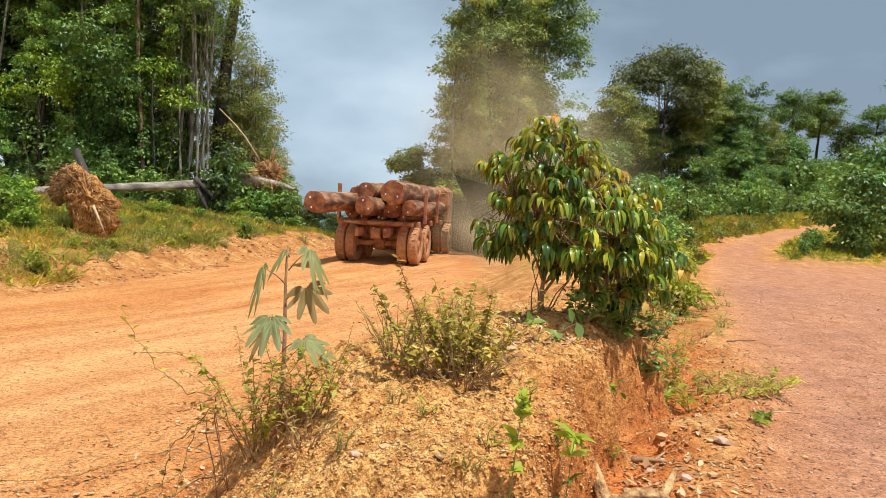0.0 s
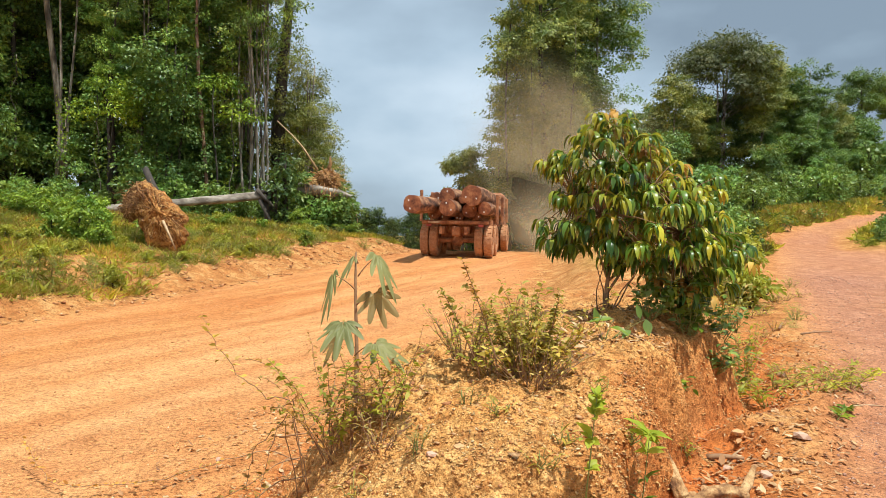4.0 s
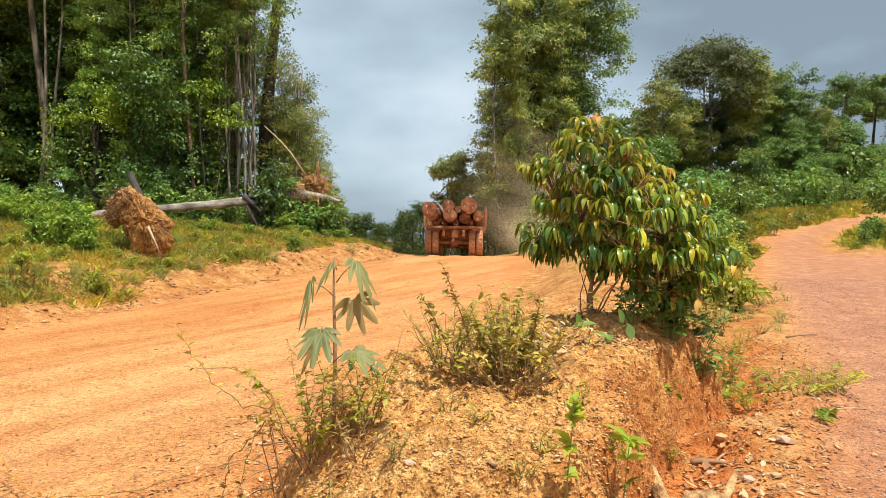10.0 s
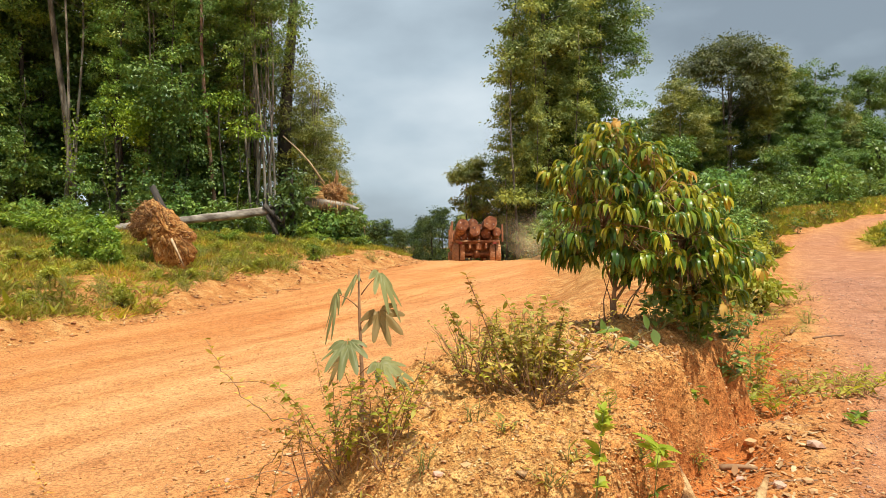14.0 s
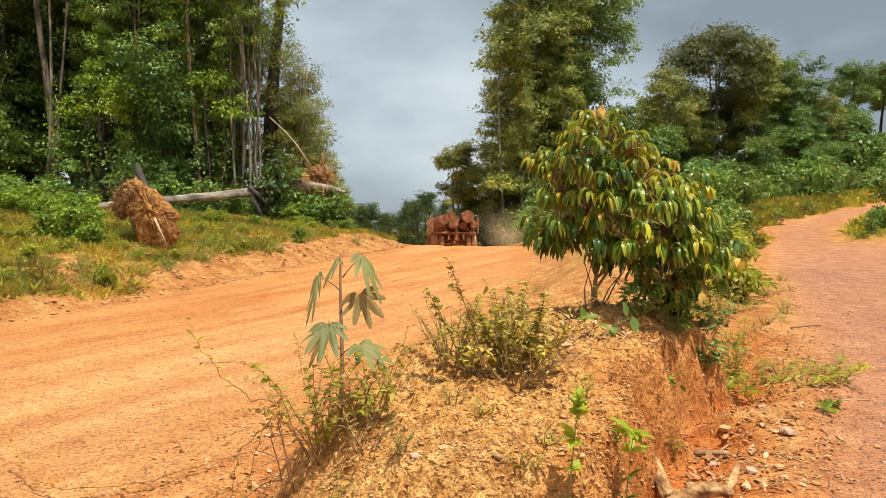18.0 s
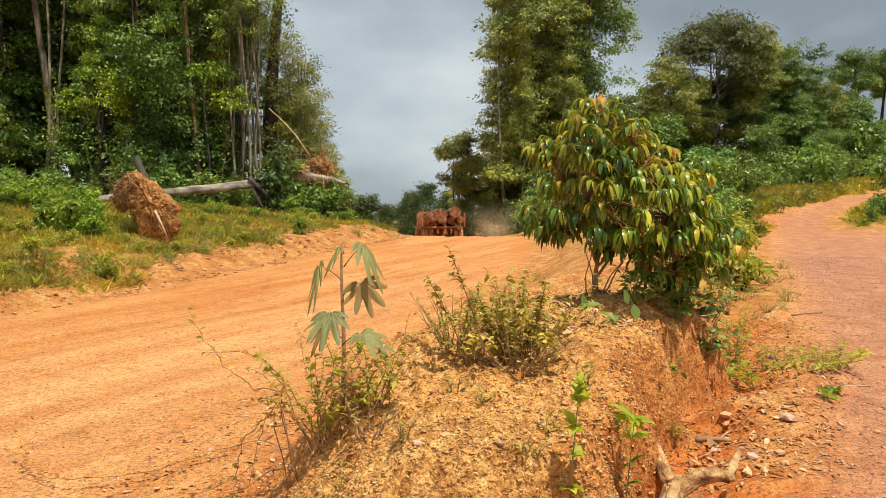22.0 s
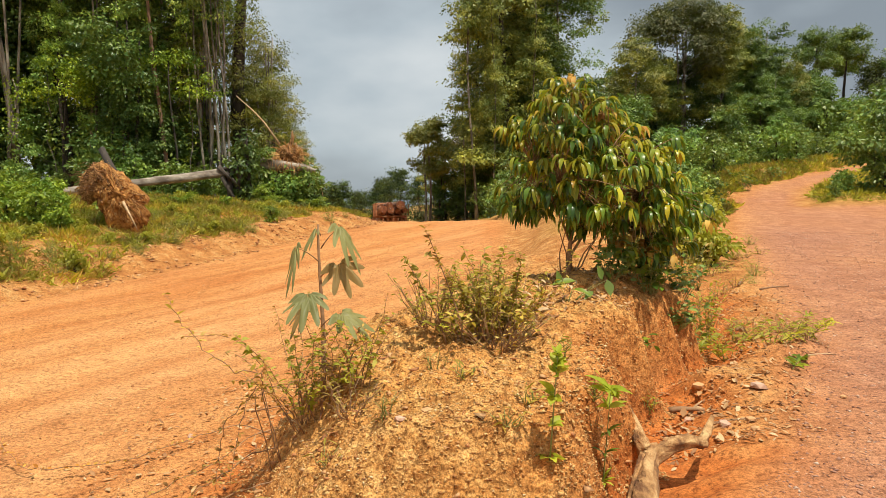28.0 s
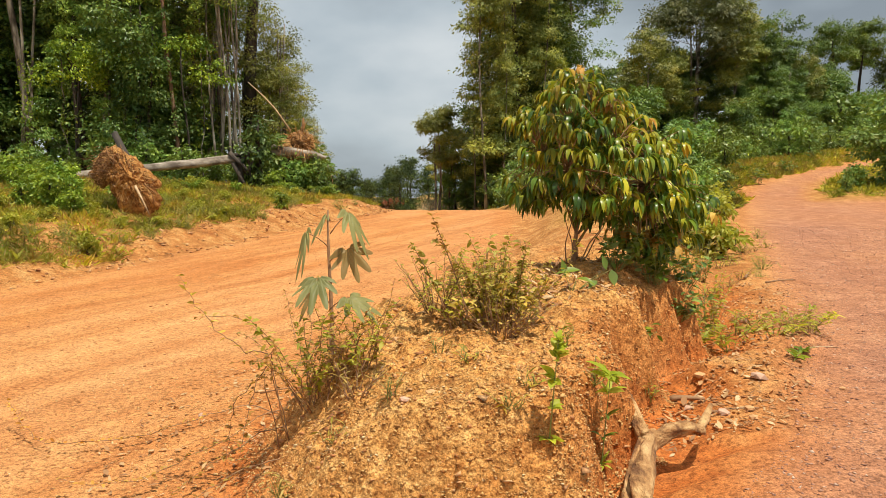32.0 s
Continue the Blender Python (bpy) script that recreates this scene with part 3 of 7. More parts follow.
def make_tree(name, label, leaf, bark, height, girth, start, radius, clumps, leaves, size, shape, seed, group, lean=0.03, clump=None, stems=1, droop=0.3, category="tree", fine=False):
    """A tapered trunk with limbs that reach to the clumps of a ragged crown."""
    r = np.random.default_rng(seed)
    tree = thing(name, label, category, group)
    centres = crown_clumps(r, height, start, radius, clumps, shape)
    wood = []
    for s in range(stems):
        n = 9
        t = np.linspace(0, 1, n)
        bow = r.normal(size=2) * lean * height
        foot = r.normal(size=2) * (0.0 if s == 0 else 0.35 + girth)
        reach = height * (0.93 if s == 0 else 0.8 + 0.1 * r.random())
        px = foot[0] + bow[0] * t**1.6 + 0.012 * height * np.sin(t * 6 + seed + s)
        py = foot[1] + bow[1] * t**1.6 + 0.012 * height * np.cos(t * 5 + seed)
        spine = np.stack([px, py, -0.3 + (reach + 0.3) * t], -1)
        rad = girth * (1 - 0.85 * t) * (0.75 if s else 1.0) + 0.02
        rad[0] *= 1.5
        wood.append(tube(spine, rad, 8, 0.07, seed + s))
    for c in centres[: max(5, len(centres) * 2 // 3)]:
        h0 = max(min(start, c[2] - 0.4), c[2] - (0.3 + 0.5 * r.random()) * (1 + 0.6 * np.hypot(c[0], c[1])))
        h0 = max(h0, 0.25 * c[2])
        t0 = np.clip((h0 + 0.3) / (height * 0.93 + 0.3), 0, 1)
        k = int(t0 * 8)
        f = t0 * 8 - k
        root = spine[k] * (1 - f) + spine[min(k + 1, 8)] * f if stems == 1 else np.array([0, 0, h0])
        mid = root * 0.5 + c * 0.5 + r.normal(size=3) * 0.15 + np.array([0, 0, -0.08 * np.hypot(c[0], c[1])])
        thick = max(0.012, girth * 0.33 * (1 - 0.7 * t0))
        wood.append(tube(np.stack([root, root * 0.6 + mid * 0.4, mid, c]), np.array([1, 0.8, 0.55, 0.2]) * thick, 5, 0.05, seed))
    body = part("trunk" if height > 1 else "stalk", array_mesh("trunk", *joined(wood), True), bark, tree)
    if height < 1:
        tagged(body, kind="stuff")
    spread = clump or radius * 0.30
    twigs = 16
    own = np.repeat(np.arange(len(centres)), twigs)
    reach = spread * (0.65 + 0.75 * r.random(len(centres)))[own]
    ball = unit(r.normal(size=(len(own), 3))) * (0.55 + 0.5 * r.random(len(own)))[:, None]
    ball[:, 2] = np.where(ball[:, 2] > 0, 0.75, 0.3) * ball[:, 2] - 0.25 * (ball[:, 0] ** 2 + ball[:, 1] ** 2)
    heart = centres[own] + ball * reach[:, None]
    if shape != "cone":
        heart[:, 2] = np.maximum(heart[:, 2], 0.12)
    per = max(3, leaves * 3 // 4 // len(own))
    pick = np.repeat(np.arange(len(own)), per)
    off = r.normal(size=(len(pick), 3)) * (reach[pick] * 0.19)[:, None]
    off[:, 2] *= 0.5
    off[:, 2] -= 0.35 * np.hypot(off[:, 0], off[:, 1])
    at = heart[pick] + off
    way = unit(ball[pick] * 0.8 + unit(off) * 0.9 + 0.5 * r.normal(size=off.shape))
    way[:, 2] -= droop
    out = unit(ball[pick] * 1.2 + r.normal(size=off.shape) * (0.16 if fine else 0.28) + np.array([0.0, -0.1, 0.45]))
    ln = size * (0.75 + 0.95 * r.random(len(pick)))
    shape_of = slips if fine else blades
    part("crown", array_mesh("crown", *shape_of(at, way, out, ln, ln * (0.42 + 0.22 * r.random(len(pick))))), leaf, tree)
    return tree


def plant_out(tree, spots):
    """The built one takes the first spot (x, y, scale, turn and, where it differs, the breadth); copies take the rest."""
    ms = [Matrix.Translation((x, y, ground_z(x, y) - 0.05)) @ Matrix.Rotation(radians(turn), 4, "Z") @ Matrix.Diagonal((s * (wide[0] if wide else 1), s * (wide[0] if wide else 1), s, 1)) for x, y, s, turn, *wide in spots]
    for m in ms[1:]:
        copy_thing(tree, m)
    tree.matrix_basis = ms[0]


def scatter(count, x0, x1, y0, y1, low, high, seed, keep=None):
    r = np.random.default_rng(seed)
    out = []
    while len(out) < count:
        x, y = x0 + (x1 - x0) * r.random(), y0 + (y1 - y0) * r.random()
        if keep is None or keep(x, y):
            out.append((x, y, low + (high - low) * r.random(), 360 * r.random()))
    return out


def left_wood(x, y):
    return x < along(ROAD_LEFT, y) - 9.0 and x < -6.5 and math.hypot(x + 7.6, y - 31) > 3


def make_forest():
    g1, g2, g3, g4 = "left-hand forest edge", "roadside tree group", "trees over the side track", "undergrowth"
    # left forest wall
    tall = make_tree("forest_tree", "tall rainforest tree with a pale straight trunk", LEAF_MID, BARK_PALE, 25, 0.155, 7, 4.4, 42, 26000, 0.13, "dome", 1, g1, fine=True)
    plant_out(tall, [(-17.1, 32.4, 1.0, 0), (-21, 36, 1.1, 70), (-12.2, 37, 0.9, 200), (-27, 33, 1.0, 120), (-24, 44, 1.2, 20), (-16, 45, 1.2, 300), (-32, 40, 1.15, 250)])
    slim = make_tree("forest_tree", "slender rainforest tree hung with leaves along its trunk", LEAF_MID, BARK_DARK, 19, 0.10, 1.0, 2.5, 44, 24000, 0.12, "column", 2, g1, 0.02)
    plant_out(slim, [(-14.6, 32.6, 1.0, 0), (-19.4, 32.6, 1.1, 90), (-23, 31, 0.95, 180), (-26, 34, 1.1, 30), (-11.3, 34.4, 1.0, 250), (-10.2, 37.6, 0.75, 130), (-15.5, 40, 1.2, 60), (-30, 34, 1.1, 10), (-14.2, 31.2, 0.7, 15), (-19.6, 30.9, 0.8, 165), (-21.3, 30.8, 0.85, 215), (-25.2, 30.8, 0.9, 265), (-28.5, 30.2, 0.9, 5), (-21.6, 29.9, 1.1, 45), (-24.2, 29.6, 1.1, 135), (-10.9, 32.2, 0.8, 290)])
    deep = make_tree("forest_tree", "dense dark-green forest tree", LEAF_DEEP, BARK_DARK, 16, 0.2, 2.2, 3.4, 40, 24000, 0.135, "dome", 3, g1, fine=True)
    plant_out(deep, [(-18.6, 36, 1.1, 0), (-13.2, 36, 1.0, 120), (-22.5, 33.8, 1.0, 220), (-28, 31.5, 1.1, 80), (-25, 38, 1.2, 150), (-12, 40, 0.85, 10), (-20, 43, 1.4, 20), (-33, 34, 1.2, 60), (-10.2, 33.4, 0.72, 310), (-22, 40, 1.4, 70), (-27, 41, 1.5, 190), (-16.5, 39, 1.3, 100), (-31, 46, 1.4, 30), (-26, 48, 1.4, 240), (-36, 42, 1.4, 330), (-14, 34.4, 0.8, 50), (-19.5, 34.2, 0.8, 290)])
    edge = make_tree("forest_tree", "olive-leaved tree draped with vines at the forest edge", LEAF_OLIVE, BARK_PALE, 11.5, 0.10, 2.6, 2.4, 48, 15000, 0.105, "column", 4, g1, 0.03, None, 3)
    plant_out(edge, [(-9.2, 33.6, 1.0, 0), (-8.2, 36.5, 0.85, 140), (-12.6, 33.2, 0.75, 260), (-8.0, 39.0, 0.7, 200), (-7.2, 41.0, 0.6, 90), (-4.7, 35.6, 0.36, 30), (-5.7, 36.6, 0.52, 110), (-6.6, 35.4, 0.7, 250), (-6.3, 34.4, 0.75, 40), (-5.7, 33.8, 0.55, 190)])
    # the deep leaf colour stands in for shadow along the forest's foot
    low = make_tree("understory_tree", "leafy understory tree in the shade of the forest", LEAF_DEEP, BARK_DARK, 6.5, 0.06, 0.5, 2.1, 34, 8500, 0.115, "column", 5, g4, 0.05)
    spots = scatter(36, -30, -7.6, 30.4, 34.5, 0.55, 1.25, 51, lambda x, y: left_wood(x, y) and abs(x / y + 0.525) > 0.06)
    spots += [(-18.5, 34.6, 1.6, 20), (-20, 36.2, 1.7, 100), (-17.6, 35.6, 1.5, 200), (-22, 36.6, 1.8, 290), (-19.2, 33.6, 1.2, 330), (-16.2, 34.6, 1.4, 60)]
    plant_out(low, spots)
    screen = make_tree("understory_tree", "dark leafy understory tree beyond the clearing", LEAF_DEEP, BARK_DARK, 6.5, 0.08, 0.3, 2.4, 22, 11000, 0.17, "lobed", 15, g4, 0.05, fine=True)
    spots = scatter(18, 9, 24, 52, 64, 0.7, 1.2, 52, lambda x, y: 0.13 < x / y < 0.45)
    spots += scatter(24, 22, 60, 60, 72, 0.7, 1.25, 53, lambda x, y: x / y < 0.85 and abs(x / y - 0.408) > 0.022)
    spots += [(61 + 3.1 * k, 70 + 2 * math.sin(2 * k), 1.1 + 0.2 * math.sin(3 * k), 70 * k) for k in range(4)]
    spots += [(3.4 + 0.62 * k, 60 + 4 * math.sin(2.7 * k), 0.5 + 0.18 * math.sin(1.9 * k), 47 * k) for k in range(14)]
    plant_out(screen, spots)
    lime = make_tree("understory_tree", "young tree with bright lime-green leaves", LEAF_LIME, BARK_DARK, 8.5, 0.06, 4.0, 2.1, 20, 2600, 0.16, "wide", 6, g4, 0.05)
    plant_out(lime, [(-9.4, 30.7, 0.74, 0), (-12.0, 30.8, 0.64, 90), (-13.9, 30.5, 0.66, 200)])
    # straight stems in the front row, their crowns above
    pole = make_tree("forest_tree", "straight pale pole-like tree at the forest edge", LEAF_MID, BARK_PALE, 17, 0.062, 7.5, 2.2, 32, 8000, 0.115, "dome", 13, g1, 0.012)
    plant_out(pole, [(-8.0, 31.6, 0.85, 0), (-7.75, 31.9, 0.8, 100), (-8.35, 31.8, 0.9, 40), (-8.15, 32.2, 0.75, 160), (-8.5, 31.5, 0.7, 280), (-7.9, 32.5, 0.8, 330), (-7.55, 31.7, 0.7, 20), (-12.75, 31.4, 0.75, 220), (-13.2, 31.6, 0.8, 130), (-22.8, 31.0, 0.95, 50), (-16.6, 31.3, 0.95, 80), (-16.2, 31.8, 0.9, 200), (-11.6, 31.4, 0.7, 310), (-10.4, 31.5, 0.65, 10)])
    dark = make_tree("forest_tree", "straight dark-stemmed tree at the forest edge", LEAF_DEEP, BARK_RED, 18, 0.08, 8, 2.4, 28, 7000, 0.12, "dome", 14, g1, 0.02)
    plant_out(dark, [(-10.05, 31.0, 1.0, 0), (-20.5, 31.2, 1.0, 200)])
    old = make_tree("forest_tree", "large old tree with a thick dark trunk and a high crown", LEAF_BROWN, BARK_DARK, 24, 0.34, 11.5, 4.0, 40, 12000, 0.15, "dome", 16, g1, 0.01, 1.2, fine=True)
    plant_out(old, [(-7.3, 34.6, 1.0, 0)])
    # lianas hanging down the forest's face
    r = np.random.default_rng(70)
    for k, (x, y, top) in enumerate(((-18.4, 31.2, 9), (-15.9, 30.7, 7), (-11.2, 30.7, 8), (-8.9, 31.2, 9), (-12.2, 30.6, 6), (-19.8, 30.6, 8), (-14.4, 30.6, 7))):
        vine = thing("liana", "leafy liana hanging down in front of the forest", "vine", "lianas")
        line = arc((x, y, ground_z(x, y) - 0.05), (x + 0.5 * r.normal(), y + 0.2, top), 0, 14) + r.normal(size=(14, 3)) * 0.08
        part("stem", array_mesh("stem", *tube(line, np.full(14, 0.022), 5, 0.1, k), True), BARK_PALE, vine)
        at = line[r.integers(2, 14, 260)] + r.normal(size=(260, 3)) * np.array([0.22, 0.22, 0.35])
        part("foliage", array_mesh("foliage", *blades(at, r.normal(size=(260, 3)) + np.array([0, 0, -0.6]), r.normal(size=(260, 3)) * 0.5 + np.array([0.1, -0.5, 0.7]), 0.13 + 0.06 * r.random(260), 0.07 + 0.04 * r.random(260))), LEAF_LIME if k % 2 else LEAF_MID, vine)
    # middle group beyond the island
    grand = make_tree("forest_tree", "tall olive-green tree beside the road, dusted orange", LEAF_OLIVE, BARK_DARK, 27, 0.26, 4, 3.5, 62, 48000, 0.19, "column", 7, g2, 0.012, 1.25, fine=True)
    plant_out(grand, [(7.9, 52, 1.0, 0), (6.6, 58, 0.72, 250, 0.9)])
    shade = make_tree("forest_tree", "tall dark-green tree crowded behind its neighbours", LEAF_DEEP, BARK_DARK, 27, 0.26, 4, 3.7, 48, 40000, 0.19, "column", 27, g2, 0.012, 1.35, fine=True)
    plant_out(shade, [(10.9, 54, 0.98, 0, 1.05), (9.6, 57, 1.0, 190), (12.7, 58, 0.95, 310, 1.05), (8.4, 60, 0.9, 40)])
    airy = make_tree("forest_tree", "thin open-crowned tree with pale stems beside the road", LEAF_OLIVE, BARK_PALE, 24, 0.10, 6, 2.3, 36, 11000, 0.18, "column", 8, g2, 0.012, 0.9, fine=True)
    plant_out(airy, [(5.3, 51, 1.0, 0), (6.8, 50, 0.7, 190, 0.7), (4.9, 54, 0.52, 60), (9.8, 50, 0.7, 280)])
    grey = make_tree("forest_tree", "grey-green open-crowned tree with bare lower limbs", LEAF_MID, BARK_PALE, 26, 0.18, 9, 3.7, 30, 20000, 0.18, "dome", 17, g2, 0.012, 1.2, fine=True)
    plant_out(grey, [(12.6, 57, 1.0, 0), (14.2, 63, 0.9, 130), (10.5, 62, 0.9, 20)])
    copies = [(10.2, 54, 0.62, 40), (12.6, 57, 0.66, 160), (7.4, 55, 0.55, 220), (14.6, 60, 0.7, 280), (9.0, 58, 0.7, 330)]
    plant_out(make_tree("forest_tree", "small round-crowned tree at the bend of the road", LEAF_OLIVE, BARK_PALE, 9.0, 0.10, 3.2, 2.0, 30, 14000, 0.17, "parasol", 18, g2, 0.02, 0.75, 2, fine=True), [(2.5, 58, 0.98, 0), (4.0, 61, 0.8, 100), (3.2, 66, 0.7, 200)])
    # right-hand forest
    dome = make_tree("forest_tree", "emergent tree with a dark brownish domed crown on pale stems", LEAF_BROWN, BARK_PALE, 18, 0.27, 9.5, 4.9, 52, 46000, 0.19, "parasol", 9, g3, 0.012, 1.5, 3, fine=True)
    plant_out(dome, [(27.8, 68, 1.0, 0)])
    sunny = make_tree("forest_tree", "slim olive-green tree beside an emergent crown", LEAF_OLIVE, BARK_PALE, 16, 0.14, 2.5, 2.4, 34, 24000, 0.18, "lobed", 10, g3, 0.012, 1.05, fine=True)
    plant_out(sunny, [(30.8, 66.5, 1.02, 0), (33.6, 70, 0.92, 90, 1.1), (25.0, 70, 0.8, 200)])
    leafy = make_tree("forest_tree", "broad dark-green forest tree", LEAF_DEEP, BARK_PALE, 15, 0.2, 1.5, 3.3, 36, 32000, 0.19, "lobed", 19, g3, 0.02, 1.35, fine=True)
    plant_out(leafy, [(37.0, 70, 0.98, 0), (34.4, 74, 1.0, 90), (40.2, 72, 0.66, 200), (19.5, 66, 0.62, 40), (16.8, 61, 0.74, 260, 0.8), (27.4, 74, 0.9, 130), (36, 66, 0.6, 330), (44, 76, 0.5, 80), (22.8, 69, 0.85, 10), (25.6, 67, 0.66, 60), (29.0, 71, 0.86, 160), (31.5, 67, 0.62, 210), (35.4, 69, 0.8, 300), (39.6, 74, 0.8, 250), (41.5, 70, 0.62, 20), (33, 64, 0.48, 190)] + copies)
    feather = make_tree("forest_tree", "airy tree with pale spreading branches", LEAF_OLIVE, BARK_PALE, 14, 0.13, 5.5, 3.0, 28, 18000, 0.17, "parasol", 20, g3, 0.02, 1.0, fine=True)
    plant_out(feather, [(21.8, 64, 1.02, 0), (38.8, 68, 0.72, 120, 0.8), (24.6, 66, 0.85, 220)])
    parasol = make_tree("forest_tree", "flat-crowned tree standing against the sky", LEAF_DEEP, BARK_DARK, 14, 0.20, 9.0, 3.0, 22, 17000, 0.18, "parasol", 11, g3, 0.012, 1.1, fine=True)
    plant_out(parasol, [(48.6, 80, 0.98, 0), (54.5, 84, 0.95, 70, 1.15), (59.0, 80, 0.85, 140), (62.5, 79, 1.12, 210), (66, 82, 1.0, 280), (57, 88, 0.8, 30), (72, 84, 1.1, 330)])
    # these crowns carry their backlit darkness in the leaf colour
    far = make_tree("forest_tree", "distant tree below the crest of the road, backlit shade in its leaf colour", LEAF_BACKLIT, BARK_DARK, 10, 0.15, 0.0, 3.0, 44, 8000, 0.25, "column", 12, "far trees", 0.02, 1.2, fine=True)
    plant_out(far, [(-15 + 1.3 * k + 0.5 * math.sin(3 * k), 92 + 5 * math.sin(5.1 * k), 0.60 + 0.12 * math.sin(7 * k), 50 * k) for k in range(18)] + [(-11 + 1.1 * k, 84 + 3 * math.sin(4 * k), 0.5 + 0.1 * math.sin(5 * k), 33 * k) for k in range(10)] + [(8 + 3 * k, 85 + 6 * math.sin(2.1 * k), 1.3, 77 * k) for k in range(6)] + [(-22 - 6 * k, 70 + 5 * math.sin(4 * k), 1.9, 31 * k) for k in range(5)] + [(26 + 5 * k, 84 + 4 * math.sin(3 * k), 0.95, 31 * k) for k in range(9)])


make_forest()


def make_undergrowth():
    g = "undergrowth"
    bush = make_tree("bush", "leafy green bush at the edge of the forest", LEAF_MID, BARK_DARK, 2.3, 0.03, 0.1, 1.15, 24, 2200, 0.15, "column", 21, g, 0.05, category="bush", clump=0.42, fine=True)
    spots = scatter(16, -24, -6.5, 28.6, 31, 0.3, 0.6, 61, lambda x, y: x < along(ROAD_LEFT, y) - 5.5 and math.hypot(x + 8.6, y - 20.6) > 2.5)
    spots += [(-6.2, 31.8, 1.0, 0), (-5.4, 32.6, 1.1, 80), (-4.6, 32.2, 0.8, 190), (-8.0, 32.2, 0.9, 140), (-6.9, 33.4, 1.1, 30)]
    spots += scatter(18, 5.2, 15, 30, 46, 0.6, 1.2, 62, lambda x, y: along(ROAD_RIGHT, y) + 1.6 < x < along(SIDE_LEFT, y) - 2.0)
    spots += scatter(26, 14, 44, 40, 56, 0.5, 1.2, 63, lambda x, y: x < along(SIDE_LEFT, y) - 1.5 and x / y > 0.25)
    spots += scatter(24, 36, 66, 56, 72, 1.2, 2.4, 64, lambda x, y: 0.5 < x / y < 0.9)
    spots += scatter(16, 6, 14, 46, 56, 0.8, 1.4, 65, lambda x, y: x > along(ROAD_RIGHT, y) + 2)
    plant_out(bush, spots)
    right = make_tree("bush", "glossy green bush beside the side track", LEAF_MID, BARK_DARK, 2.6, 0.03, 0.15, 1.4, 36, 5200, 0.115, "column", 22, g, 0.05, category="bush", clump=0.48)
    plant_out(right, [(18.6, 26.0, 1.2, 0), (19.9, 27.0, 1.6, 90), (21.6, 26.2, 1.6, 200), (23.4, 27.5, 1.8, 20), (25.5, 30, 1.8, 120), (22.6, 24.9, 1.2, 300), (28, 33, 1.9, 40)])


make_undergrowth()


# ---- plants and wreckage, near and on the bank ----
def leaf_strips(at, way, up, length, width, bend=0.5, fold=0.25, stations=6, belly=0.42):
    """Curved leaves, each a strip folded along its midrib and bending towards the ground."""
    n = len(at)
    way, up = unit(way), unit(up)
    side = unit(np.cross(way, up))
    length, width = np.broadcast_to(length, n).astype(float), np.broadcast_to(width, n).astype(float)
    bend = np.broadcast_to(bend, n).astype(float)
    pos, d = at.copy(), way.copy()
    rows = []
    down = np.array([0, 0, -1.0])
    for k in range(stations):
        s = k / (stations - 1)
        w = width * 0.5 * (math.sin(math.pi * min(1, s / (2 * belly)) if s < belly else math.pi * (0.5 + 0.5 * (s - belly) / (1 - belly))) + 0.02)
        normal = unit(np.cross(side, d))
        edge = side * w[:, None]
        lift = normal * (w * fold)[:, None]
        rows.append(np.stack([pos + edge + lift, pos, pos - edge + lift], 1))
        d = unit(d + down * (bend / (stations - 1) * (0.6 + s))[:, None])
        pos = pos + d * (length / (stations - 1))[:, None]
    v = np.stack(rows, 1).reshape(-1, 3)
    i, k = np.meshgrid(np.arange(n), np.arange(stations - 1), indexing="ij")
    b = (i * stations + k) * 3
    f = np.concatenate([np.stack([b + c, b + c + 1, b + c + 4, b + c + 3], -1).reshape(-1, 4) for c in (0, 1)])
    return v, f


def stems_mesh(paths, radii, sides=5, seed=0):
    return array_mesh("stems", *joined([tube(np.array(p, float), np.linspace(r, r * 0.35, len(p)), sides, 0.04, seed + k) for k, (p, r) in enumerate(zip(paths, radii))]), True)


def stalks(mesh, material, parent):
    """The thin stalks of one plant, too fine to pick apart."""
    return tagged(part("stalk", mesh, material, parent), kind="stuff")


def crumbs_mesh(x, y, z, size, seed):
    """Small broken stones: squashed octahedra, each its own island."""
    r = np.random.default_rng(seed)
    n = len(x)
    base = np.array([(1, 0, 0), (0, 1, 0), (-1, 0, 0), (0, -1, 0), (0, 0, 0.8), (0, 0, -0.8)], float)
    v = base[None] * (0.4 + 0.9 * r.random((n, 6, 1))) + 0.34 * r.normal(size=(n, 6, 3))
    a = r.random(n) * 6.28
    c, s = np.cos(a), np.sin(a)
    rot = np.stack([c, -s, np.zeros(n), s, c, np.zeros(n), np.zeros(n), np.zeros(n), np.ones(n)], -1).reshape(n, 3, 3)
    flat = np.stack([np.ones(n), 0.5 + 0.5 * r.random(n), 0.35 + 0.4 * r.random(n)], -1)
    v = np.einsum("nij,nkj->nki", rot, v * flat[:, None]) * (np.asarray(size) * 0.5)[:, None, None]
    v += np.stack([x, y, z], -1)[:, None]
    f = np.array([(0, 1, 4), (1, 2, 4), (2, 3, 4), (3, 0, 4), (1, 0, 5), (2, 1, 5), (3, 2, 5), (0, 3, 5)])
    return array_mesh("crumbs", v.reshape(-1, 3), (6 * np.arange(n)[:, None, None] + f[None]).reshape(-1, 3))


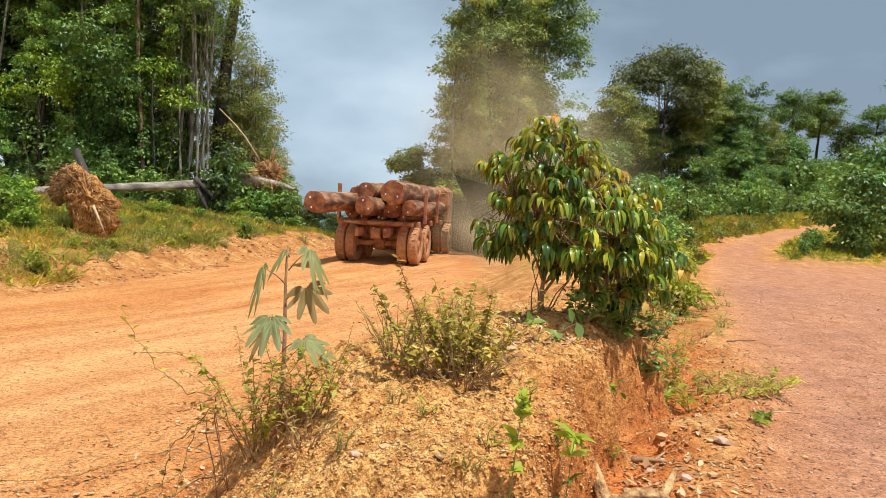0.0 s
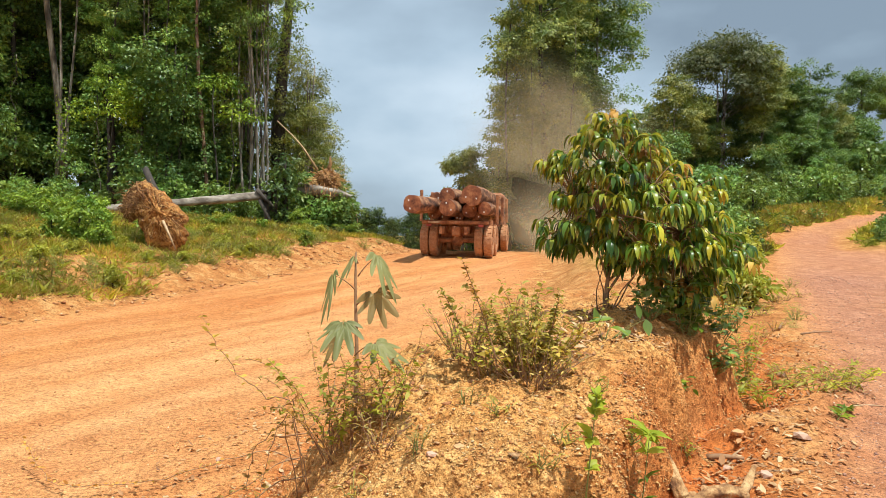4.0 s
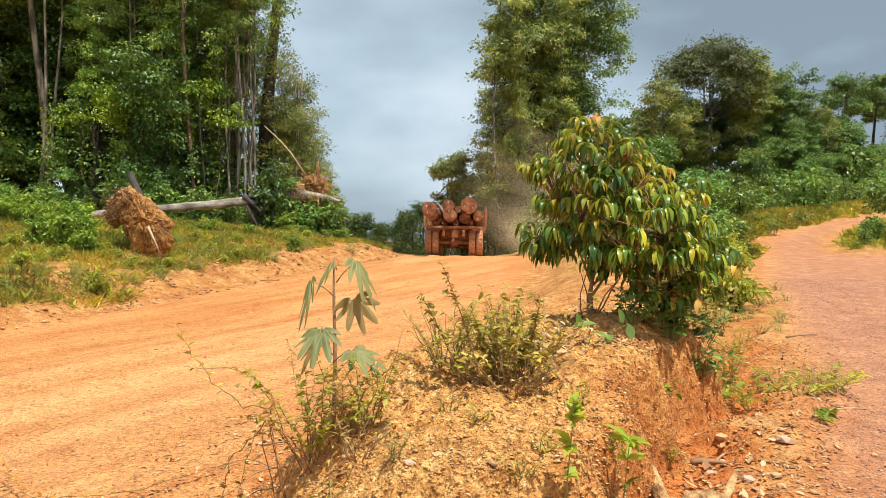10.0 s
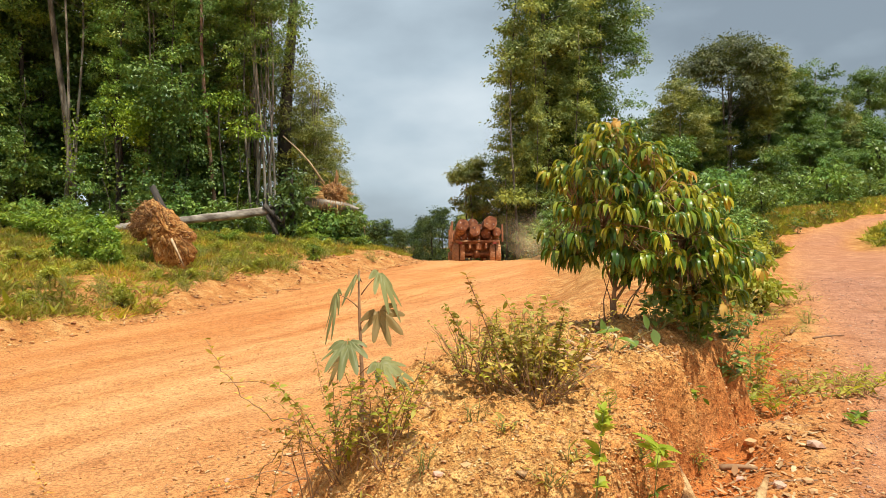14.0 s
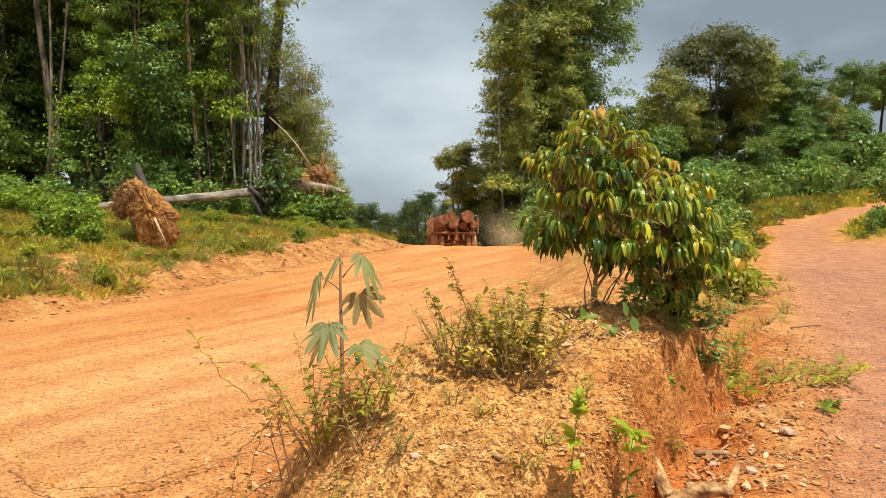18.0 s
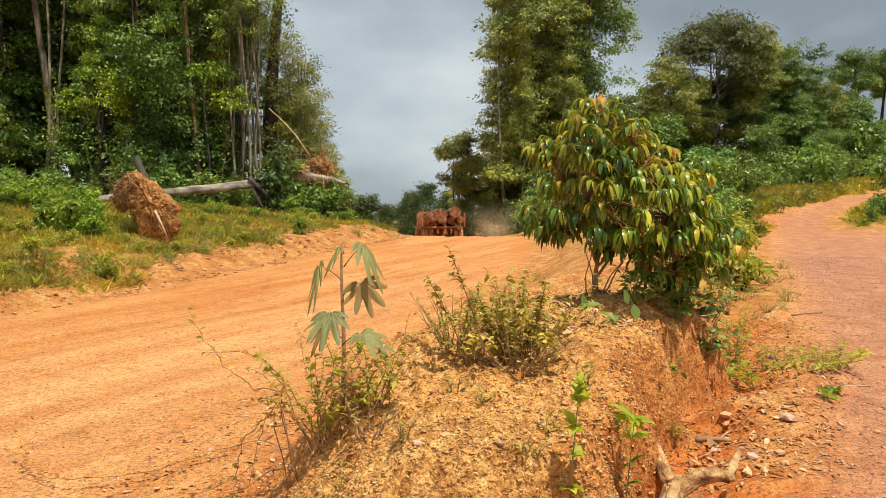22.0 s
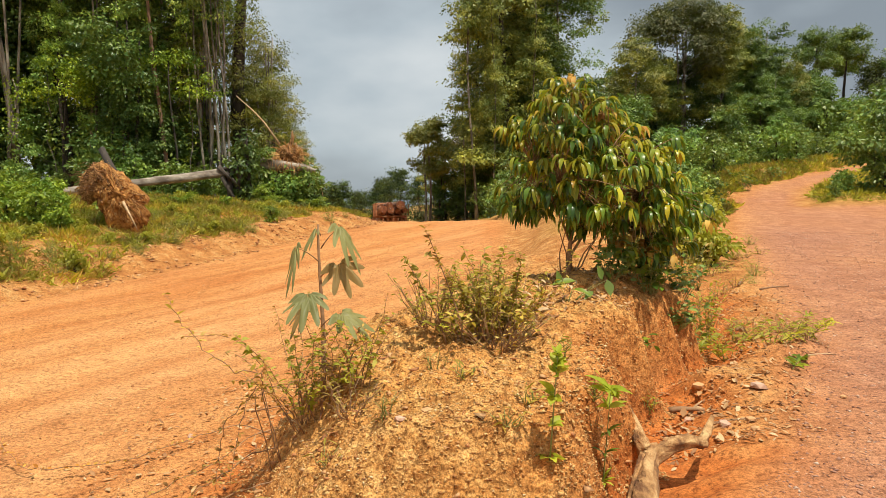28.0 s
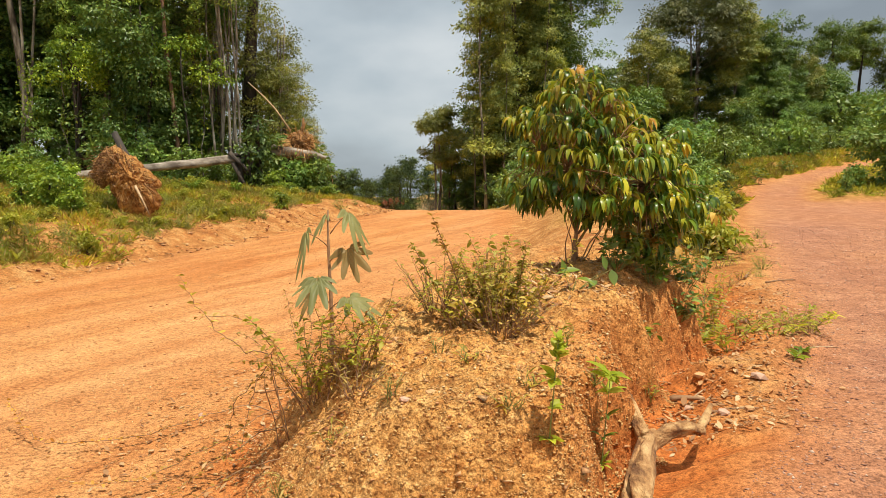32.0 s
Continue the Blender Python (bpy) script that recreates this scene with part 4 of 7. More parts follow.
def island_material(name, stops, rough=0.9, shade=0.3):
    """Loose pieces that differ from piece to piece."""
    m, nt, bs = mat(name, rough)
    geo = nt.nodes.new("ShaderNodeNewGeometry")
    col = ramp(nt, geo.outputs["Random Per Island"], stops)
    n = noise_tex(nt, 30.0, 4.0)
    nt.links.new(blend(nt, shade, col, ramp(nt, n, ((0.3, (0.5, 0.5, 0.5)), (0.7, (1.3, 1.3, 1.3)))), "MULTIPLY"), bs.inputs["Base Color"])
    bump(nt, bs, n, 0.4, 0.006)
    return m


CRUMB = island_material("tan_laterite_crumbs", ((0.0, (0.34, 0.14, 0.042)), (0.35, (0.54, 0.28, 0.085)), (0.92, (0.66, 0.41, 0.155)), (1.0, (0.76, 0.58, 0.33))))
GRIT = island_material("brown_gravel", ((0.0, (0.26, 0.12, 0.08)), (0.45, (0.39, 0.20, 0.13)), (0.8, (0.51, 0.29, 0.185)), (1.0, (0.64, 0.47, 0.35))))
CLOD = island_material("orange_clods", ((0.0, (0.34, 0.13, 0.045)), (0.5, (0.50, 0.225, 0.085)), (1.0, (0.63, 0.37, 0.17))))
LITTER = island_material("dry_leaf_litter", ((0.0, (0.20, 0.09, 0.04)), (0.4, (0.42, 0.22, 0.09)), (0.75, (0.50, 0.31, 0.14)), (1.0, (0.58, 0.43, 0.24))))
STRAW = leaf_material("dry_grass", (0.30, 0.19, 0.045), (0.52, 0.37, 0.10), (0.68, 0.53, 0.19), 0.45, 0.6, 0.2, (0.62, 0.44, 0.05))
GRASS = leaf_material("meadow_grass", (0.25, 0.25, 0.035), (0.44, 0.42, 0.07), (0.64, 0.57, 0.15), 0.5, 0.55, 0.2, (0.46, 0.42, 0.03))
SAPLING = leaf_material("glossy_sapling_leaves", (0.036, 0.09, 0.014), (0.13, 0.225, 0.024), (0.50, 0.48, 0.045), 0.30, 0.32, 0.1)
YOUNG = leaf_material("bronze_young_leaves", (0.28, 0.28, 0.02), (0.48, 0.42, 0.03), (0.54, 0.30, 0.04), 0.42, 0.35, 0.1)
DULL_RED = leaf_material("russet_leaves", (0.34, 0.14, 0.032), (0.56, 0.29, 0.06), (0.70, 0.47, 0.11), 0.36, 0.55, 0.1, (0.62, 0.44, 0.05))
WEED = leaf_material("weed_leaves", (0.27, 0.28, 0.025), (0.48, 0.48, 0.05), (0.70, 0.63, 0.13), 0.5, 0.55, 0.2, (0.55, 0.50, 0.03))
WEED_DARK = leaf_material("dusty_weed_leaves", (0.26, 0.20, 0.03), (0.50, 0.40, 0.06), (0.74, 0.57, 0.15), 0.45, 0.6, 0.2, (0.56, 0.46, 0.04))
LIME_BRIGHT = leaf_material("fresh_lime_leaves", (0.46, 0.52, 0.035), (0.62, 0.66, 0.055), (0.72, 0.70, 0.12), 0.45, 0.5, 0.1)
CASTOR = leaf_material("grey_green_palmate_leaves", (0.19, 0.20, 0.075), (0.29, 0.28, 0.10), (0.40, 0.36, 0.14), 0.3, 0.5, 0.1)
CASTOR_DRY = leaf_material("tan_palmate_leaves", (0.28, 0.18, 0.065), (0.37, 0.25, 0.09), (0.44, 0.32, 0.12), 0.35, 0.5, 0.1)
TWIG = plain("brown_twig", ((0.3, (0.20, 0.10, 0.05)), (0.7, (0.40, 0.24, 0.12))), 14, 0.85, 0.4, 0.004)
GREEN_STEM = plain("green_stem", ((0.3, (0.18, 0.22, 0.05)), (0.7, (0.34, 0.33, 0.10))), 14, 0.7, 0.2, 0.003)
DRIFT = plain("bleached_root_wood", ((0.38, (0.17, 0.075, 0.028)), (0.5, (0.40, 0.21, 0.08)), (0.62, (0.60, 0.38, 0.17))), 11, 0.92, 1.0, 0.03, (1, 0.5, 1))
GREY_LOG = plain("weathered_grey_wood", ((0.36, (0.13, 0.10, 0.075)), (0.5, (0.32, 0.27, 0.21)), (0.64, (0.52, 0.46, 0.37))), 3.5, 0.9, 0.6, 0.02, (0.3, 1, 1))
FIBRE = plain("root_plate_soil", ((0.36, (0.17, 0.055, 0.014)), (0.5, (0.46, 0.19, 0.045)), (0.62, (0.68, 0.36, 0.10))), 9.0, 0.95, 1.0, 0.06)
ROOT_BROWN = plain("dark_root", ((0.34, (0.10, 0.045, 0.018)), (0.5, (0.26, 0.125, 0.045)), (0.66, (0.42, 0.23, 0.09))), 6, 0.95, 0.6, 0.02)
ROOT_STRAW = plain("straw_root", ((0.34, (0.42, 0.19, 0.05)), (0.5, (0.64, 0.36, 0.12)), (0.66, (0.76, 0.50, 0.21))), 6, 0.95, 0.6, 0.02)
PALE_POLE = plain("bare_pale_wood", ((0.3, (0.36, 0.22, 0.11)), (0.7, (0.60, 0.42, 0.24))), 8, 0.85, 0.4, 0.006)


def rosettes(r, ends, per, out_dirs, length, width, bend, spread=0.9):
    """Leaves in a whorl at each twig end."""
    n = len(ends)
    pick = np.repeat(np.arange(n), per)
    a = r.random(len(pick)) * 6.28
    flat = np.stack([np.cos(a), np.sin(a), 0.15 * r.normal(size=len(pick))], -1)
    way = unit(out_dirs[pick] * (1 - 0.5 * spread) + flat * spread + np.array([0, 0, 0.15]))
    at = ends[pick] - out_dirs[pick] * (0.10 * r.random(len(pick)) * length / 0.17)[:, None]
    up = unit(np.array([0, 0, 1.0]) + 0.35 * r.normal(size=way.shape))
    ln = length * (0.7 + 0.5 * r.random(len(pick)))
    return leaf_strips(at, way, up, ln, ln * width, bend * (0.7 + 0.6 * r.random(len(pick))), 0.22)


def make_sapling():
    """The young tree on the island: a forked stem and tiers of drooping glossy leaves."""
    r = np.random.default_rng(40)
    x0, y0 = 1.46, 5.85
    tree = thing("sapling", "young tree with drooping glossy leaves and bronze tips", "tree", m=pose(x0, y0, ground_z(x0, y0) - 0.04))
    levels = (0.12, 0.42, 0.58, 0.90, 1.15, 1.32, 1.50, 1.66)
    left_rim, right_rim = (0.50, 0.40, -0.48, -0.58, -0.56, -0.50, -0.28, -0.02), (1.10, 1.20, 1.18, 1.04, 0.90, 0.62, 0.40, 0.14)
    tufts = []
    while len(tufts) < 92:
        h = 0.14 + 1.48 * r.random()
        a, b = np.interp(h, levels, left_rim), np.interp(h, levels, right_rim)
        if r.random() > (b - a) / 1.6:
            continue
        turn, q = r.random() * 6.28, 0.40 + 0.55 * r.random() ** 0.5
        p = np.array([(a + b) / 2 + 0.5 * (b - a) * q * math.cos(turn), 0.40 * (b - a) * q * math.sin(turn), h])
        if all(np.linalg.norm(p - o) > 0.135 for o in tufts):
            tufts.append(p)
    ends, outs = [], []
    for p in tufts:
        for _ in range(4):
            e = p + r.normal(size=3) * np.array([0.085, 0.085, 0.05])
            ends.append(e)
            outs.append(unit(np.array([e[0] - 0.22, e[1], 0.25])))
    ends, outs = np.array(ends), np.array(outs)
    fork = np.array([0.03, 0.0, 0.45])
    paths, radii = [arc((0.0, 0.0, -0.05), fork, 0.0, 5) + r.normal(size=(5, 3)) * 0.006], [0.028]
    limbs = [np.array(p) for p in ((0.02, 0.05, 1.25), (0.55, -0.1, 0.95), (-0.30, 0.1, 1.0), (0.35, 0.35, 1.15), (0.75, 0.1, 0.72), (0.3, -0.35, 1.1), (-0.15, -0.3, 0.85), (0.2, 0.0, 1.5))]
    for k in range(4):
        a = 6.28 * k / 4 + 0.4
        paths.append(arc((0.05 * math.cos(a), 0.05 * math.sin(a), -0.05), (0.28 * math.cos(a) + 0.15, 0.28 * math.sin(a), 0.42 + 0.12 * r.random()), 0.02, 6) + r.normal(size=(6, 3)) * 0.01)
        radii.append(0.007)
    for k, p in enumerate(limbs):
        start = fork * (0.35 + 0.65 * r.random()) if k not in (0, 7) else fork
        paths.append(arc(start, p, 0.04, 6) + r.normal(size=(6, 3)) * 0.008)
        radii.append(0.012)
    for p in ends:
        near = min(limbs, key=lambda q: np.linalg.norm(q - p) + 0.3 * max(0, q[2] - p[2]))
        paths.append(arc(near * 0.85 + fork * 0.15, p, 0.03, 4))
        radii.append(0.006)
    part("stem", stems_mesh(paths, radii, 6, 40), TWIG, tree, "reddish-brown forked stem")
    rim = np.hypot(ends[:, 0] - 0.3, ends[:, 1])
    high = (ends[:, 2] + 0.3 * r.normal(size=len(ends)) + 0.3 * (ends[:, 0] < 0.0)) > 1.12
    inner = (~high) & ((ends[:, 2] < 0.48) | (rim < 0.35)) & (r.random(len(ends)) < 0.45)
    body = ~high & ~inner
    part("foliage", array_mesh("foliage", *rosettes(r, ends[body], 12, outs[body], 0.16, 0.25, 4.2, 0.75), True), SAPLING, tree)
    part("young_foliage", array_mesh("young_foliage", *rosettes(r, ends[high], 6, outs[high], 0.15, 0.25, 3.6, 0.75), True), YOUNG, tree, "bronze-yellow young leaves")
    part("top_foliage", array_mesh("top_foliage", *rosettes(r, ends[high], 6, outs[high], 0.155, 0.25, 3.9, 0.75), True), SAPLING, tree)
    part("shaded_foliage", array_mesh("shaded_foliage", *rosettes(r, ends[inner], 7, outs[inner], 0.14, 0.30, 4.2, 0.75), True), DULL_RED, tree, "russet shaded leaves")


make_sapling()


def palmate(center, face, droop_dir, size, lobes, sag):
    """Verts and faces of a hand-shaped leaf: one blade, deeply cut into pointed lobes, folded along each rib."""
    face, d = unit(np.array(face, float)), unit(np.array(droop_dir, float))
    side = unit(np.cross(face, d))
    d = np.cross(side, face)
    per, rings = 8, 7
    a = np.linspace(-132, 132, lobes * per + 1)
    phase = (np.arange(lobes * per + 1) % per) / per
    lobe = 0.5 - 0.5 * np.cos(2 * np.pi * phase)
    reach = size * (0.47 + 0.53 * lobe**0.85) * (0.60 + 0.40 * np.cos(np.radians(a) * 0.75))
    q = np.linspace(0.03, 1, rings)[:, None]
    lean = np.radians(a)[None, :] * (0.85 + 0.15 * (1 - q))
    flat = q * reach[None, :]
    fall = sag * 0.34 * flat**2 / size + 0.010 * np.sin(7 * q + a[None, :] * 0.05)
    fold = 0.10 * flat * (0.5 - lobe)[None, :]
    v = np.asarray(center, float) + (np.cos(lean) * flat)[..., None] * d + (np.sin(lean) * flat)[..., None] * side - (fold[..., None] * face) + fall[..., None] * np.array([0, 0, -1.0])
    n = lobes * per + 1
    i, j = np.meshgrid(np.arange(rings - 1), np.arange(n - 1), indexing="ij")
    return v.reshape(-1, 3), np.stack([i * n + j, i * n + j + 1, (i + 1) * n + j + 1, (i + 1) * n + j], -1).reshape(-1, 4)


def make_castor():
    """The single-stemmed plant with hand-shaped leaves."""
    x0, y0 = -0.39, 3.63
    z0 = ground_z(x0, y0)
    plant = thing("castor_plant", "tall seedling with grey-green hand-shaped leaves on a bare stem", "plant", m=pose(x0, y0, z0 - 0.03))
    top = np.array([0.0, 0.15, 1.40 - z0 + 0.03])
    part("stem", stems_mesh([arc((0, 0, 0), top, 0.0, 9) + np.array([0.012, 0, 0]) * np.sin(np.linspace(0, 5, 9))[:, None]], [0.016], 8, 3), TWIG, plant, "knotty brown stem")
    up = np.array([0, 0, -z0 + 0.03])
    leaves = (
        # blade centre, where the stalk leaves the stem, facing, lobes' way, size, lobes, dry
        ((-0.125, 0.07, 1.28), (0.0, 0.12, 1.19), (-0.9, -0.3, 0.35), (-0.3, -0.5, -0.6), 0.20, 6, 0, 2.2),
        ((0.105, 0.16, 1.38), (0.0, 0.14, 1.27), (0.75, -0.2, 0.7), (0.6, -0.5, -0.2), 0.21, 6, 0, 2.2),
        ((-0.03, 0.18, 1.37), (0.0, 0.15, 1.34), (-0.7, -0.2, 0.7), (-0.7, -0.3, -0.3), 0.14, 5, 0, 2.0),
        ((0.10, 0.10, 1.185), (0.0, 0.10, 1.12), (0.1, -1.0, 0.35), (0.35, 0.0, -1), 0.20, 7, 1, 0.5),
        ((-0.05, -0.06, 1.045), (0.0, 0.06, 1.0), (-0.1, -0.45, 0.9), (-0.1, -0.8, -0.4), 0.20, 7, 0, 1.7),
        ((0.12, -0.04, 0.94), (0.0, 0.05, 0.86), (0.3, -0.3, 0.9), (0.8, -0.4, -0.3), 0.22, 7, 0, 1.0),
        ((-0.10, 0.05, 0.95), (0.0, 0.05, 0.9), (-0.6, -0.4, 0.5), (-0.6, -0.3, -0.7), 0.13, 5, 1, 1.6),
    )
    for c, s, face, d, size, lobes, dry, sag in leaves:
        c, s = np.array(c) + up, np.array(s) + up
        leaf = part("leaf", array_mesh("leaf", *palmate(c, face, d, size * 0.84, lobes, sag), True), CASTOR_DRY if dry else CASTOR, plant, "tan drying leaf" if dry else "")
        part("stalk", stems_mesh([arc(s, c, 0.015, 5)], [0.004], 5, 1), TWIG, leaf)


make_castor()


def small_leaves(r, paths, step_len, size, width=0.4, bend=0.6, lift=0.4):
    """Leaves set along stems."""
    at, way = [], []
    for p in paths:
        p = np.asarray(p)
        seg = np.linalg.norm(np.diff(p, axis=0), axis=1)
        total = seg.sum()
        n = max(2, int(total / step_len))
        s = np.linspace(0.15, 1, n) * total
        cum = np.concatenate([[0], np.cumsum(seg)])
        pos = np.stack([np.interp(s, cum, p[:, k]) for k in range(3)], -1)
        a = r.random(n) * 6.28
        d = np.stack([np.cos(a), np.sin(a), lift + 0.4 * r.normal(size=n)], -1)
        at.append(pos)
        way.append(d)
    at, way = np.concatenate(at), unit(np.concatenate(way))
    ln = size * (0.6 + 0.8 * r.random(len(at)))
    up = unit(np.array([0, 0, 1.0]) + 0.4 * r.normal(size=way.shape))
    return leaf_strips(at, way, up, ln, ln * width, bend, 0.2, 4)


def make_shrub(name, label, x, y, count, height_m, reach, leaf_size, leaf, seed, gap=0.035, dry=0.0, lean=(0, 0), stem=TWIG, group="weeds on the mound", width=0.4):
    r = np.random.default_rng(seed)
    plant = thing(name, label, "plant", group, pose(x, y, ground_z(x, y) - 0.02))
    paths = []
    for _ in range(count):
        a, q = r.random() * 6.28, r.random() ** 0.6
        h = height_m * (0.55 + 0.45 * r.random()) * (1 - 0.3 * q)
        tip = np.array([reach * q * math.cos(a) + lean[0], reach * q * math.sin(a) * 0.8 + lean[1], h])
        root = np.array([0.12 * reach * math.cos(a), 0.12 * reach * math.sin(a), -0.02])
        paths.append(arc(root, tip, 0.12 * h * r.random(), 6) + r.normal(size=(6, 3)) * 0.008)
    stalks(stems_mesh(paths, [0.0035] * len(paths), 4, seed), stem, plant)
    cut = int(len(paths) * dry)
    v = small_leaves(r, [p[1:] for p in paths[cut:]], gap, leaf_size, width)
    part("foliage", array_mesh("foliage", *v, True), leaf, plant)
    if cut:
        part("dry_foliage", array_mesh("dry_foliage", *small_leaves(r, [p[:4] for p in paths], gap * 1.2, leaf_size * 0.8, width), True), STRAW, plant, "dry straw-coloured lower leaves")
    return plant


def make_tangle(name, label, x, y, stems, height_m, reach, leaf_size, leaf, seed, gap, lean=(0, 0), width=0.4, droop=0.035, stem=TWIG, group="weeds on the mound", spread=0.32):
    """A loose, open weed: wandering stems that rise, branch once and sag at their ends."""
    r = np.random.default_rng(seed)
    plant = thing(name, label, "plant", group, pose(x, y, ground_z(x, y) - 0.02))
    paths, radii = [], []
    for _ in range(stems):
        a = r.random() * 6.28
        d = unit(np.array([spread * math.cos(a) + lean[0], 0.9 * spread * math.sin(a) + lean[1], 1.2]))
        p, line = np.array([0.10 * reach * math.cos(a), 0.10 * reach * math.sin(a), -0.02]), []
        span = height_m * (0.55 + 0.6 * r.random())
        for k in range(12):
            line.append(p.copy())
            d = unit(d + r.normal(size=3) * 0.16 + np.array([0.10 * reach * math.cos(a), 0.10 * reach * math.sin(a), -droop * k / 5]))
            p = p + d * span / 9
            p[2] = max(p[2], 0.02)
        paths.append(np.array(line))
        radii.append(0.0032)
        twig, q, e = [], line[5].copy(), unit(d + r.normal(size=3) * 0.8)
        for k in range(6):
            twig.append(q.copy())
            e = unit(e + r.normal(size=3) * 0.25 + np.array([0, 0, -0.05 * k]))
            q = q + e * span / 15
            q[2] = max(q[2], 0.02)
        paths.append(np.array(twig))
        radii.append(0.0022)
    stalks(stems_mesh(paths, radii, 4, seed), stem, plant)
    part("foliage", array_mesh("foliage", *small_leaves(r, [p[1:] for p in paths], gap, leaf_size, width, 0.9), True), leaf, plant)
    return plant


def make_weeds():
    make_tangle("weedy_shrub", "bushy weed with small dusty leaves and dry stems", 0.50, 4.0, 18, 0.50, 0.2, 0.046, WEED_DARK, 60, 0.014, (0.02, 0.02), 0.45, 0.01, spread=0.24)
    make_tangle("weedy_shrub", "bushy weed with small dusty leaves and dry stems", 0.68, 4.10, 16, 0.50, 0.2, 0.046, WEED_DARK, 61, 0.014, (0.06, 0.0), 0.45, 0.01, spread=0.22)
    make_tangle("weedy_shrub", "yellowish weed with small leaves on wiry stems", 0.38, 4.1, 8, 0.42, 0.3, 0.034, WEED, 71, 0.015, (-0.06, 0.0), 0.4, 0.02)
    make_shrub("dry_weed", "tangle of dry brown stalks under a shrub", 0.58, 3.9, 50, 0.34, 0.40, 0.03, STRAW, 59, 0.05, 0.0)
    make_shrub("weedy_shrub", "feathery yellowish weed beside the shrub", 0.22, 4.25, 34, 0.48, 0.34, 0.028, WEED, 62, 0.022, 0.3)
    make_shrub("weedy_shrub", "feathery yellowish weed beside the shrub", 0.62, 4.5, 26, 0.55, 0.25, 0.028, WEED, 68, 0.022, 0.3)
    # long dark sprays rising out of the shrub
    r = np.random.default_rng(63)
    for k, (a, b, n) in enumerate((((0.40, 3.95, 0.75), (0.18, 4.0, 1.36), 0), ((0.30, 3.95, 0.70), (0.06, 3.9, 1.20), 1))):
        spray = thing("arching_spray", "dark leafy spray arching out of a shrub", "plant", "weeds on the mound", pose(0, 0, 0))
        p = arc(a, b, 0.03, 8)
        p[0][2] = ground_z(a[0], a[1]) - 0.01
        stalks(stems_mesh([p], [0.005], 5, k), TWIG, spray)
        part("foliage", array_mesh("foliage", *small_leaves(r, [p[2:]] * 3, 0.022, 0.045, 0.45), True), DULL_RED if k == 0 else WEED_DARK, spray)
    # tangle round the tall seedling
    make_tangle("weedy_tangle", "open tangle of russet-brown leaves on thin stems", -0.46, 3.60, 14, 0.62, 0.7, 0.034, DULL_RED, 65, 0.019, (-0.22, 0.0))
    make_tangle("weedy_tangle", "open tangle of russet-brown leaves on thin stems", -0.24, 3.58, 8, 0.50, 0.5, 0.032, DULL_RED, 66, 0.019, (0.08, 0.0))
    make_tangle("weedy_tangle", "yellow-green leafy sprays climbing through a tangle", -0.50, 3.66, 6, 0.66, 0.5, 0.046, WEED, 64, 0.014, (-0.16, 0.0))
    make_tangle("weedy_tangle", "yellow-green leafy sprays climbing through a tangle", -0.16, 3.52, 5, 0.36, 0.3, 0.044, WEED, 69, 0.014, (0.05, 0.0))
    make_shrub("grass_tuft", "dry tuft at the foot of a seedling", -0.22, 3.26, 18, 0.24, 0.26, 0.045, STRAW, 67, 0.03, 0.0, (0, 0), TWIG, "weeds on the mound", 0.15)
    for k, pts in enumerate((
        ((-0.60, 3.5, 0.50), (-0.65, 3.45, 0.67), (-0.78, 3.4, 0.71), (-0.92, 3.4, 0.81), (-1.03, 3.4, 0.95), (-1.10, 3.4, 1.08)),
        ((-0.60, 3.55, 0.45), (-0.68, 3.5, 0.62), (-0.76, 3.5, 0.52), (-0.80, 3.45, 0.30), (-0.84, 3.45, 0.12)),
        ((-0.66, 3.6, 0.40), (-0.72, 3.55, 0.55), (-0.86, 3.5, 0.42), (-0.90, 3.5, 0.22), (-0.93, 3.5, 0.06)),
        ((-0.30, 3.62, 0.5), (-0.22, 3.6, 0.72), (-0.10, 3.62, 0.84), (0.0, 3.65, 0.92)),
        ((-0.80, 4.66, 0.12), (-1.03, 4.68, 0.05), (-1.29, 4.54, 0.02), (-1.57, 4.14, 0.02), (-1.97, 4.0, 0.02), (-2.18, 4.08, 0.02), (-2.41, 4.32, 0.05), (-2.59, 4.51, 0.14)),
        ((-0.70, 4.24, 0.25), (-0.88, 4.2, 0.12), (-1.03, 3.92, 0.05), (-1.21, 3.68, 0.03), (-1.33, 3.41, 0.03), (-1.56, 3.31, 0.06), (-1.74, 3.4, 0.06)),
        ((-0.62, 3.7, 0.30), (-0.80, 3.75, 0.16), (-0.98, 3.62, 0.06), (-1.10, 3.40, 0.03), (-1.12, 3.2, 0.03)),
        ((-0.60, 3.4, 0.28), (-0.78, 3.35, 0.12), (-0.98, 3.20, 0.04), (-1.05, 3.05, 0.03)),
    )):
        pts = np.array([(x, y, max(z, ground_z(x, y) + 0.012)) for x, y, z in pts])
        fine = np.stack([np.interp(np.linspace(0, len(pts) - 1, 4 * len(pts)), np.arange(len(pts)), pts[:, c]) for c in range(3)], -1)
        fine += r.normal(size=fine.shape) * 0.006
        fine[:5, 2] = np.linspace(ground_z(fine[0][0], fine[0][1]) - 0.01, fine[5, 2], 6)[:5]
        runner = thing("trailing_runner", "thin leafy runner trailing over the dry road edge", "plant", "runners")
        stalks(stems_mesh([fine], [0.0036], 4, k), TWIG, runner)
        part("foliage", array_mesh("foliage", *small_leaves(r, [fine[3:]] * 2, 0.045, 0.034, 0.45), True), WEED if k == 3 else (WEED_DARK if k == 0 else DULL_RED), runner)
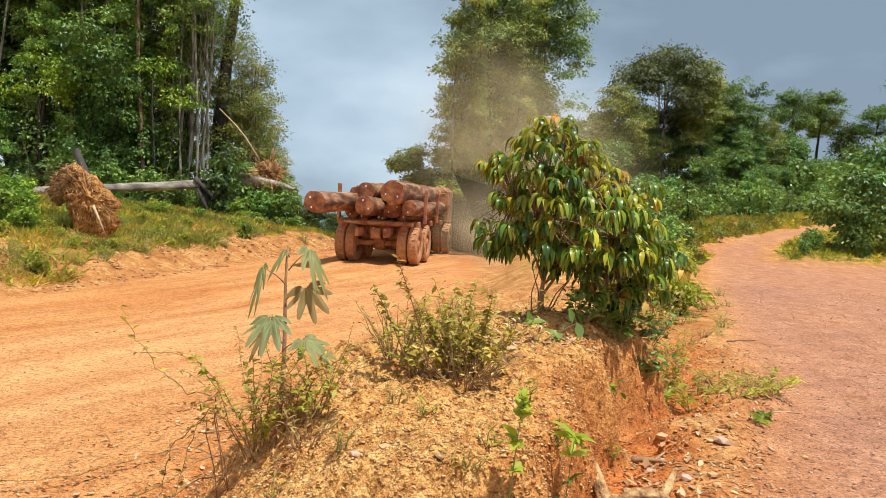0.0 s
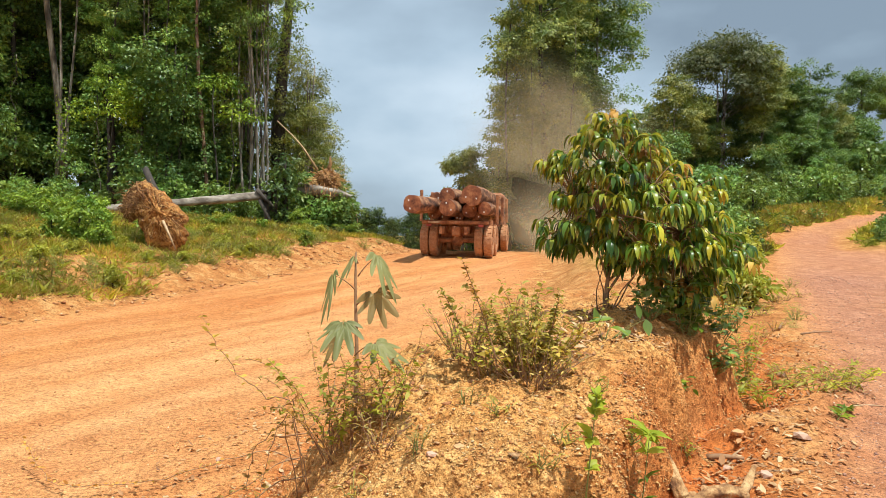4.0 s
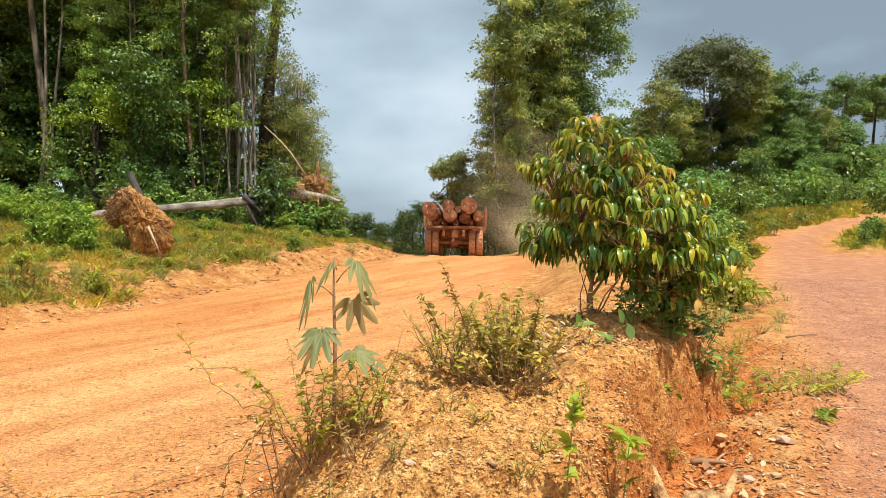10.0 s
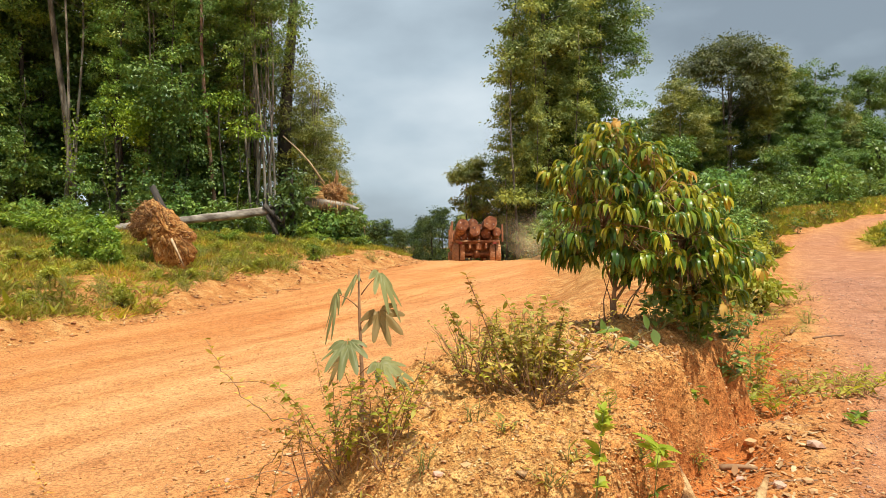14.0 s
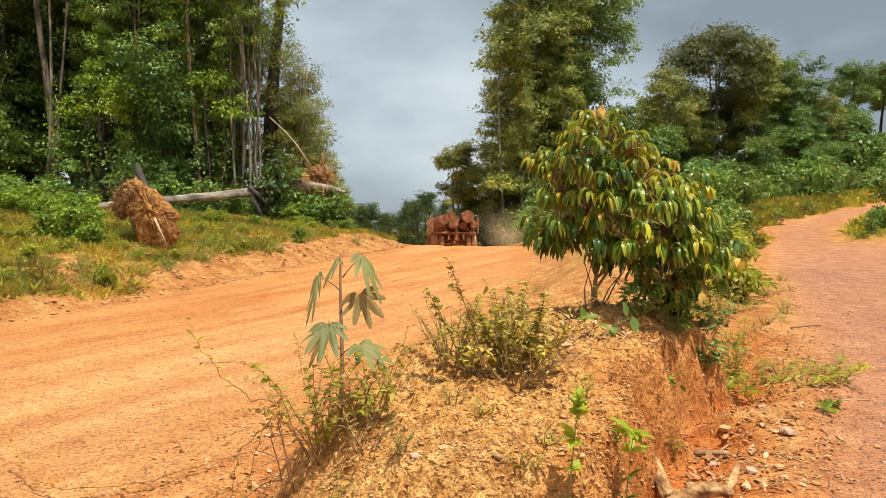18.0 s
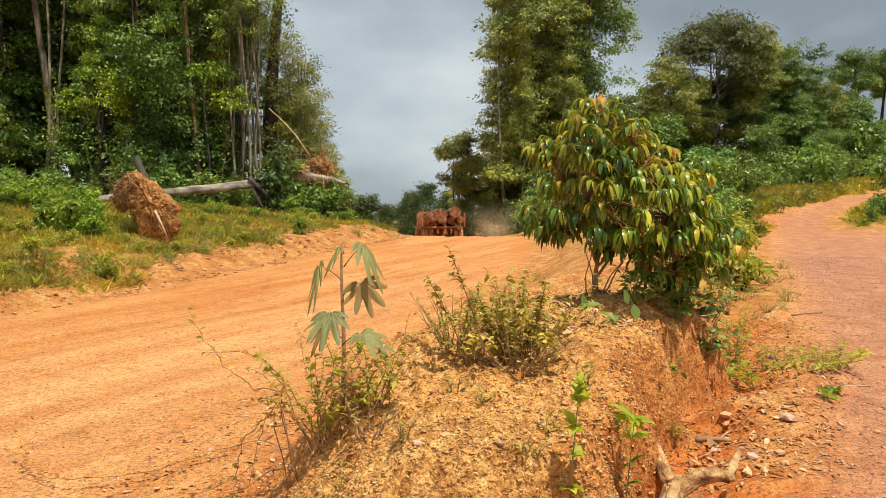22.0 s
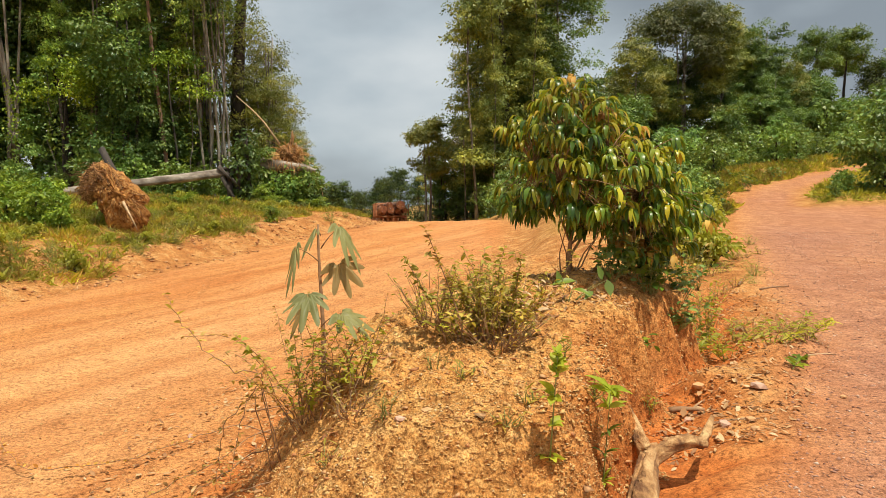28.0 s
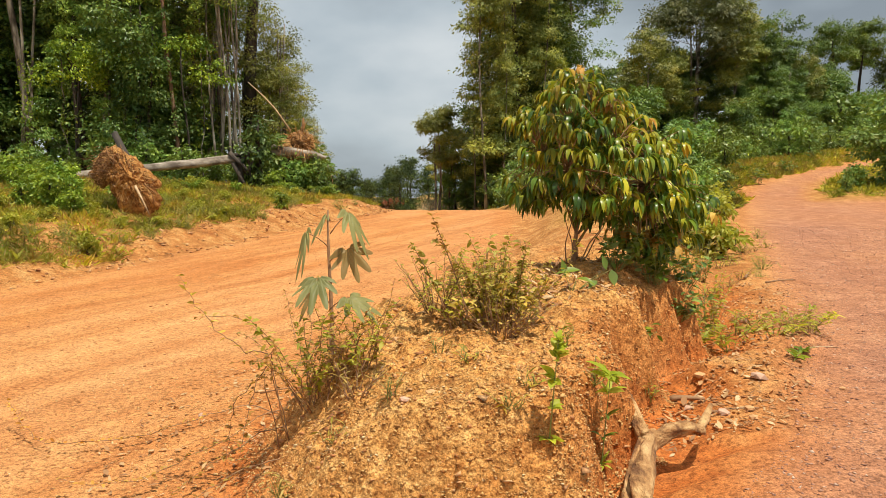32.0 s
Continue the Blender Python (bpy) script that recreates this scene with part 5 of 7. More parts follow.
    # the two lime-leaved seedlings on the cut face
    for k, (x, y, top, tiers) in enumerate((
        (1.0, 3.25, 0.64, ((1.0, 14, 0.125, 1), (0.86, 8, 0.10, 1), (0.62, 6, 0.09, 0), (0.42, 6, 0.085, 0), (0.15, 9, 0.085, 1))),
        (0.66, 2.86, 0.90, ((1.0, 9, 0.045, 1), (0.93, 10, 0.055, 1), (0.84, 9, 0.06, 1), (0.64, 5, 0.075, 0), (0.36, 5, 0.065, 0), (0.08, 7, 0.085, 1))),
    )):
        z0 = ground_z(x, y)
        plant = thing("lime_seedling", "seedling with whorls of lime-green leaves on a cut bank", "plant", "seedlings on the bank", pose(x, y, z0 - 0.02))
        h = max(top - z0, 0.26)
        p = arc((0, 0, 0), (0.02, -0.08, h), 0.0, 6)
        part("stem", stems_mesh([p], [0.0045], 5, k), GREEN_STEM, plant)
        for bright in (1, 0):
            pieces = []
            for f, n, size, tone in tiers:
                if tone == bright:
                    c = p[0] * (1 - f) + p[-1] * f
                    pieces.append(rosettes(r, np.array([c]), n, np.array([[0, -0.7, 0.75]]), size, 0.27 if k == 0 else 0.55, 0.6, 0.85))
            part("foliage", array_mesh("foliage", *joined(pieces), True), LIME_BRIGHT if bright or k == 1 else LEAF_LIME, plant, "" if bright else "older darker green leaves")
    make_tangle("dead_weed", "dead weed with curled tan leaves at a sapling's foot", 0.86, 4.66, 7, 0.34, 0.3, 0.10, LITTER, 72, 0.05, (0.0, 0.0), 0.3, 0.12)
    # broad leaves at the sapling's foot
    broad = thing("broad_leaved_plant", "low plant with a few broad lime-green leaves", "plant", m=pose(1.22, 4.88, ground_z(1.22, 4.88) - 0.02) @ Matrix.Scale(0.78, 4))
    for k, (c, d, ln, w, b) in enumerate((((0.08, 0, 0.22), (-0.9, -0.1, 0.1), 0.24, 0.30, 0.5), ((0.05, 0, 0.14), (0.8, -0.5, 0.2), 0.20, 0.25, 1.2), ((-0.06, 0, 0.16), (-0.2, -0.1, 0.9), 0.17, 0.4, 0.2), ((0.38, 0.02, 0.22), (0.05, -0.4, -0.8), 0.16, 0.55, 0.1), ((0.33, 0.02, 0.22), (-0.2, -0.1, 0.6), 0.15, 0.5, 0.2), ((0.24, 0.0, 0.12), (-0.6, -0.5, -0.2), 0.15, 0.4, 0.4))):
        leaf = part("leaf", array_mesh("leaf", *leaf_strips(np.array([c]), np.array([d], float), np.array([[0, -0.6, 0.8]]), np.array([ln]), np.array([ln * w]), b, 0.2, 8), True), LEAF_LIME if k < 2 else LEAF_MID, broad)
        part("stalk", stems_mesh([arc((0.1 * c[0], 0, 0), c, 0.02, 5)], [0.005], 5, k), GREEN_STEM, leaf)
    # leafy growth hanging over the cut edge under the sapling
    for k, (x, y, n) in enumerate(((1.66, 5.2, 14), (1.78, 5.66, 22), (2.12, 5.74, 22), (2.4, 5.86, 18), (2.0, 5.95, 16), (2.55, 6.2, 16), (2.8, 6.6, 12))):
        make_shrub("bank_creeper", "leafy creeper hanging over an eroded edge", x, y, n, 0.30 + 0.1 * (k % 3), 0.26, 0.085, LEAF_MID if k % 2 else SAPLING, 80 + k, 0.05, 0.0, (0.06, -0.05), GREEN_STEM, "creepers on the bank", 0.5)
    # feathery spray in the ditch
    for k, (x, y) in enumerate(((3.05, 6.2), (3.4, 6.05), (3.75, 6.3), (2.85, 6.7), (3.3, 6.6))):
        make_shrub("ditch_weed", "feathery green weed growing out of the ditch", x, y, 9, 0.36, 0.34, 0.085, WEED, 90 + k, 0.022, 0.0, (0.05, -0.1), GREEN_STEM, "weeds in the ditch", 0.24)
    # small tufts scattered on the mound
    spots = ((0.35, 3.34), (0.92, 3.75), (-0.05, 3.05), (0.62, 3.12), (0.78, 4.1), (0.2, 3.6), (-0.3, 3.08), (0.98, 3.35), (1.35, 4.1), (0.5, 2.95), (1.7, 4.6), (-0.55, 3.05))
    for k, (x, y) in enumerate(spots):
        make_shrub("small_weed", "small grey-green tuft on stony soil", x, y, 8, 0.10 + 0.05 * (k % 3), 0.09, 0.05, (WEED_DARK, WEED, STRAW)[k % 3], 110 + k, 0.03, 0.0, (0, -0.02), GREEN_STEM, "small tufts", 0.2)
    # tall growth along the island behind the sapling
    for k in range(42):
        y = 6.4 + 0.33 * k + 0.3 * r.normal()
        mr = mound_edges(np.array([y]))[1]
        x = float(mr[0]) + 0.05 - 0.6 * r.random() * (1 + 0.08 * k)
        make_shrub("tall_weed", "tall straggly weed along the ditch edge", x, y, 16, 0.75 + 0.35 * r.random(), 0.36, 0.075, (WEED, WEED_DARK, STRAW)[k % 3], 140 + k, 0.05, 0.2, (0, 0), GREEN_STEM, "tall weeds", 0.3)


    for k in range(18):
        y = 5.9 + 9.0 * r.random()
        x = float(mound_edges(np.array([y]))[1][0]) + 0.15 + 1.0 * r.random() ** 1.5
        make_shrub("dry_weed", "low half-dry weed on crumbled soil", x, y, 12, 0.16 + 0.14 * r.random(), 0.22, 0.06, (STRAW, WEED, STRAW, WEED_DARK)[k % 4], 220 + k, 0.03, 0.0, (0, 0), TWIG, "weeds beside the track", 0.18)


make_weeds()


def gnarled(pts, rad, seed, rings=34, sides=22):
    """Verts and quads of a weathered limb: grooved along its grain, knotted and slightly twisted."""
    pts, rad = np.array(pts, float), np.array(rad, float)
    t, own = np.linspace(0, len(pts) - 1, rings), np.arange(len(pts))
    line = np.stack([np.interp(t, own, pts[:, c]) for c in range(3)], -1)
    v, f = tube(line, np.interp(t, own, rad), sides, 0.03, seed)
    a = np.tile(np.linspace(0, 2 * np.pi, sides, endpoint=False), rings)
    u = np.repeat(t, sides)
    groove = 0.14 * np.sin(3 * a + 1.7 * u + seed) + 0.09 * np.sin(7 * a - 1.1 * u + 2 * seed) + 0.28 * fbm(2.2 * np.cos(a) + seed, 1.6 * u + 2.2 * np.sin(a), 1.0, seed, 3)
    core = np.repeat(line, sides, 0)
    n = rings * sides
    v[:n] = core + (v[:n] - core) * (1 + groove)[:, None]
    return v, f


def make_root_wood():
    """Bleached root in the ditch, sticks and stones beside it."""
    root = thing("driftwood_root", "bleached forked tree root lying in the ditch", "root")
    bend = np.array([(1.10, 2.90, 0.08), (1.13, 3.02, 0.12), (1.22, 3.24, 0.15), (1.33, 3.48, 0.17), (1.38, 3.58, 0.18)])
    part("trunk", array_mesh("trunk", *gnarled(bend, (0.046, 0.052, 0.046, 0.040, 0.024), 5), True), DRIFT, root)
    for k, (pts, rad) in enumerate((
        (((1.32, 3.52, 0.17), (1.31, 3.64, 0.24), (1.29, 3.76, 0.32), (1.27, 3.82, 0.36)), (0.042, 0.032, 0.026, 0.016)),
        (((1.30, 3.46, 0.15), (1.44, 3.52, 0.20), (1.57, 3.56, 0.21), (1.68, 3.62, 0.17)), (0.043, 0.040, 0.036, 0.024)),
        (((1.64, 3.60, 0.17), (1.71, 3.68, 0.20), (1.79, 3.78, 0.27)), (0.026, 0.024, 0.011)),
        (((1.04, 2.94, 0.05), (1.12, 3.14, 0.11), (1.22, 3.34, 0.15), (1.30, 3.50, 0.17)), (0.030, 0.028, 0.026, 0.022)),
        (((1.29, 3.70, 0.27), (1.25, 3.72, 0.24), (1.24, 3.75, 0.17)), (0.028, 0.022, 0.012)),
    )):
        part("branch", array_mesh("branch", *gnarled(pts, rad, 9 + k), True), DRIFT, root)
    sticks = (((1.93, 4.79), (2.16, 4.72), 0.022, TWIG, 0.02), ((2.05, 4.74), (2.20, 4.86), 0.012, PALE_POLE, 0.03), ((3.42, 5.60), (3.80, 5.80), 0.008, PALE_POLE, 0.01), ((4.75, 9.5), (5.2, 10.3), 0.016, TWIG, 0.03), ((4.95, 9.3), (5.6, 9.75), 0.014, TWIG, 0.03), ((2.0, 4.3), (2.3, 4.22), 0.012, TWIG, 0.02), ((-1.1, 5.2), (-0.7, 5.35), 0.007, TWIG, 0.01), ((2.5, 5.3), (3.1, 5.1), 0.008, TWIG, 0.01))
    for k, (a, b, rad, m, up) in enumerate(sticks):
        pa, pb = np.array((*a, ground_z(*a) + rad + (0.0 if up < 0.1 else up * 0.3))), np.array((*b, ground_z(*b) + rad))
        tagged(part("stick", array_mesh("stick", *tube(arc(pa, pb, 0.01, 6), np.linspace(rad, rad * 0.5, 6), 7, 0.12, k), True), m), "dry broken stick lying on the earth", "stick", "sticks")
    for k, (x, y, s) in enumerate(((2.26, 5.08, 0.10), (2.05, 4.18, 0.09), (2.24, 4.22, 0.07), (2.55, 4.72, 0.12), (2.75, 5.5, 0.08), (3.5, 6.9, 0.10), (2.18, 4.05, 0.06), (1.95, 4.5, 0.06), (0.15, 3.15, 0.06), (0.02, 3.0, 0.05), (3.1, 4.6, 0.05), (-1.4, 4.7, 0.05))):
        r = np.random.default_rng(300 + k)
        bm = bmesh.new()
        bmesh.ops.create_icosphere(bm, subdivisions=1, radius=s * 0.5)
        for v in bm.verts:
            v.co *= 1 + 0.5 * noise.noise(v.co * (2.6 / s) + Vector((k * 3.1, 0, 0)))
            v.co.z *= 0.6
        stone = tagged(part("stone", bm, (CLOD, GRIT)[k % 2]), "angular laterite stone on the ditch edge", "stone", "stones")
        stone.matrix_basis = pose(x, y, ground_z(x, y) + 0.16 * s, 8 * r.normal(), 8 * r.normal(), 360 * r.random())
    # sprig dropped on the gravel
    r = np.random.default_rng(77)
    sprig = thing("fallen_sprig", "fresh lime-green sprig dropped on the gravel", "plant", m=pose(3.25, 5.45, ground_z(3.25, 5.45)))
    p = arc((-0.1, -0.12, 0.01), (0.12, 0.1, 0.05), 0.02, 5)
    part("stem", stems_mesh([p], [0.004], 5, 1), GREEN_STEM, sprig)
    part("foliage", array_mesh("foliage", *small_leaves(r, [p] * 4, 0.03, 0.09, 0.25), True), LEAF_LIME, sprig)


make_root_wood()


def root_plate(name, label, at, wide, tall, thick, seed, hairs, hang=0.3, taper=0.55, soil=FIBRE):
    """An upturned plate of soil bound by roots: a ragged disc, ridged from its middle outwards."""
    r = np.random.default_rng(seed)
    plate = thing(name, label, "root plate", m=at)
    na, nr = 96, 26
    a = np.linspace(0, 2 * np.pi, na, endpoint=False)
    q = np.linspace(0.0, 1.0, nr)
    ga, gq = np.meshgrid(a, q, indexing="ij")
    ca, sa = np.cos(ga), np.sin(ga)
    rag = 1 + 0.16 * fbm(3 * ca, 3 * sa, 1.0, seed, 4) + 0.10 * fbm(9 * ca, 9 * sa, 1.0, seed + 3, 2)
    px, pz = 0.5 * wide * gq * rag * ca, 0.5 * tall * gq * rag * sa
    px = px * (1 - taper * pz / tall)
    ridge = np.abs(fbm(7 * ca + 0.4 * px, 7 * sa, 1.0, seed + 5, 3))
    lump = 0.5 * thick * (np.sqrt(np.maximum(0.02, 1 - gq**2)) * (1 + 0.3 * fbm(px, pz, 0.4, seed + 7, 4)) - 0.60 * ridge * np.sqrt(gq)) + 0.10 * np.abs(fbm(px, pz, 0.10, seed + 9, 3))
    front = np.stack([px, -lump, pz], -1)
    rear = np.stack([px * 0.96, 0.3 * thick * np.sqrt(np.maximum(0.0, 1 - gq**2)) * (1 + 0.4 * fbm(px, pz, 0.3, seed + 11)), pz * 0.96], -1)
    i, j = np.meshgrid(np.arange(na), np.arange(nr - 1), indexing="ij")
    k = (i + 1) % na
    f = np.stack([i * nr + j, k * nr + j, k * nr + j + 1, i * nr + j + 1], -1).reshape(-1, 4)
    ii = np.arange(na)
    kk = (ii + 1) % na
    rim = np.stack([ii * nr + nr - 1, kk * nr + nr - 1, na * nr + kk * nr + nr - 1, na * nr + ii * nr + nr - 1], -1)
    part("soil", array_mesh("soil", np.concatenate([front.reshape(-1, 3), rear.reshape(-1, 3)]), np.concatenate([f, f[:, ::-1] + na * nr, rim])), soil, plate)
    thick_roots, hair = [], []
    for n in range(hairs):
        u, v = r.integers(0, na), int(nr * (0.25 + 0.6 * r.random()))
        over = 0.6 + (0.22 + 0.3 * r.random()) * (r.random() < 0.25)
        cols = np.linspace(v, min(nr - 1, v + 5 + 6 * r.random()), 5).astype(int)
        drift = (u + np.linspace(0, 5 * r.normal(), 5)).astype(int) % na
        p = front[drift, cols].copy() + np.array([0, -0.025, 0]) + r.normal(size=(5, 3)) * 0.02
        p[-1] = p[-2] + (p[-1] - p[-2]) * (1 + over * 0.6) + np.array([0, -0.04, -hang * r.random() ** 2])
        (thick_roots if n % 7 == 0 else hair).append(p)
    tagged(part("root", stems_mesh(thick_roots, [0.010 + 0.016 * r.random() for _ in thick_roots], 5, seed), ROOT_BROWN, plate, "dark torn roots"), kind="stuff")
    tagged(part("root_hair", stems_mesh(hair, [0.003 + 0.005 * r.random() for _ in hair], 4, seed), ROOT_STRAW, plate, "straw-coloured tangled roots"), kind="stuff")
    return plate


def make_fallen_trees():
    a = root_plate("root_plate", "upturned plate of orange roots and soil", pose(-6.74, 17.5, 1.80, -8, -27, 20), 1.05, 1.80, 0.75, 3, 200, 0.25, 0.7)
    # a second, darker lobe of the plate, folded back
    root_plate("root_plate", "folded lobe of a root plate, darker and fibrous", pose(-7.36, 17.66, 2.16, -6, 34, -30), 0.60, 1.15, 0.42, 8, 110, 0.25, 0.7, ROOT_BROWN)
    pole = np.array([(0.02, -0.40, -0.22), (0.0, -0.56, -0.62), (-0.03, -0.62, -1.0)])
    part("broken_root", stems_mesh([pole], [0.034], 7, 2), PALE_POLE, a, "pale broken root")
    for k, pts in enumerate((((-0.10, -0.3, 0.45), (-0.16, -0.36, 0.7), (-0.10, -0.3, 0.92)),)):
        part("limb_root", stems_mesh([np.array(pts)], [0.035], 7, 30 + k), ROOT_BROWN, a, "thick bent root")
    # strands fanning out of the plate's torn upper edge
    g = np.random.default_rng(409)
    fan = []
    for _ in range(70):
        x = -0.62 + 0.62 * g.random()
        p0 = np.array([x, -0.15 + 0.2 * g.normal() * 0.5, 0.62 + 0.25 * x + 0.12 * g.normal()])
        d = unit(np.array([-0.5 + 0.5 * g.normal(), -0.2, 0.55 + 0.4 * g.normal()]))
        ln = 0.16 + 0.34 * g.random() ** 2
        fan.append(np.stack([p0 - 0.12 * d, p0 + d * 0.5 * ln, p0 + d * ln + np.array([-0.06 * g.random(), 0, -0.16 * g.random()])]))
    tagged(part("torn_root", stems_mesh(fan, [0.004 + 0.010 * g.random() ** 2 for _ in fan], 4, 19), ROOT_BROWN, a, "brown torn root ends"), kind="stuff")
    stub = np.array([(0.12, 0.35, 0.35), (0.14, 0.65, 0.9), (0.22, 0.95, 1.5)])
    part("trunk", array_mesh("trunk", *tube(stub + np.array([(0, 0, 0), (0.05, 0, -0.05), (0, 0, -0.1)]), np.array([0.16, 0.11, 0.08]), 10, 0.2, 4), True), BARK_DARK, a, "dark snapped trunk")
    log = thing("fallen_log", "long weathered grey trunk lying across the bank", "log")
    t = np.linspace(0, 1, 16)[:, None]
    line = np.array([(-13.14, 24.3, 1.80)]) * (1 - t) + np.array([(-6.55, 27.05, 2.84)]) * t + np.array([0, 0, 1]) * 0.05 * np.sin(t * 5)
    line[0][2] = ground_z(*line[0][:2]) + 0.1
    part("trunk", array_mesh("trunk", *tube(line, np.linspace(0.11, 0.17, 16), 14, 0.09, 8), True), GREY_LOG, log)
    for k in range(7):
        r = np.random.default_rng(400 + k)
        p0 = np.array([-6.6, 27.05, 2.84]) + r.normal(size=3) * 0.1
        part("splinter", stems_mesh([np.stack([p0, p0 + np.array([0.3 + 0.2 * r.random(), 0.05, 0.35 * r.normal()]), p0 + np.array([0.45 + 0.3 * r.random(), 0.05, -0.5 + 0.6 * r.normal()])])], [0.10], 6, k), BARK_DARK, log, "dark splintered wood")
    post = np.array([(-6.4, 27.2, 1.2), (-6.35, 27.15, 2.0), (-6.4, 27.1, 2.75)])
    part("prop", array_mesh("prop", *tube(post, np.array([0.16, 0.12, 0.10]), 8, 0.1, 4), True), BARK_DARK, log, "dark broken stub under the log")
    b = root_plate("root_plate", "torn stump with hanging straw-coloured roots", pose(-4.25, 28.2, 3.45, 0, 6, 8), 1.15, 0.95, 0.8, 5, 150, 0.6, -0.05, ROOT_BROWN)
    g = np.random.default_rng(412)
    wild = []
    for _ in range(120):
        a = g.random() * 6.28
        d = np.array([math.cos(a), -0.5 + 0.5 * g.random(), 0.9 * math.sin(a)])
        p0 = d * 0.38 + np.array([0, -0.25, 0])
        ln = 0.22 + 0.50 * g.random() ** 2
        p1 = p0 + d * ln * 0.6 + g.normal(size=3) * 0.06
        wild.append(np.stack([p0, p1, p1 + d * ln * 0.3 + np.array([0.08 * g.normal(), 0, -0.22 * g.random()])]))
    tagged(part("wild_root", stems_mesh(wild, [0.005 + 0.010 * g.random() for _ in wild], 4, 9), ROOT_STRAW, b, "loose straw-coloured roots"), kind="stuff")
    stump = np.array([(-1.05, -0.2, -0.38), (-0.3, -0.3, -0.40), (0.45, -0.3, -0.42), (1.05, -0.2, -0.50)])
    part("trunk", array_mesh("trunk", *tube(stump, np.array([0.21, 0.23, 0.20, 0.07]), 12, 0.1, 6), True), GREY_LOG, b, "weathered torn stump")
    part("spike", array_mesh("spike", *tube(np.array([(0.0, 0.0, 0.3), (0.06, 0.0, 0.70), (0.02, 0.0, 1.0)]), np.array([0.10, 0.06, 0.025]), 7, 0.3, 6), True), ROOT_BROWN, b)
    r = np.random.default_rng(411)
    shreds = []
    for _ in range(34):
        x, deep = 0.34 * r.normal(), -0.42 - 0.16 * r.random()
        drop = 0.15 + 0.5 * r.random() ** 2
        shreds.append(np.array([(x, deep, -0.1 - 0.3 * r.random()), (x + 0.05 * r.normal(), deep - 0.05, -0.50), (x + 0.12 * r.normal(), deep - 0.03, -0.52 - drop)]))
    tagged(part("root_shred", stems_mesh(shreds, [0.006 + 0.012 * r.random() for _ in shreds], 4, 3), ROOT_BROWN, b, "brown hanging roots"), kind="stuff")
    part("leaning_pole", stems_mesh([np.array([(-0.42, 0.1, 0.42), (-1.1, 0.4, 1.25), (-1.6, 0.5, 1.7), (-2.25, 0.7, 2.2)])], [0.045], 6, 3), PALE_POLE, b, "thin bare leaning branch")
    part("prop", array_mesh("prop", *tube(np.array([(-0.4, 0.3, -2.8), (-0.3, 0.1, -1.5), (-0.2, 0.0, -0.4)]), np.array([0.3, 0.26, 0.22]), 9, 0.12, 6), True), BARK_DARK, b, "dark stump foot")
    part("hanging_vine", stems_mesh([np.array([(1.0, -0.2, -0.5), (1.3, -0.2, -1.1), (1.62, -0.3, -2.3)])], [0.02], 5, 3), PALE_POLE, b)


make_fallen_trees()


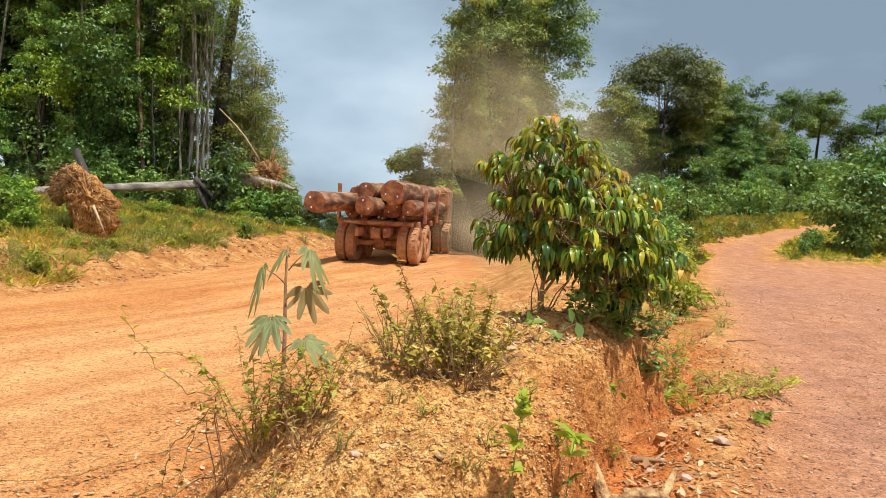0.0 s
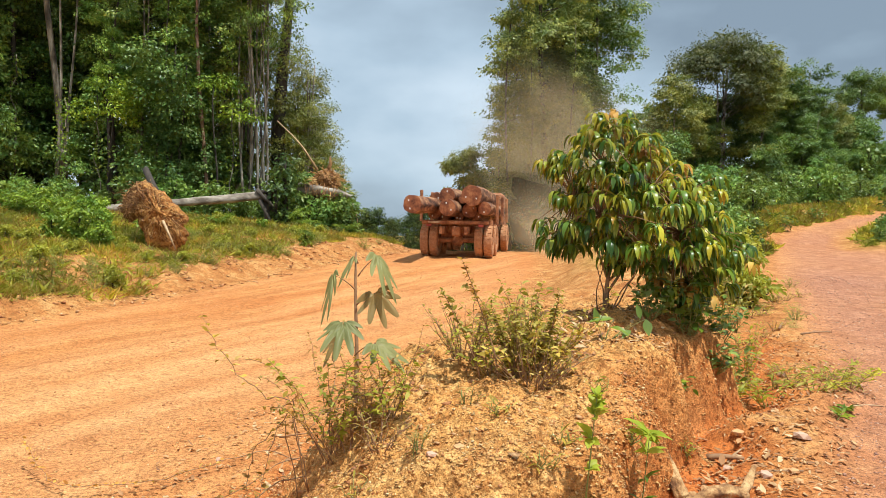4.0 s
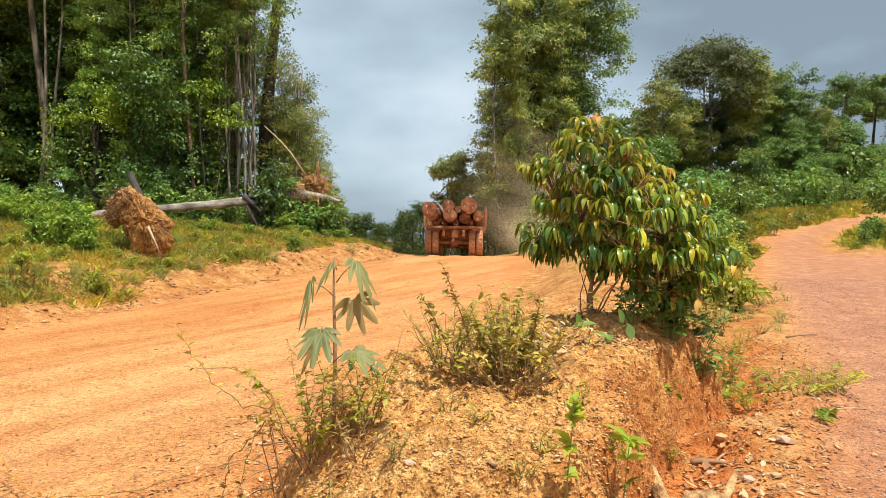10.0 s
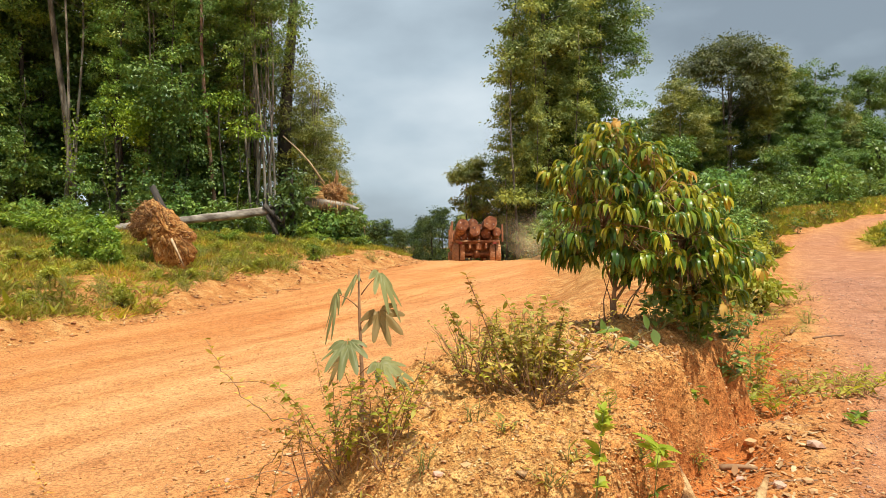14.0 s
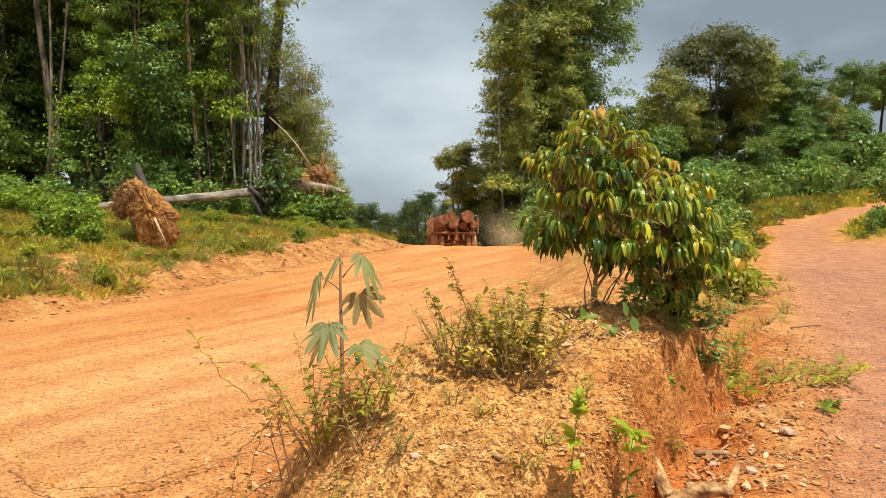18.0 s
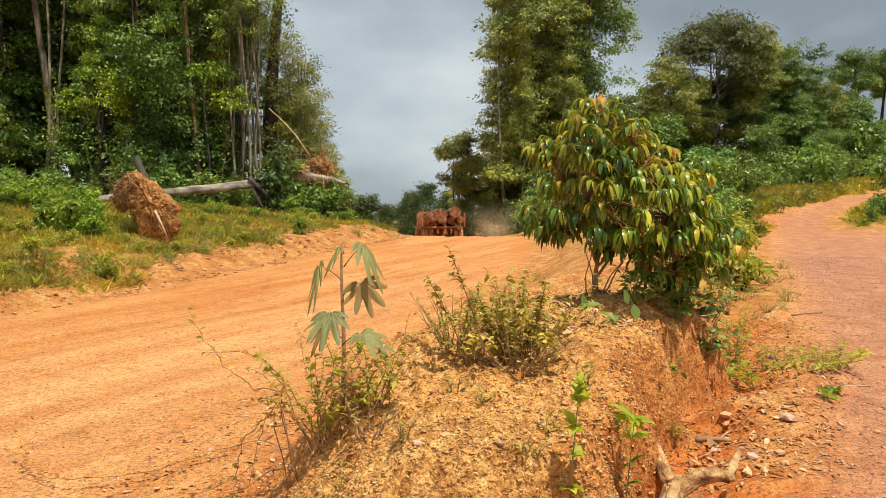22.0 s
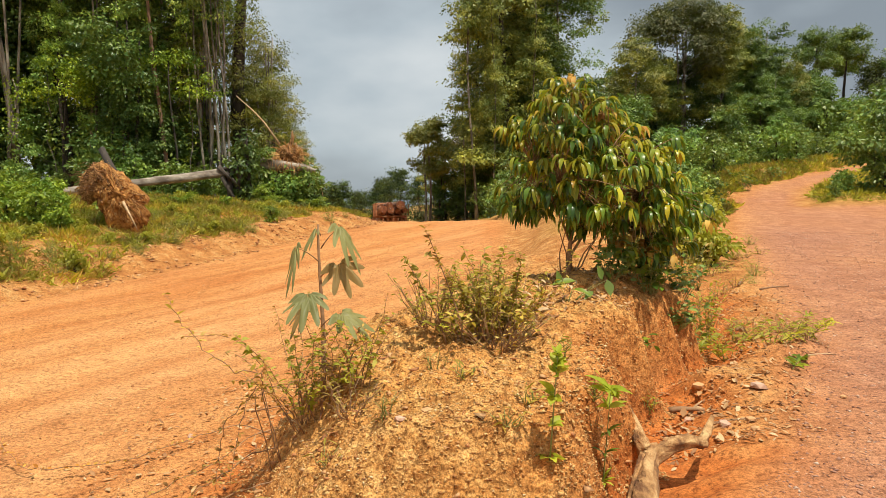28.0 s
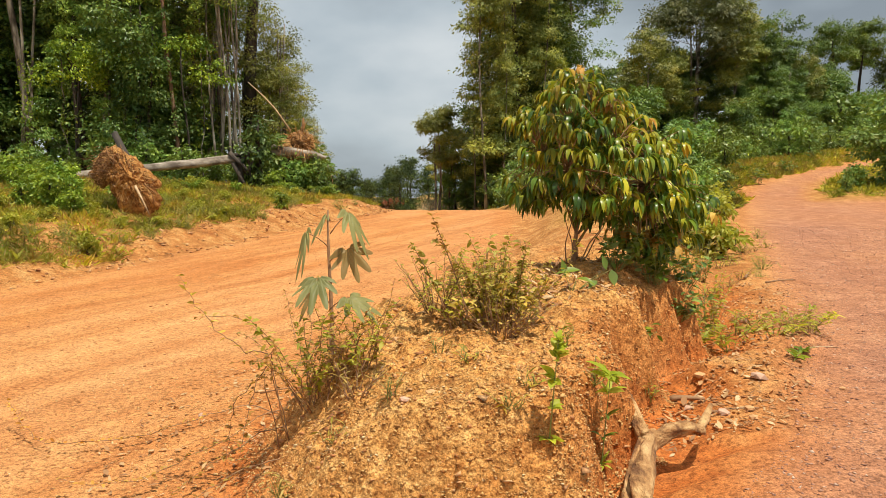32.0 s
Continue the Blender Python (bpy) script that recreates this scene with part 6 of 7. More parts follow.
def make_bank_plants():
    # vine-clad column and bushes under the torn stump
    vine = make_tree("vine_clad_stump", "stump smothered in dark-green vine leaves", LEAF_DEEP, BARK_DARK, 2.9, 0.12, 0.3, 0.62, 26, 1500, 0.15, "column", 31, "bank bushes", 0.03, 0.35, category="bush")
    plant_out(vine, [(-5.75, 27.4, 1.0, 0), (-6.5, 27.6, 0.55, 80)])
    low = make_tree("bank_bush", "bright green leafy bush on the roadside bank", LEAF_LIME, BARK_DARK, 1.2, 0.02, 0.1, 0.7, 22, 1200, 0.12, "column", 32, "bank bushes", 0.05, 0.26, category="bush")
    plant_out(low, [(-5.0, 26.9, 0.7, 220), (-9.4, 19.6, 0.75, 10), (-8.45, 16.9, 0.72, 130), (-7.75, 16.7, 0.5, 260), (-9.2, 17.2, 0.55, 70), (-10.4, 20.6, 0.7, 100), (-9.8, 19.2, 0.6, 200), (-11.8, 21.6, 0.75, 280), (-8.7, 18.6, 0.55, 30), (-7.6, 18.9, 0.45, 300), (-12.8, 22.4, 0.7, 90), (-14.2, 23, 0.8, 180), (-5.9, 24.6, 0.35, 150), (-7.0, 24.4, 0.4, 240), (-4.0, 22.4, 0.45, 50), (-15.6, 23.6, 0.8, 20), (-17.2, 24.4, 0.8, 70)])
    deep = make_tree("bank_bush", "dark broad-leaved bush at the forest edge", LEAF_MID, BARK_DARK, 1.8, 0.03, 0.1, 0.9, 24, 1400, 0.16, "column", 33, "bank bushes", 0.05, 0.34, category="bush")
    plant_out(deep, [(-3.9, 28.9, 1.1, 0), (-3.5, 27.8, 0.85, 50), (-4.4, 27.4, 0.75, 170), (-7.8, 28.4, 0.7, 140), (-9.0, 28.6, 0.8, 220), (-10.5, 28.8, 0.9, 300), (-12.0, 28.6, 0.9, 20), (6.3, 15.2, 0.4, 10), (7.0, 17.0, 0.5, 80), (7.6, 18.8, 0.6, 150), (8.6, 20.3, 0.6, 220), (9.4, 21.9, 0.65, 290), (10.6, 23.4, 0.6, 350), (8.2, 21.2, 0.7, 40), (17.0, 26.2, 0.5, 60), (18.4, 25.2, 0.45, 130), (15.9, 24.9, 0.3, 200), (-13.5, 26.0, 0.6, 90), (-15.5, 26.5, 0.65, 160), (-17.5, 27, 0.6, 230), (-19.5, 27.5, 0.7, 10), (-21.5, 28, 0.7, 310)])
    r = np.random.default_rng(500)
    herb = make_tree("bank_herb", "low leafy herb on the roadside bank", WEED, BARK_DARK, 0.5, 0.01, 0.05, 0.34, 14, 340, 0.075, "column", 34, "bank herbs", 0.05, 0.13, category="plant")
    spots = []
    while len(spots) < 80:
        y = 9 + 17 * r.random()
        x = float(along(ROAD_LEFT, y)) - 0.5 - 6.5 * r.random() ** 1.5
        if height(np.array([x]), np.array([y]))[3][0] > 0.2:
            spots.append((x, y, 0.35 + 0.55 * r.random() ** 1.5, 360 * r.random()))
    for k in range(26):
        y = 12 + 12 * r.random()
        x = float(along(SIDE_LEFT, y)) - 0.5 - 1.8 * r.random()
        spots.append((x, y, 0.6 + 0.9 * r.random(), 360 * r.random()))
    plant_out(herb, spots)

    def blades_field(count, seed, pick, ln, leaf, name, label, lean=0.35):
        r = np.random.default_rng(seed)
        xs, ys = pick(r, count)
        z = height(xs, ys)[0]
        per = 7
        n = len(xs) * per
        k = np.repeat(np.arange(len(xs)), per)
        size = ln * (0.5 + r.random(len(xs)))
        at = np.stack([xs[k] + 0.07 * r.normal(size=n), ys[k] + 0.07 * r.normal(size=n), z[k] - 0.01], -1)
        way = unit(np.stack([lean * r.normal(size=n), lean * r.normal(size=n), np.ones(n)], -1))
        out = unit(0.7 * r.normal(size=(n, 3)) + np.array([0.2, -0.3, 0.9]))
        length = size[k] * (0.6 + 0.6 * r.random(n))
        me = array_mesh(name, *blades(at, way, out, length, 0.007 + (0.03 if lean < 1 else 0.35) * length * r.random(n), 0.1, 0.25))
        tagged(part(name, me, leaf), label, "grass", kind="stuff")

    def on_bank(r, count):
        xs, ys = [], []
        while len(xs) < count:
            y = 5 + 27 * r.random(4000) ** 0.8
            x = along(ROAD_LEFT, y) - 0.15 - 12 * r.random(4000) ** 1.3
            p = height(x, y)[3]
            ok = (p > 0.06 + 0.55 * r.random(4000)) & (x > -26)
            xs += list(x[ok])
            ys += list(y[ok])
        return np.array(xs[:count]), np.array(ys[:count])

    def on_strip(r, count):
        xs, ys = [], []
        while len(xs) < count:
            y = 22 + 31 * r.random(4000) ** 1.2
            u = np.where(r.random(4000) < 0.5, r.random(4000), 1 - 0.35 * r.random(4000) ** 2)
            a, b = along(ROAD_RIGHT, y) + 1.0 + 0.06 * (y - 12), along(SIDE_LEFT, y) - 0.3 + 0.9 * fbm(y, 0 * y, 1.3, 61)
            x = a + (b - a) * u
            xs += list(x)
            ys += list(y)
        return np.array(xs[:count]), np.array(ys[:count])

    def on_verge(r, count):
        y = 24.3 + 14 * r.random(count) ** 1.2
        x = along(SIDE_LEFT, y) + 3.1 + 9 * r.random(count) ** 1.3
        return x, y

    blades_field(15000, 501, on_bank, 0.17, GRASS, "bank_grass", "fresh green grass on the roadside bank", 0.95)
    blades_field(9500, 502, on_bank, 0.18, STRAW, "bank_grass_dry", "dry yellowish grass on the roadside bank", 0.95)
    blades_field(3600, 506, on_bank, 0.20, WEED, "bank_weeds", "small broad-leaved weeds among the bank grass", 1.1)
    blades_field(6500, 503, on_strip, 0.24, GRASS, "strip_grass", "tall rank grass between the two tracks", 0.95)
    blades_field(2200, 504, on_strip, 0.25, STRAW, "strip_grass_dry", "dry stalks between the two tracks")
    blades_field(2200, 505, on_verge, 0.13, GRASS, "verge_grass", "green grass on the side track's verge", 0.6)
    blades_field(1800, 507, on_strip, 0.26, WEED, "strip_weeds", "leafy weeds between the two tracks", 1.1)
    blades_field(700, 508, on_verge, 0.26, WEED, "verge_weeds", "leafy weeds on the side track's verge", 1.1)
    # tufts and weeds that stand out on the bank
    tuft = make_shrub("grass_clump", "round clump of green grass on the bank", -6.2, 13.2, 26, 0.34, 0.32, 0.12, GRASS, 510, 0.06, 0.0, (0, 0), GREEN_STEM, "grass clumps", 0.08)
    for k in range(60):
        y = 8.5 + 18 * r.random()
        x = float(along(ROAD_LEFT, np.array([y]))[0]) - 0.7 - 4.5 * r.random() ** 1.6
        copy_thing(tuft, pose(x, y, ground_z(x, y) - 0.02, 0, 0, 360 * r.random()) @ Matrix.Scale(0.7 + 0.8 * r.random(), 4))
    for x, y, s in ((5.55, 10.6, 0.9), (5.1, 9.8, 0.5), (7.7, 15.0, 0.8)):
        copy_thing(tuft, pose(x, y, ground_z(x, y) - 0.02, 0, 0, 50 * x) @ Matrix.Scale(s, 4))
    fern = thing("fern", "arching green fern fronds", "plant", "ferns", pose(-10.6, 20.3, ground_z(-10.6, 20.3)))
    fronds = []
    for k in range(12):
        a = 6.28 * k / 12 + 0.2 * r.normal()
        fronds.append(arc((0, 0, 0), (0.8 * math.cos(a), 0.8 * math.sin(a), 0.45 + 0.2 * r.random()), 0.22, 8))
    stalks(stems_mesh(fronds, [0.01] * 12, 4, 1), GREEN_STEM, fern)
    part("foliage", array_mesh("foliage", *small_leaves(r, fronds * 2, 0.035, 0.16, 0.22, 0.5, 0.1), True), LEAF_LIME, fern)
    for x, y, s in ((-9.6, 19.4, 0.8), (-11.4, 20.9, 1.0), (-12.6, 21.5, 1.1), (-7.3, 24.2, 0.45), (-4.6, 26.4, 0.6), (-3.3, 27.2, 0.7), (17.8, 39, 1.2), (19, 40.5, 1.3), (16.4, 38.2, 1.2)):
        copy_thing(fern, pose(x, y, ground_z(x, y), 0, 0, 37 * x) @ Matrix.Scale(s, 4))
    # shrub at the side track's edge
    x, y = 18.6, 34.0
    edge = make_shrub("track_shrub", "small shrub on the raw edge of the side track", x, y, 22, 0.9, 0.5, 0.16, LEAF_MID, 520, 0.09, 0.0, (0, 0), TWIG, "", 0.45)
    copy_thing(edge, pose(22.5, 38.6, ground_z(22.5, 38.6), 0, 0, 90))
    copy_thing(edge, pose(15.0, 29.8, ground_z(15.0, 29.8), 0, 0, 200))


make_bank_plants()


def make_loose_ground():
    """Crumbs, gravel, clods and dead leaves, thickest close by."""
    r = np.random.default_rng(600)

    def lay(name, label, x, y, size, material, seed, sink=0.15):
        z = height(x, y)[0] + size * (0.2 - sink)
        tagged(part(name, crumbs_mesh(x, y, z, size, seed), material), label, "gravel", kind="stuff")

    n = 38000
    y = 2.55 + 5.0 * r.random(n) ** 1.7
    ml, mr = mound_edges(y)
    x = ml + 0.12 + (mr - ml - 0.05) * r.random(n)
    lay("mound_crumbs", "tan stony crumbs covering the spoil mound", x, y, 0.006 + 0.024 * r.random(n) ** 2.6, CRUMB, 1)
    n = 1300
    y = 2.6 + 6 * r.random(n) ** 1.4
    ml, mr = mound_edges(y)
    x = ml + 0.1 + (mr - ml - 0.1) * r.random(n)
    lay("mound_clods", "orange clods on the spoil mound", x, y, 0.016 + 0.055 * r.random(n) ** 3, CLOD, 2)
    n = 9000
    y = 2.8 + 6.0 * r.random(n) ** 1.3
    mr = mound_edges(y)[1]
    x = mr - 0.34 * r.random(n) + 0.06
    lay("face_crumbs", "crumbs clinging to the eroded cut face", x, y, 0.008 + 0.026 * r.random(n) ** 2.5, CRUMB, 7, -0.1)
    n = 20000
    y = 2.2 + 15 * r.random(n) ** 1.8
    x = along(SIDE_LEFT, y) + 0.12 + (4 + 0.3 * y) * r.random(n)
    lay("track_gravel", "loose brown gravel on the side track", x, y, 0.008 + 0.022 * r.random(n) ** 2.2 + 0.0012 * y, GRIT, 3)
    n = 9000
    y = 2.4 + 18 * r.random(n) ** 1.7
    left, right = along(ROAD_LEFT, y), along(ROAD_RIGHT, y)
    x = right - (right - left) * r.random(n) ** 1.6
    lay("road_gravel", "small stones scattered over the haul road", x, y, 0.008 + 0.02 * r.random(n) ** 2.5 + 0.001 * y, CLOD, 4)
    n = 5000
    y = 2.7 + 3.4 * r.random(n) ** 1.3
    x = mound_edges(y)[0] + 0.25 - 2.2 * r.random(n) ** 1.3
    lay("edge_crumbs", "crumbs and chips scattered along the foot of the mound", x, y, 0.006 + 0.026 * r.random(n) ** 2.5, CRUMB, 8)
    n = 4200
    y = 7 + 26 * r.random(n)
    x = along(ROAD_LEFT, y) + 0.45 - 1.9 * r.random(n)
    lay("shoulder_clods", "clods pushed up along the road's shoulder", x, y, 0.02 + 0.14 * r.random(n) ** 6, CLOD, 5, 0.12)
    n = 12000
    y = 6 + 24 * r.random(n) ** 1.2
    x = along(ROAD_LEFT, y) + 0.3 - 2.6 * r.random(n)
    lay("shoulder_crumbs", "crumbled soil along the road's shoulder", x, y, 0.012 + 0.05 * r.random(n) ** 3, CRUMB, 9, 0.1)
    n = 800
    y = 4.0 + 6.5 * r.random(n) ** 1.3
    x = mound_edges(y)[1] + 0.1 + 1.0 * r.random(n) ** 1.2
    lay("ditch_stones", "stones and rubble along the ditch", x, y, 0.012 + 0.04 * r.random(n) ** 3, CLOD, 6, 0.05)
    n = 2720
    y = np.concatenate([3.8 + 5.5 * r.random(1700), 3.0 + 3 * r.random(400), 4.75 + 1.5 * r.random(500), 3.9 + 1.2 * r.random(120)])
    x = np.concatenate([mound_edges(y[:1700])[1] + 0.15 + 1.0 * r.random(1700) ** 1.2, -1.8 + 1.2 * r.random(400), 0.9 + 0.9 * r.random(500), mound_edges(y[2600:])[1] + 0.1 + 0.7 * r.random(120)])
    z = height(x, y)[0] + 0.012
    a = r.random(n) * 6.28
    way = np.stack([np.cos(a), np.sin(a), 0.25 * r.normal(size=n)], -1)
    up = unit(np.array([0, 0, 1.0]) + 0.35 * r.normal(size=(n, 3)))
    ln = 0.025 + 0.045 * r.random(n) + np.where(np.arange(n) > 2100, 0.05 * r.random(n) ** 2, 0)
    v, f = leaf_strips(np.stack([x, y, z], -1), way, up, ln, ln * (0.12 + 0.35 * r.random(n)), 0.5 * r.normal(size=n), 0.25, 4)
    tagged(part("leaf_litter", array_mesh("leaf_litter", v, f, True), LITTER), "dry curled leaves and twigs littering the ditch", "leaf litter", kind="stuff")


make_loose_ground()


# ---- the log truck ----
def box(w, d, h, at=(0, 0, 0), bevel=0.01):
    bm = bmesh.new()
    bmesh.ops.create_cube(bm, size=1.0)
    bmesh.ops.scale(bm, vec=(w, d, h), verts=bm.verts)
    if bevel:
        bmesh.ops.bevel(bm, geom=bm.edges[:], offset=min(bevel, 0.45 * min(w, d, h)), segments=1, affect="EDGES")
    bmesh.ops.translate(bm, vec=at, verts=bm.verts)
    return bm


def lathe(profile, sides=28):
    """A turned shape about the x axis from (radius, x) pairs."""
    bm = bmesh.new()
    rings = []
    for r, x in profile:
        rings.append([bm.verts.new((x, r * math.cos(a), r * math.sin(a))) for a in (2 * math.pi * k / sides for k in range(sides))])
    for a, b in zip(rings, rings[1:]):
        for k in range(sides):
            bm.faces.new((a[k], a[(k + 1) % sides], b[(k + 1) % sides], b[k]))
    return bm


DUSTY = plain("dusty_steel", ((0.36, (0.17, 0.06, 0.026)), (0.5, (0.36, 0.145, 0.06)), (0.66, (0.50, 0.24, 0.11))), 4.0, 0.9, 0.3, 0.01)
RUBBER = plain("dusty_rubber", ((0.34, (0.36, 0.16, 0.075)), (0.5, (0.46, 0.22, 0.10)), (0.66, (0.54, 0.28, 0.135))), 9.0, 0.95, 0.3, 0.01)
LOG_BARK = plain("red_log_bark", ((0.34, (0.06, 0.024, 0.013)), (0.5, (0.23, 0.095, 0.045)), (0.66, (0.50, 0.27, 0.13))), 5.0, 0.92, 1.0, 0.06, (1, 0.25, 1))
LOG_END = plain("cut_log_end", ((0.32, (0.09, 0.028, 0.012)), (0.5, (0.24, 0.08, 0.032)), (0.68, (0.40, 0.17, 0.07))), 5.0, 0.9, 0.4, 0.01)
CHALK = plain("white_mark", ((0.3, (0.7, 0.68, 0.62)), (0.7, (0.85, 0.84, 0.8))), 20, 0.9, 0.1, 0.002)
WHEELS = []
RADIUS = 0.57


def make_wheel(truck, x, y):
    """A pair of tyres on one hub; it turns about the axle."""
    wheel = part("wheel", lathe(((0.02, -0.30), (0.13, -0.30), (0.15, -0.27), (0.27, -0.24), (0.28, -0.2), (0.28, 0.2), (0.27, 0.24), (0.15, 0.27), (0.13, 0.30), (0.02, 0.30)), 20), DUSTY, truck, "dusty steel hub")
    wheel.matrix_basis = pose(x, y, RADIUS)
    for s in (-1, 1):
        bm = lathe(((0.28, -0.12), (0.40, -0.15), (0.51, -0.145), (0.56, -0.12), (0.57, 0.0), (0.56, 0.12), (0.51, 0.145), (0.40, 0.15), (0.28, 0.12), (0.28, -0.12)), 36)
        for k in range(36):
            a = 2 * math.pi * k / 36
            lug = bmesh.ops.create_cube(bm, size=1.0)["verts"]
            bmesh.ops.scale(bm, vec=(0.11, 0.045, 0.04), verts=lug)
            bmesh.ops.translate(bm, vec=(0.06 if k % 2 else -0.06, 0, 0.565), verts=lug)
            bmesh.ops.rotate(bm, cent=(0, 0, 0), matrix=Matrix.Rotation(a, 3, "X"), verts=lug)
        tyre = part("tyre", bm, RUBBER, wheel)
        tyre.location = (0.16 * s, 0, 0)
    WHEELS.append((wheel, x, y))


LOGS = (
    # x, z, radius, back end, length
    (-0.90, 1.76, 0.28, -2.8, 9.0), (-0.18, 1.68, 0.28, -0.7, 7.0), (0.46, 1.64, 0.26, 0.1, 6.2), (-0.82, 2.08, 0.20, 0.7, 5.6),
    (-0.24, 2.12, 0.27, -0.3, 6.4), (0.66, 2.11, 0.35, -0.7, 6.9), (1.04, 1.67, 0.23, -0.2, 6.4), (-0.80, 1.52, 0.23, 0.2, 6.4),
    (0.16, 2.03, 0.16, 0.5, 5.4), (-0.42, 1.43, 0.16, 0.3, 5.6), (0.10, 1.42, 0.15, 0.4, 5.6), (0.72, 1.43, 0.16, 0.3, 5.6),
)


def make_truck():
    truck = thing("log_truck", "dusty orange-caked log truck loaded with reddish trunks", "truck")
    for s in (-1, 1):
        part("chassis_rail", box(0.10, 8.2, 0.26, (0.42 * s, 3.6, 0.93)), DUSTY, truck)
        for y in (0.6, 1.95):
            make_wheel(truck, 0.95 * s, y)
        make_wheel(truck, 1.02 * s, 6.2)
        part("tail_lamp", box(0.18, 0.05, 0.10, (0.90 * s, -0.10, 1.10), 0.015), plain("dull_red_lens", ((0.3, (0.25, 0.03, 0.02)), (0.7, (0.36, 0.06, 0.03))), 12, 0.5, 0.1, 0.002), truck)
    for y in (0.6, 1.95, 6.2):
        bm = lathe(((0.02, -0.72), (0.09, -0.72), (0.09, 0.72), (0.02, 0.72)), 12)
        bmesh.ops.translate(bm, vec=(0, y, RADIUS), verts=bm.verts)
        part("axle", bm, DUSTY, truck)
    bm = lathe(((0.02, -0.20), (0.14, -0.18), (0.20, -0.08), (0.20, 0.08), (0.14, 0.18), (0.02, 0.20)), 14)
    bmesh.ops.translate(bm, vec=(0, 0.6, RADIUS), verts=bm.verts)
    part("differential", bm, DUSTY, truck)
    part("rear_beam", box(2.30, 0.14, 0.12, (0, -0.06, 1.20), 0.02), DUSTY, truck)
    part("tool_box", box(1.25, 0.5, 0.62, (0, 0.05 + 0.9, 0.92), 0.03), DUSTY, truck)
    part("tow_hitch", box(0.30, 0.22, 0.34, (0.05, -0.10, 0.90), 0.04), DUSTY, truck)
    part("plate", box(0.40, 0.02, 0.06, (-0.72, -0.145, 1.20), 0.004), PALE_POLE, truck, "worn pale strip")
    for y in (0.55, 2.6, 4.6):
        part("bunk", box(2.5, 0.22, 0.18, (0, y, 1.19), 0.02), DUSTY, truck)
        for s in (-1, 1):
            bm = box(0.10, 0.12, 1.10 if s < 0 else 0.95, ((1.30 if s < 0 else 1.38) * s, y, 1.78 if s < 0 else 1.70), 0.015)
            part("stake", bm, DUSTY, truck)
    part("headboard", box(2.4, 0.10, 1.0, (0, 5.55, 1.75), 0.03), DUSTY, truck)
    cab = part("cab", box(2.3, 1.7, 1.45, (0, 6.75, 1.75), 0.16), DUSTY, truck)
    part("bonnet", box(1.5, 1.0, 0.8, (0, 8.0, 1.35), 0.12), DUSTY, cab)
    glass, _, bs = mat("dusty_glass", 0.25)
    bs.inputs["Base Color"].default_value = (0.03, 0.03, 0.03, 1)
    part("rear_window", box(1.3, 0.02, 0.5, (0, 5.892, 2.1), 0.004), glass, cab)
    part("windscreen", box(1.9, 0.02, 0.6, (0, 7.608, 2.1), 0.004), glass, cab)
    for s in (-1, 1):
        part("headlamp", box(0.24, 0.04, 0.24, (0.95 * s, 7.62, 1.25), 0.03), CHALK, cab)
    for k, (x, z, r, back, length) in enumerate(LOGS):
        g = np.random.default_rng(90 + k)
        n = 12
        y = np.linspace(back, back + length, n)
        spine = np.stack([x + 0.03 * np.sin(y + k), y, z + 0.02 * np.cos(1.3 * y + k)], -1)
        rad = r * (1 + 0.03 * np.sin(2.2 * y + k) - 0.02 * np.linspace(0, 1, n))
        v, f = tube(spine, rad, 18, 0.035, 90 + k, False)
        log = part("log", array_mesh("log", v, f, True), LOG_BARK, truck)
        ring = v[:18]
        for name, rim, off in (("cut_end", ring, -0.004), ("cut_end", v[-18:], 0.004)):
            c = rim.mean(0) + np.array([0, off * 2, 0])
            vv = np.concatenate([rim, (rim - c) * 0.55 + c + [0, off * 3, 0], [c + [0, off, 0]]])
            ff = [(a, (a + 1) % 18, 18 + (a + 1) % 18) for a in range(18)] + [(a, 18 + (a + 1) % 18, 18 + a) for a in range(18)] + [(18 + a, 18 + (a + 1) % 18, 36) for a in range(18)]
            part(name, array_mesh("cut_end", vv, ff), LOG_END, log)
            if off < 0:
                for _ in range(2):
                    a = g.random() * 6.28
                    d = r * 0.55
                    bm = box(0.035, 0.012, 0.05, (c[0] + d * math.cos(a), c[1] - 0.03, c[2] + d * math.sin(a)), 0.003)
                    part("paint_mark", bm, CHALK, log)
    return truck


truck = make_truck()

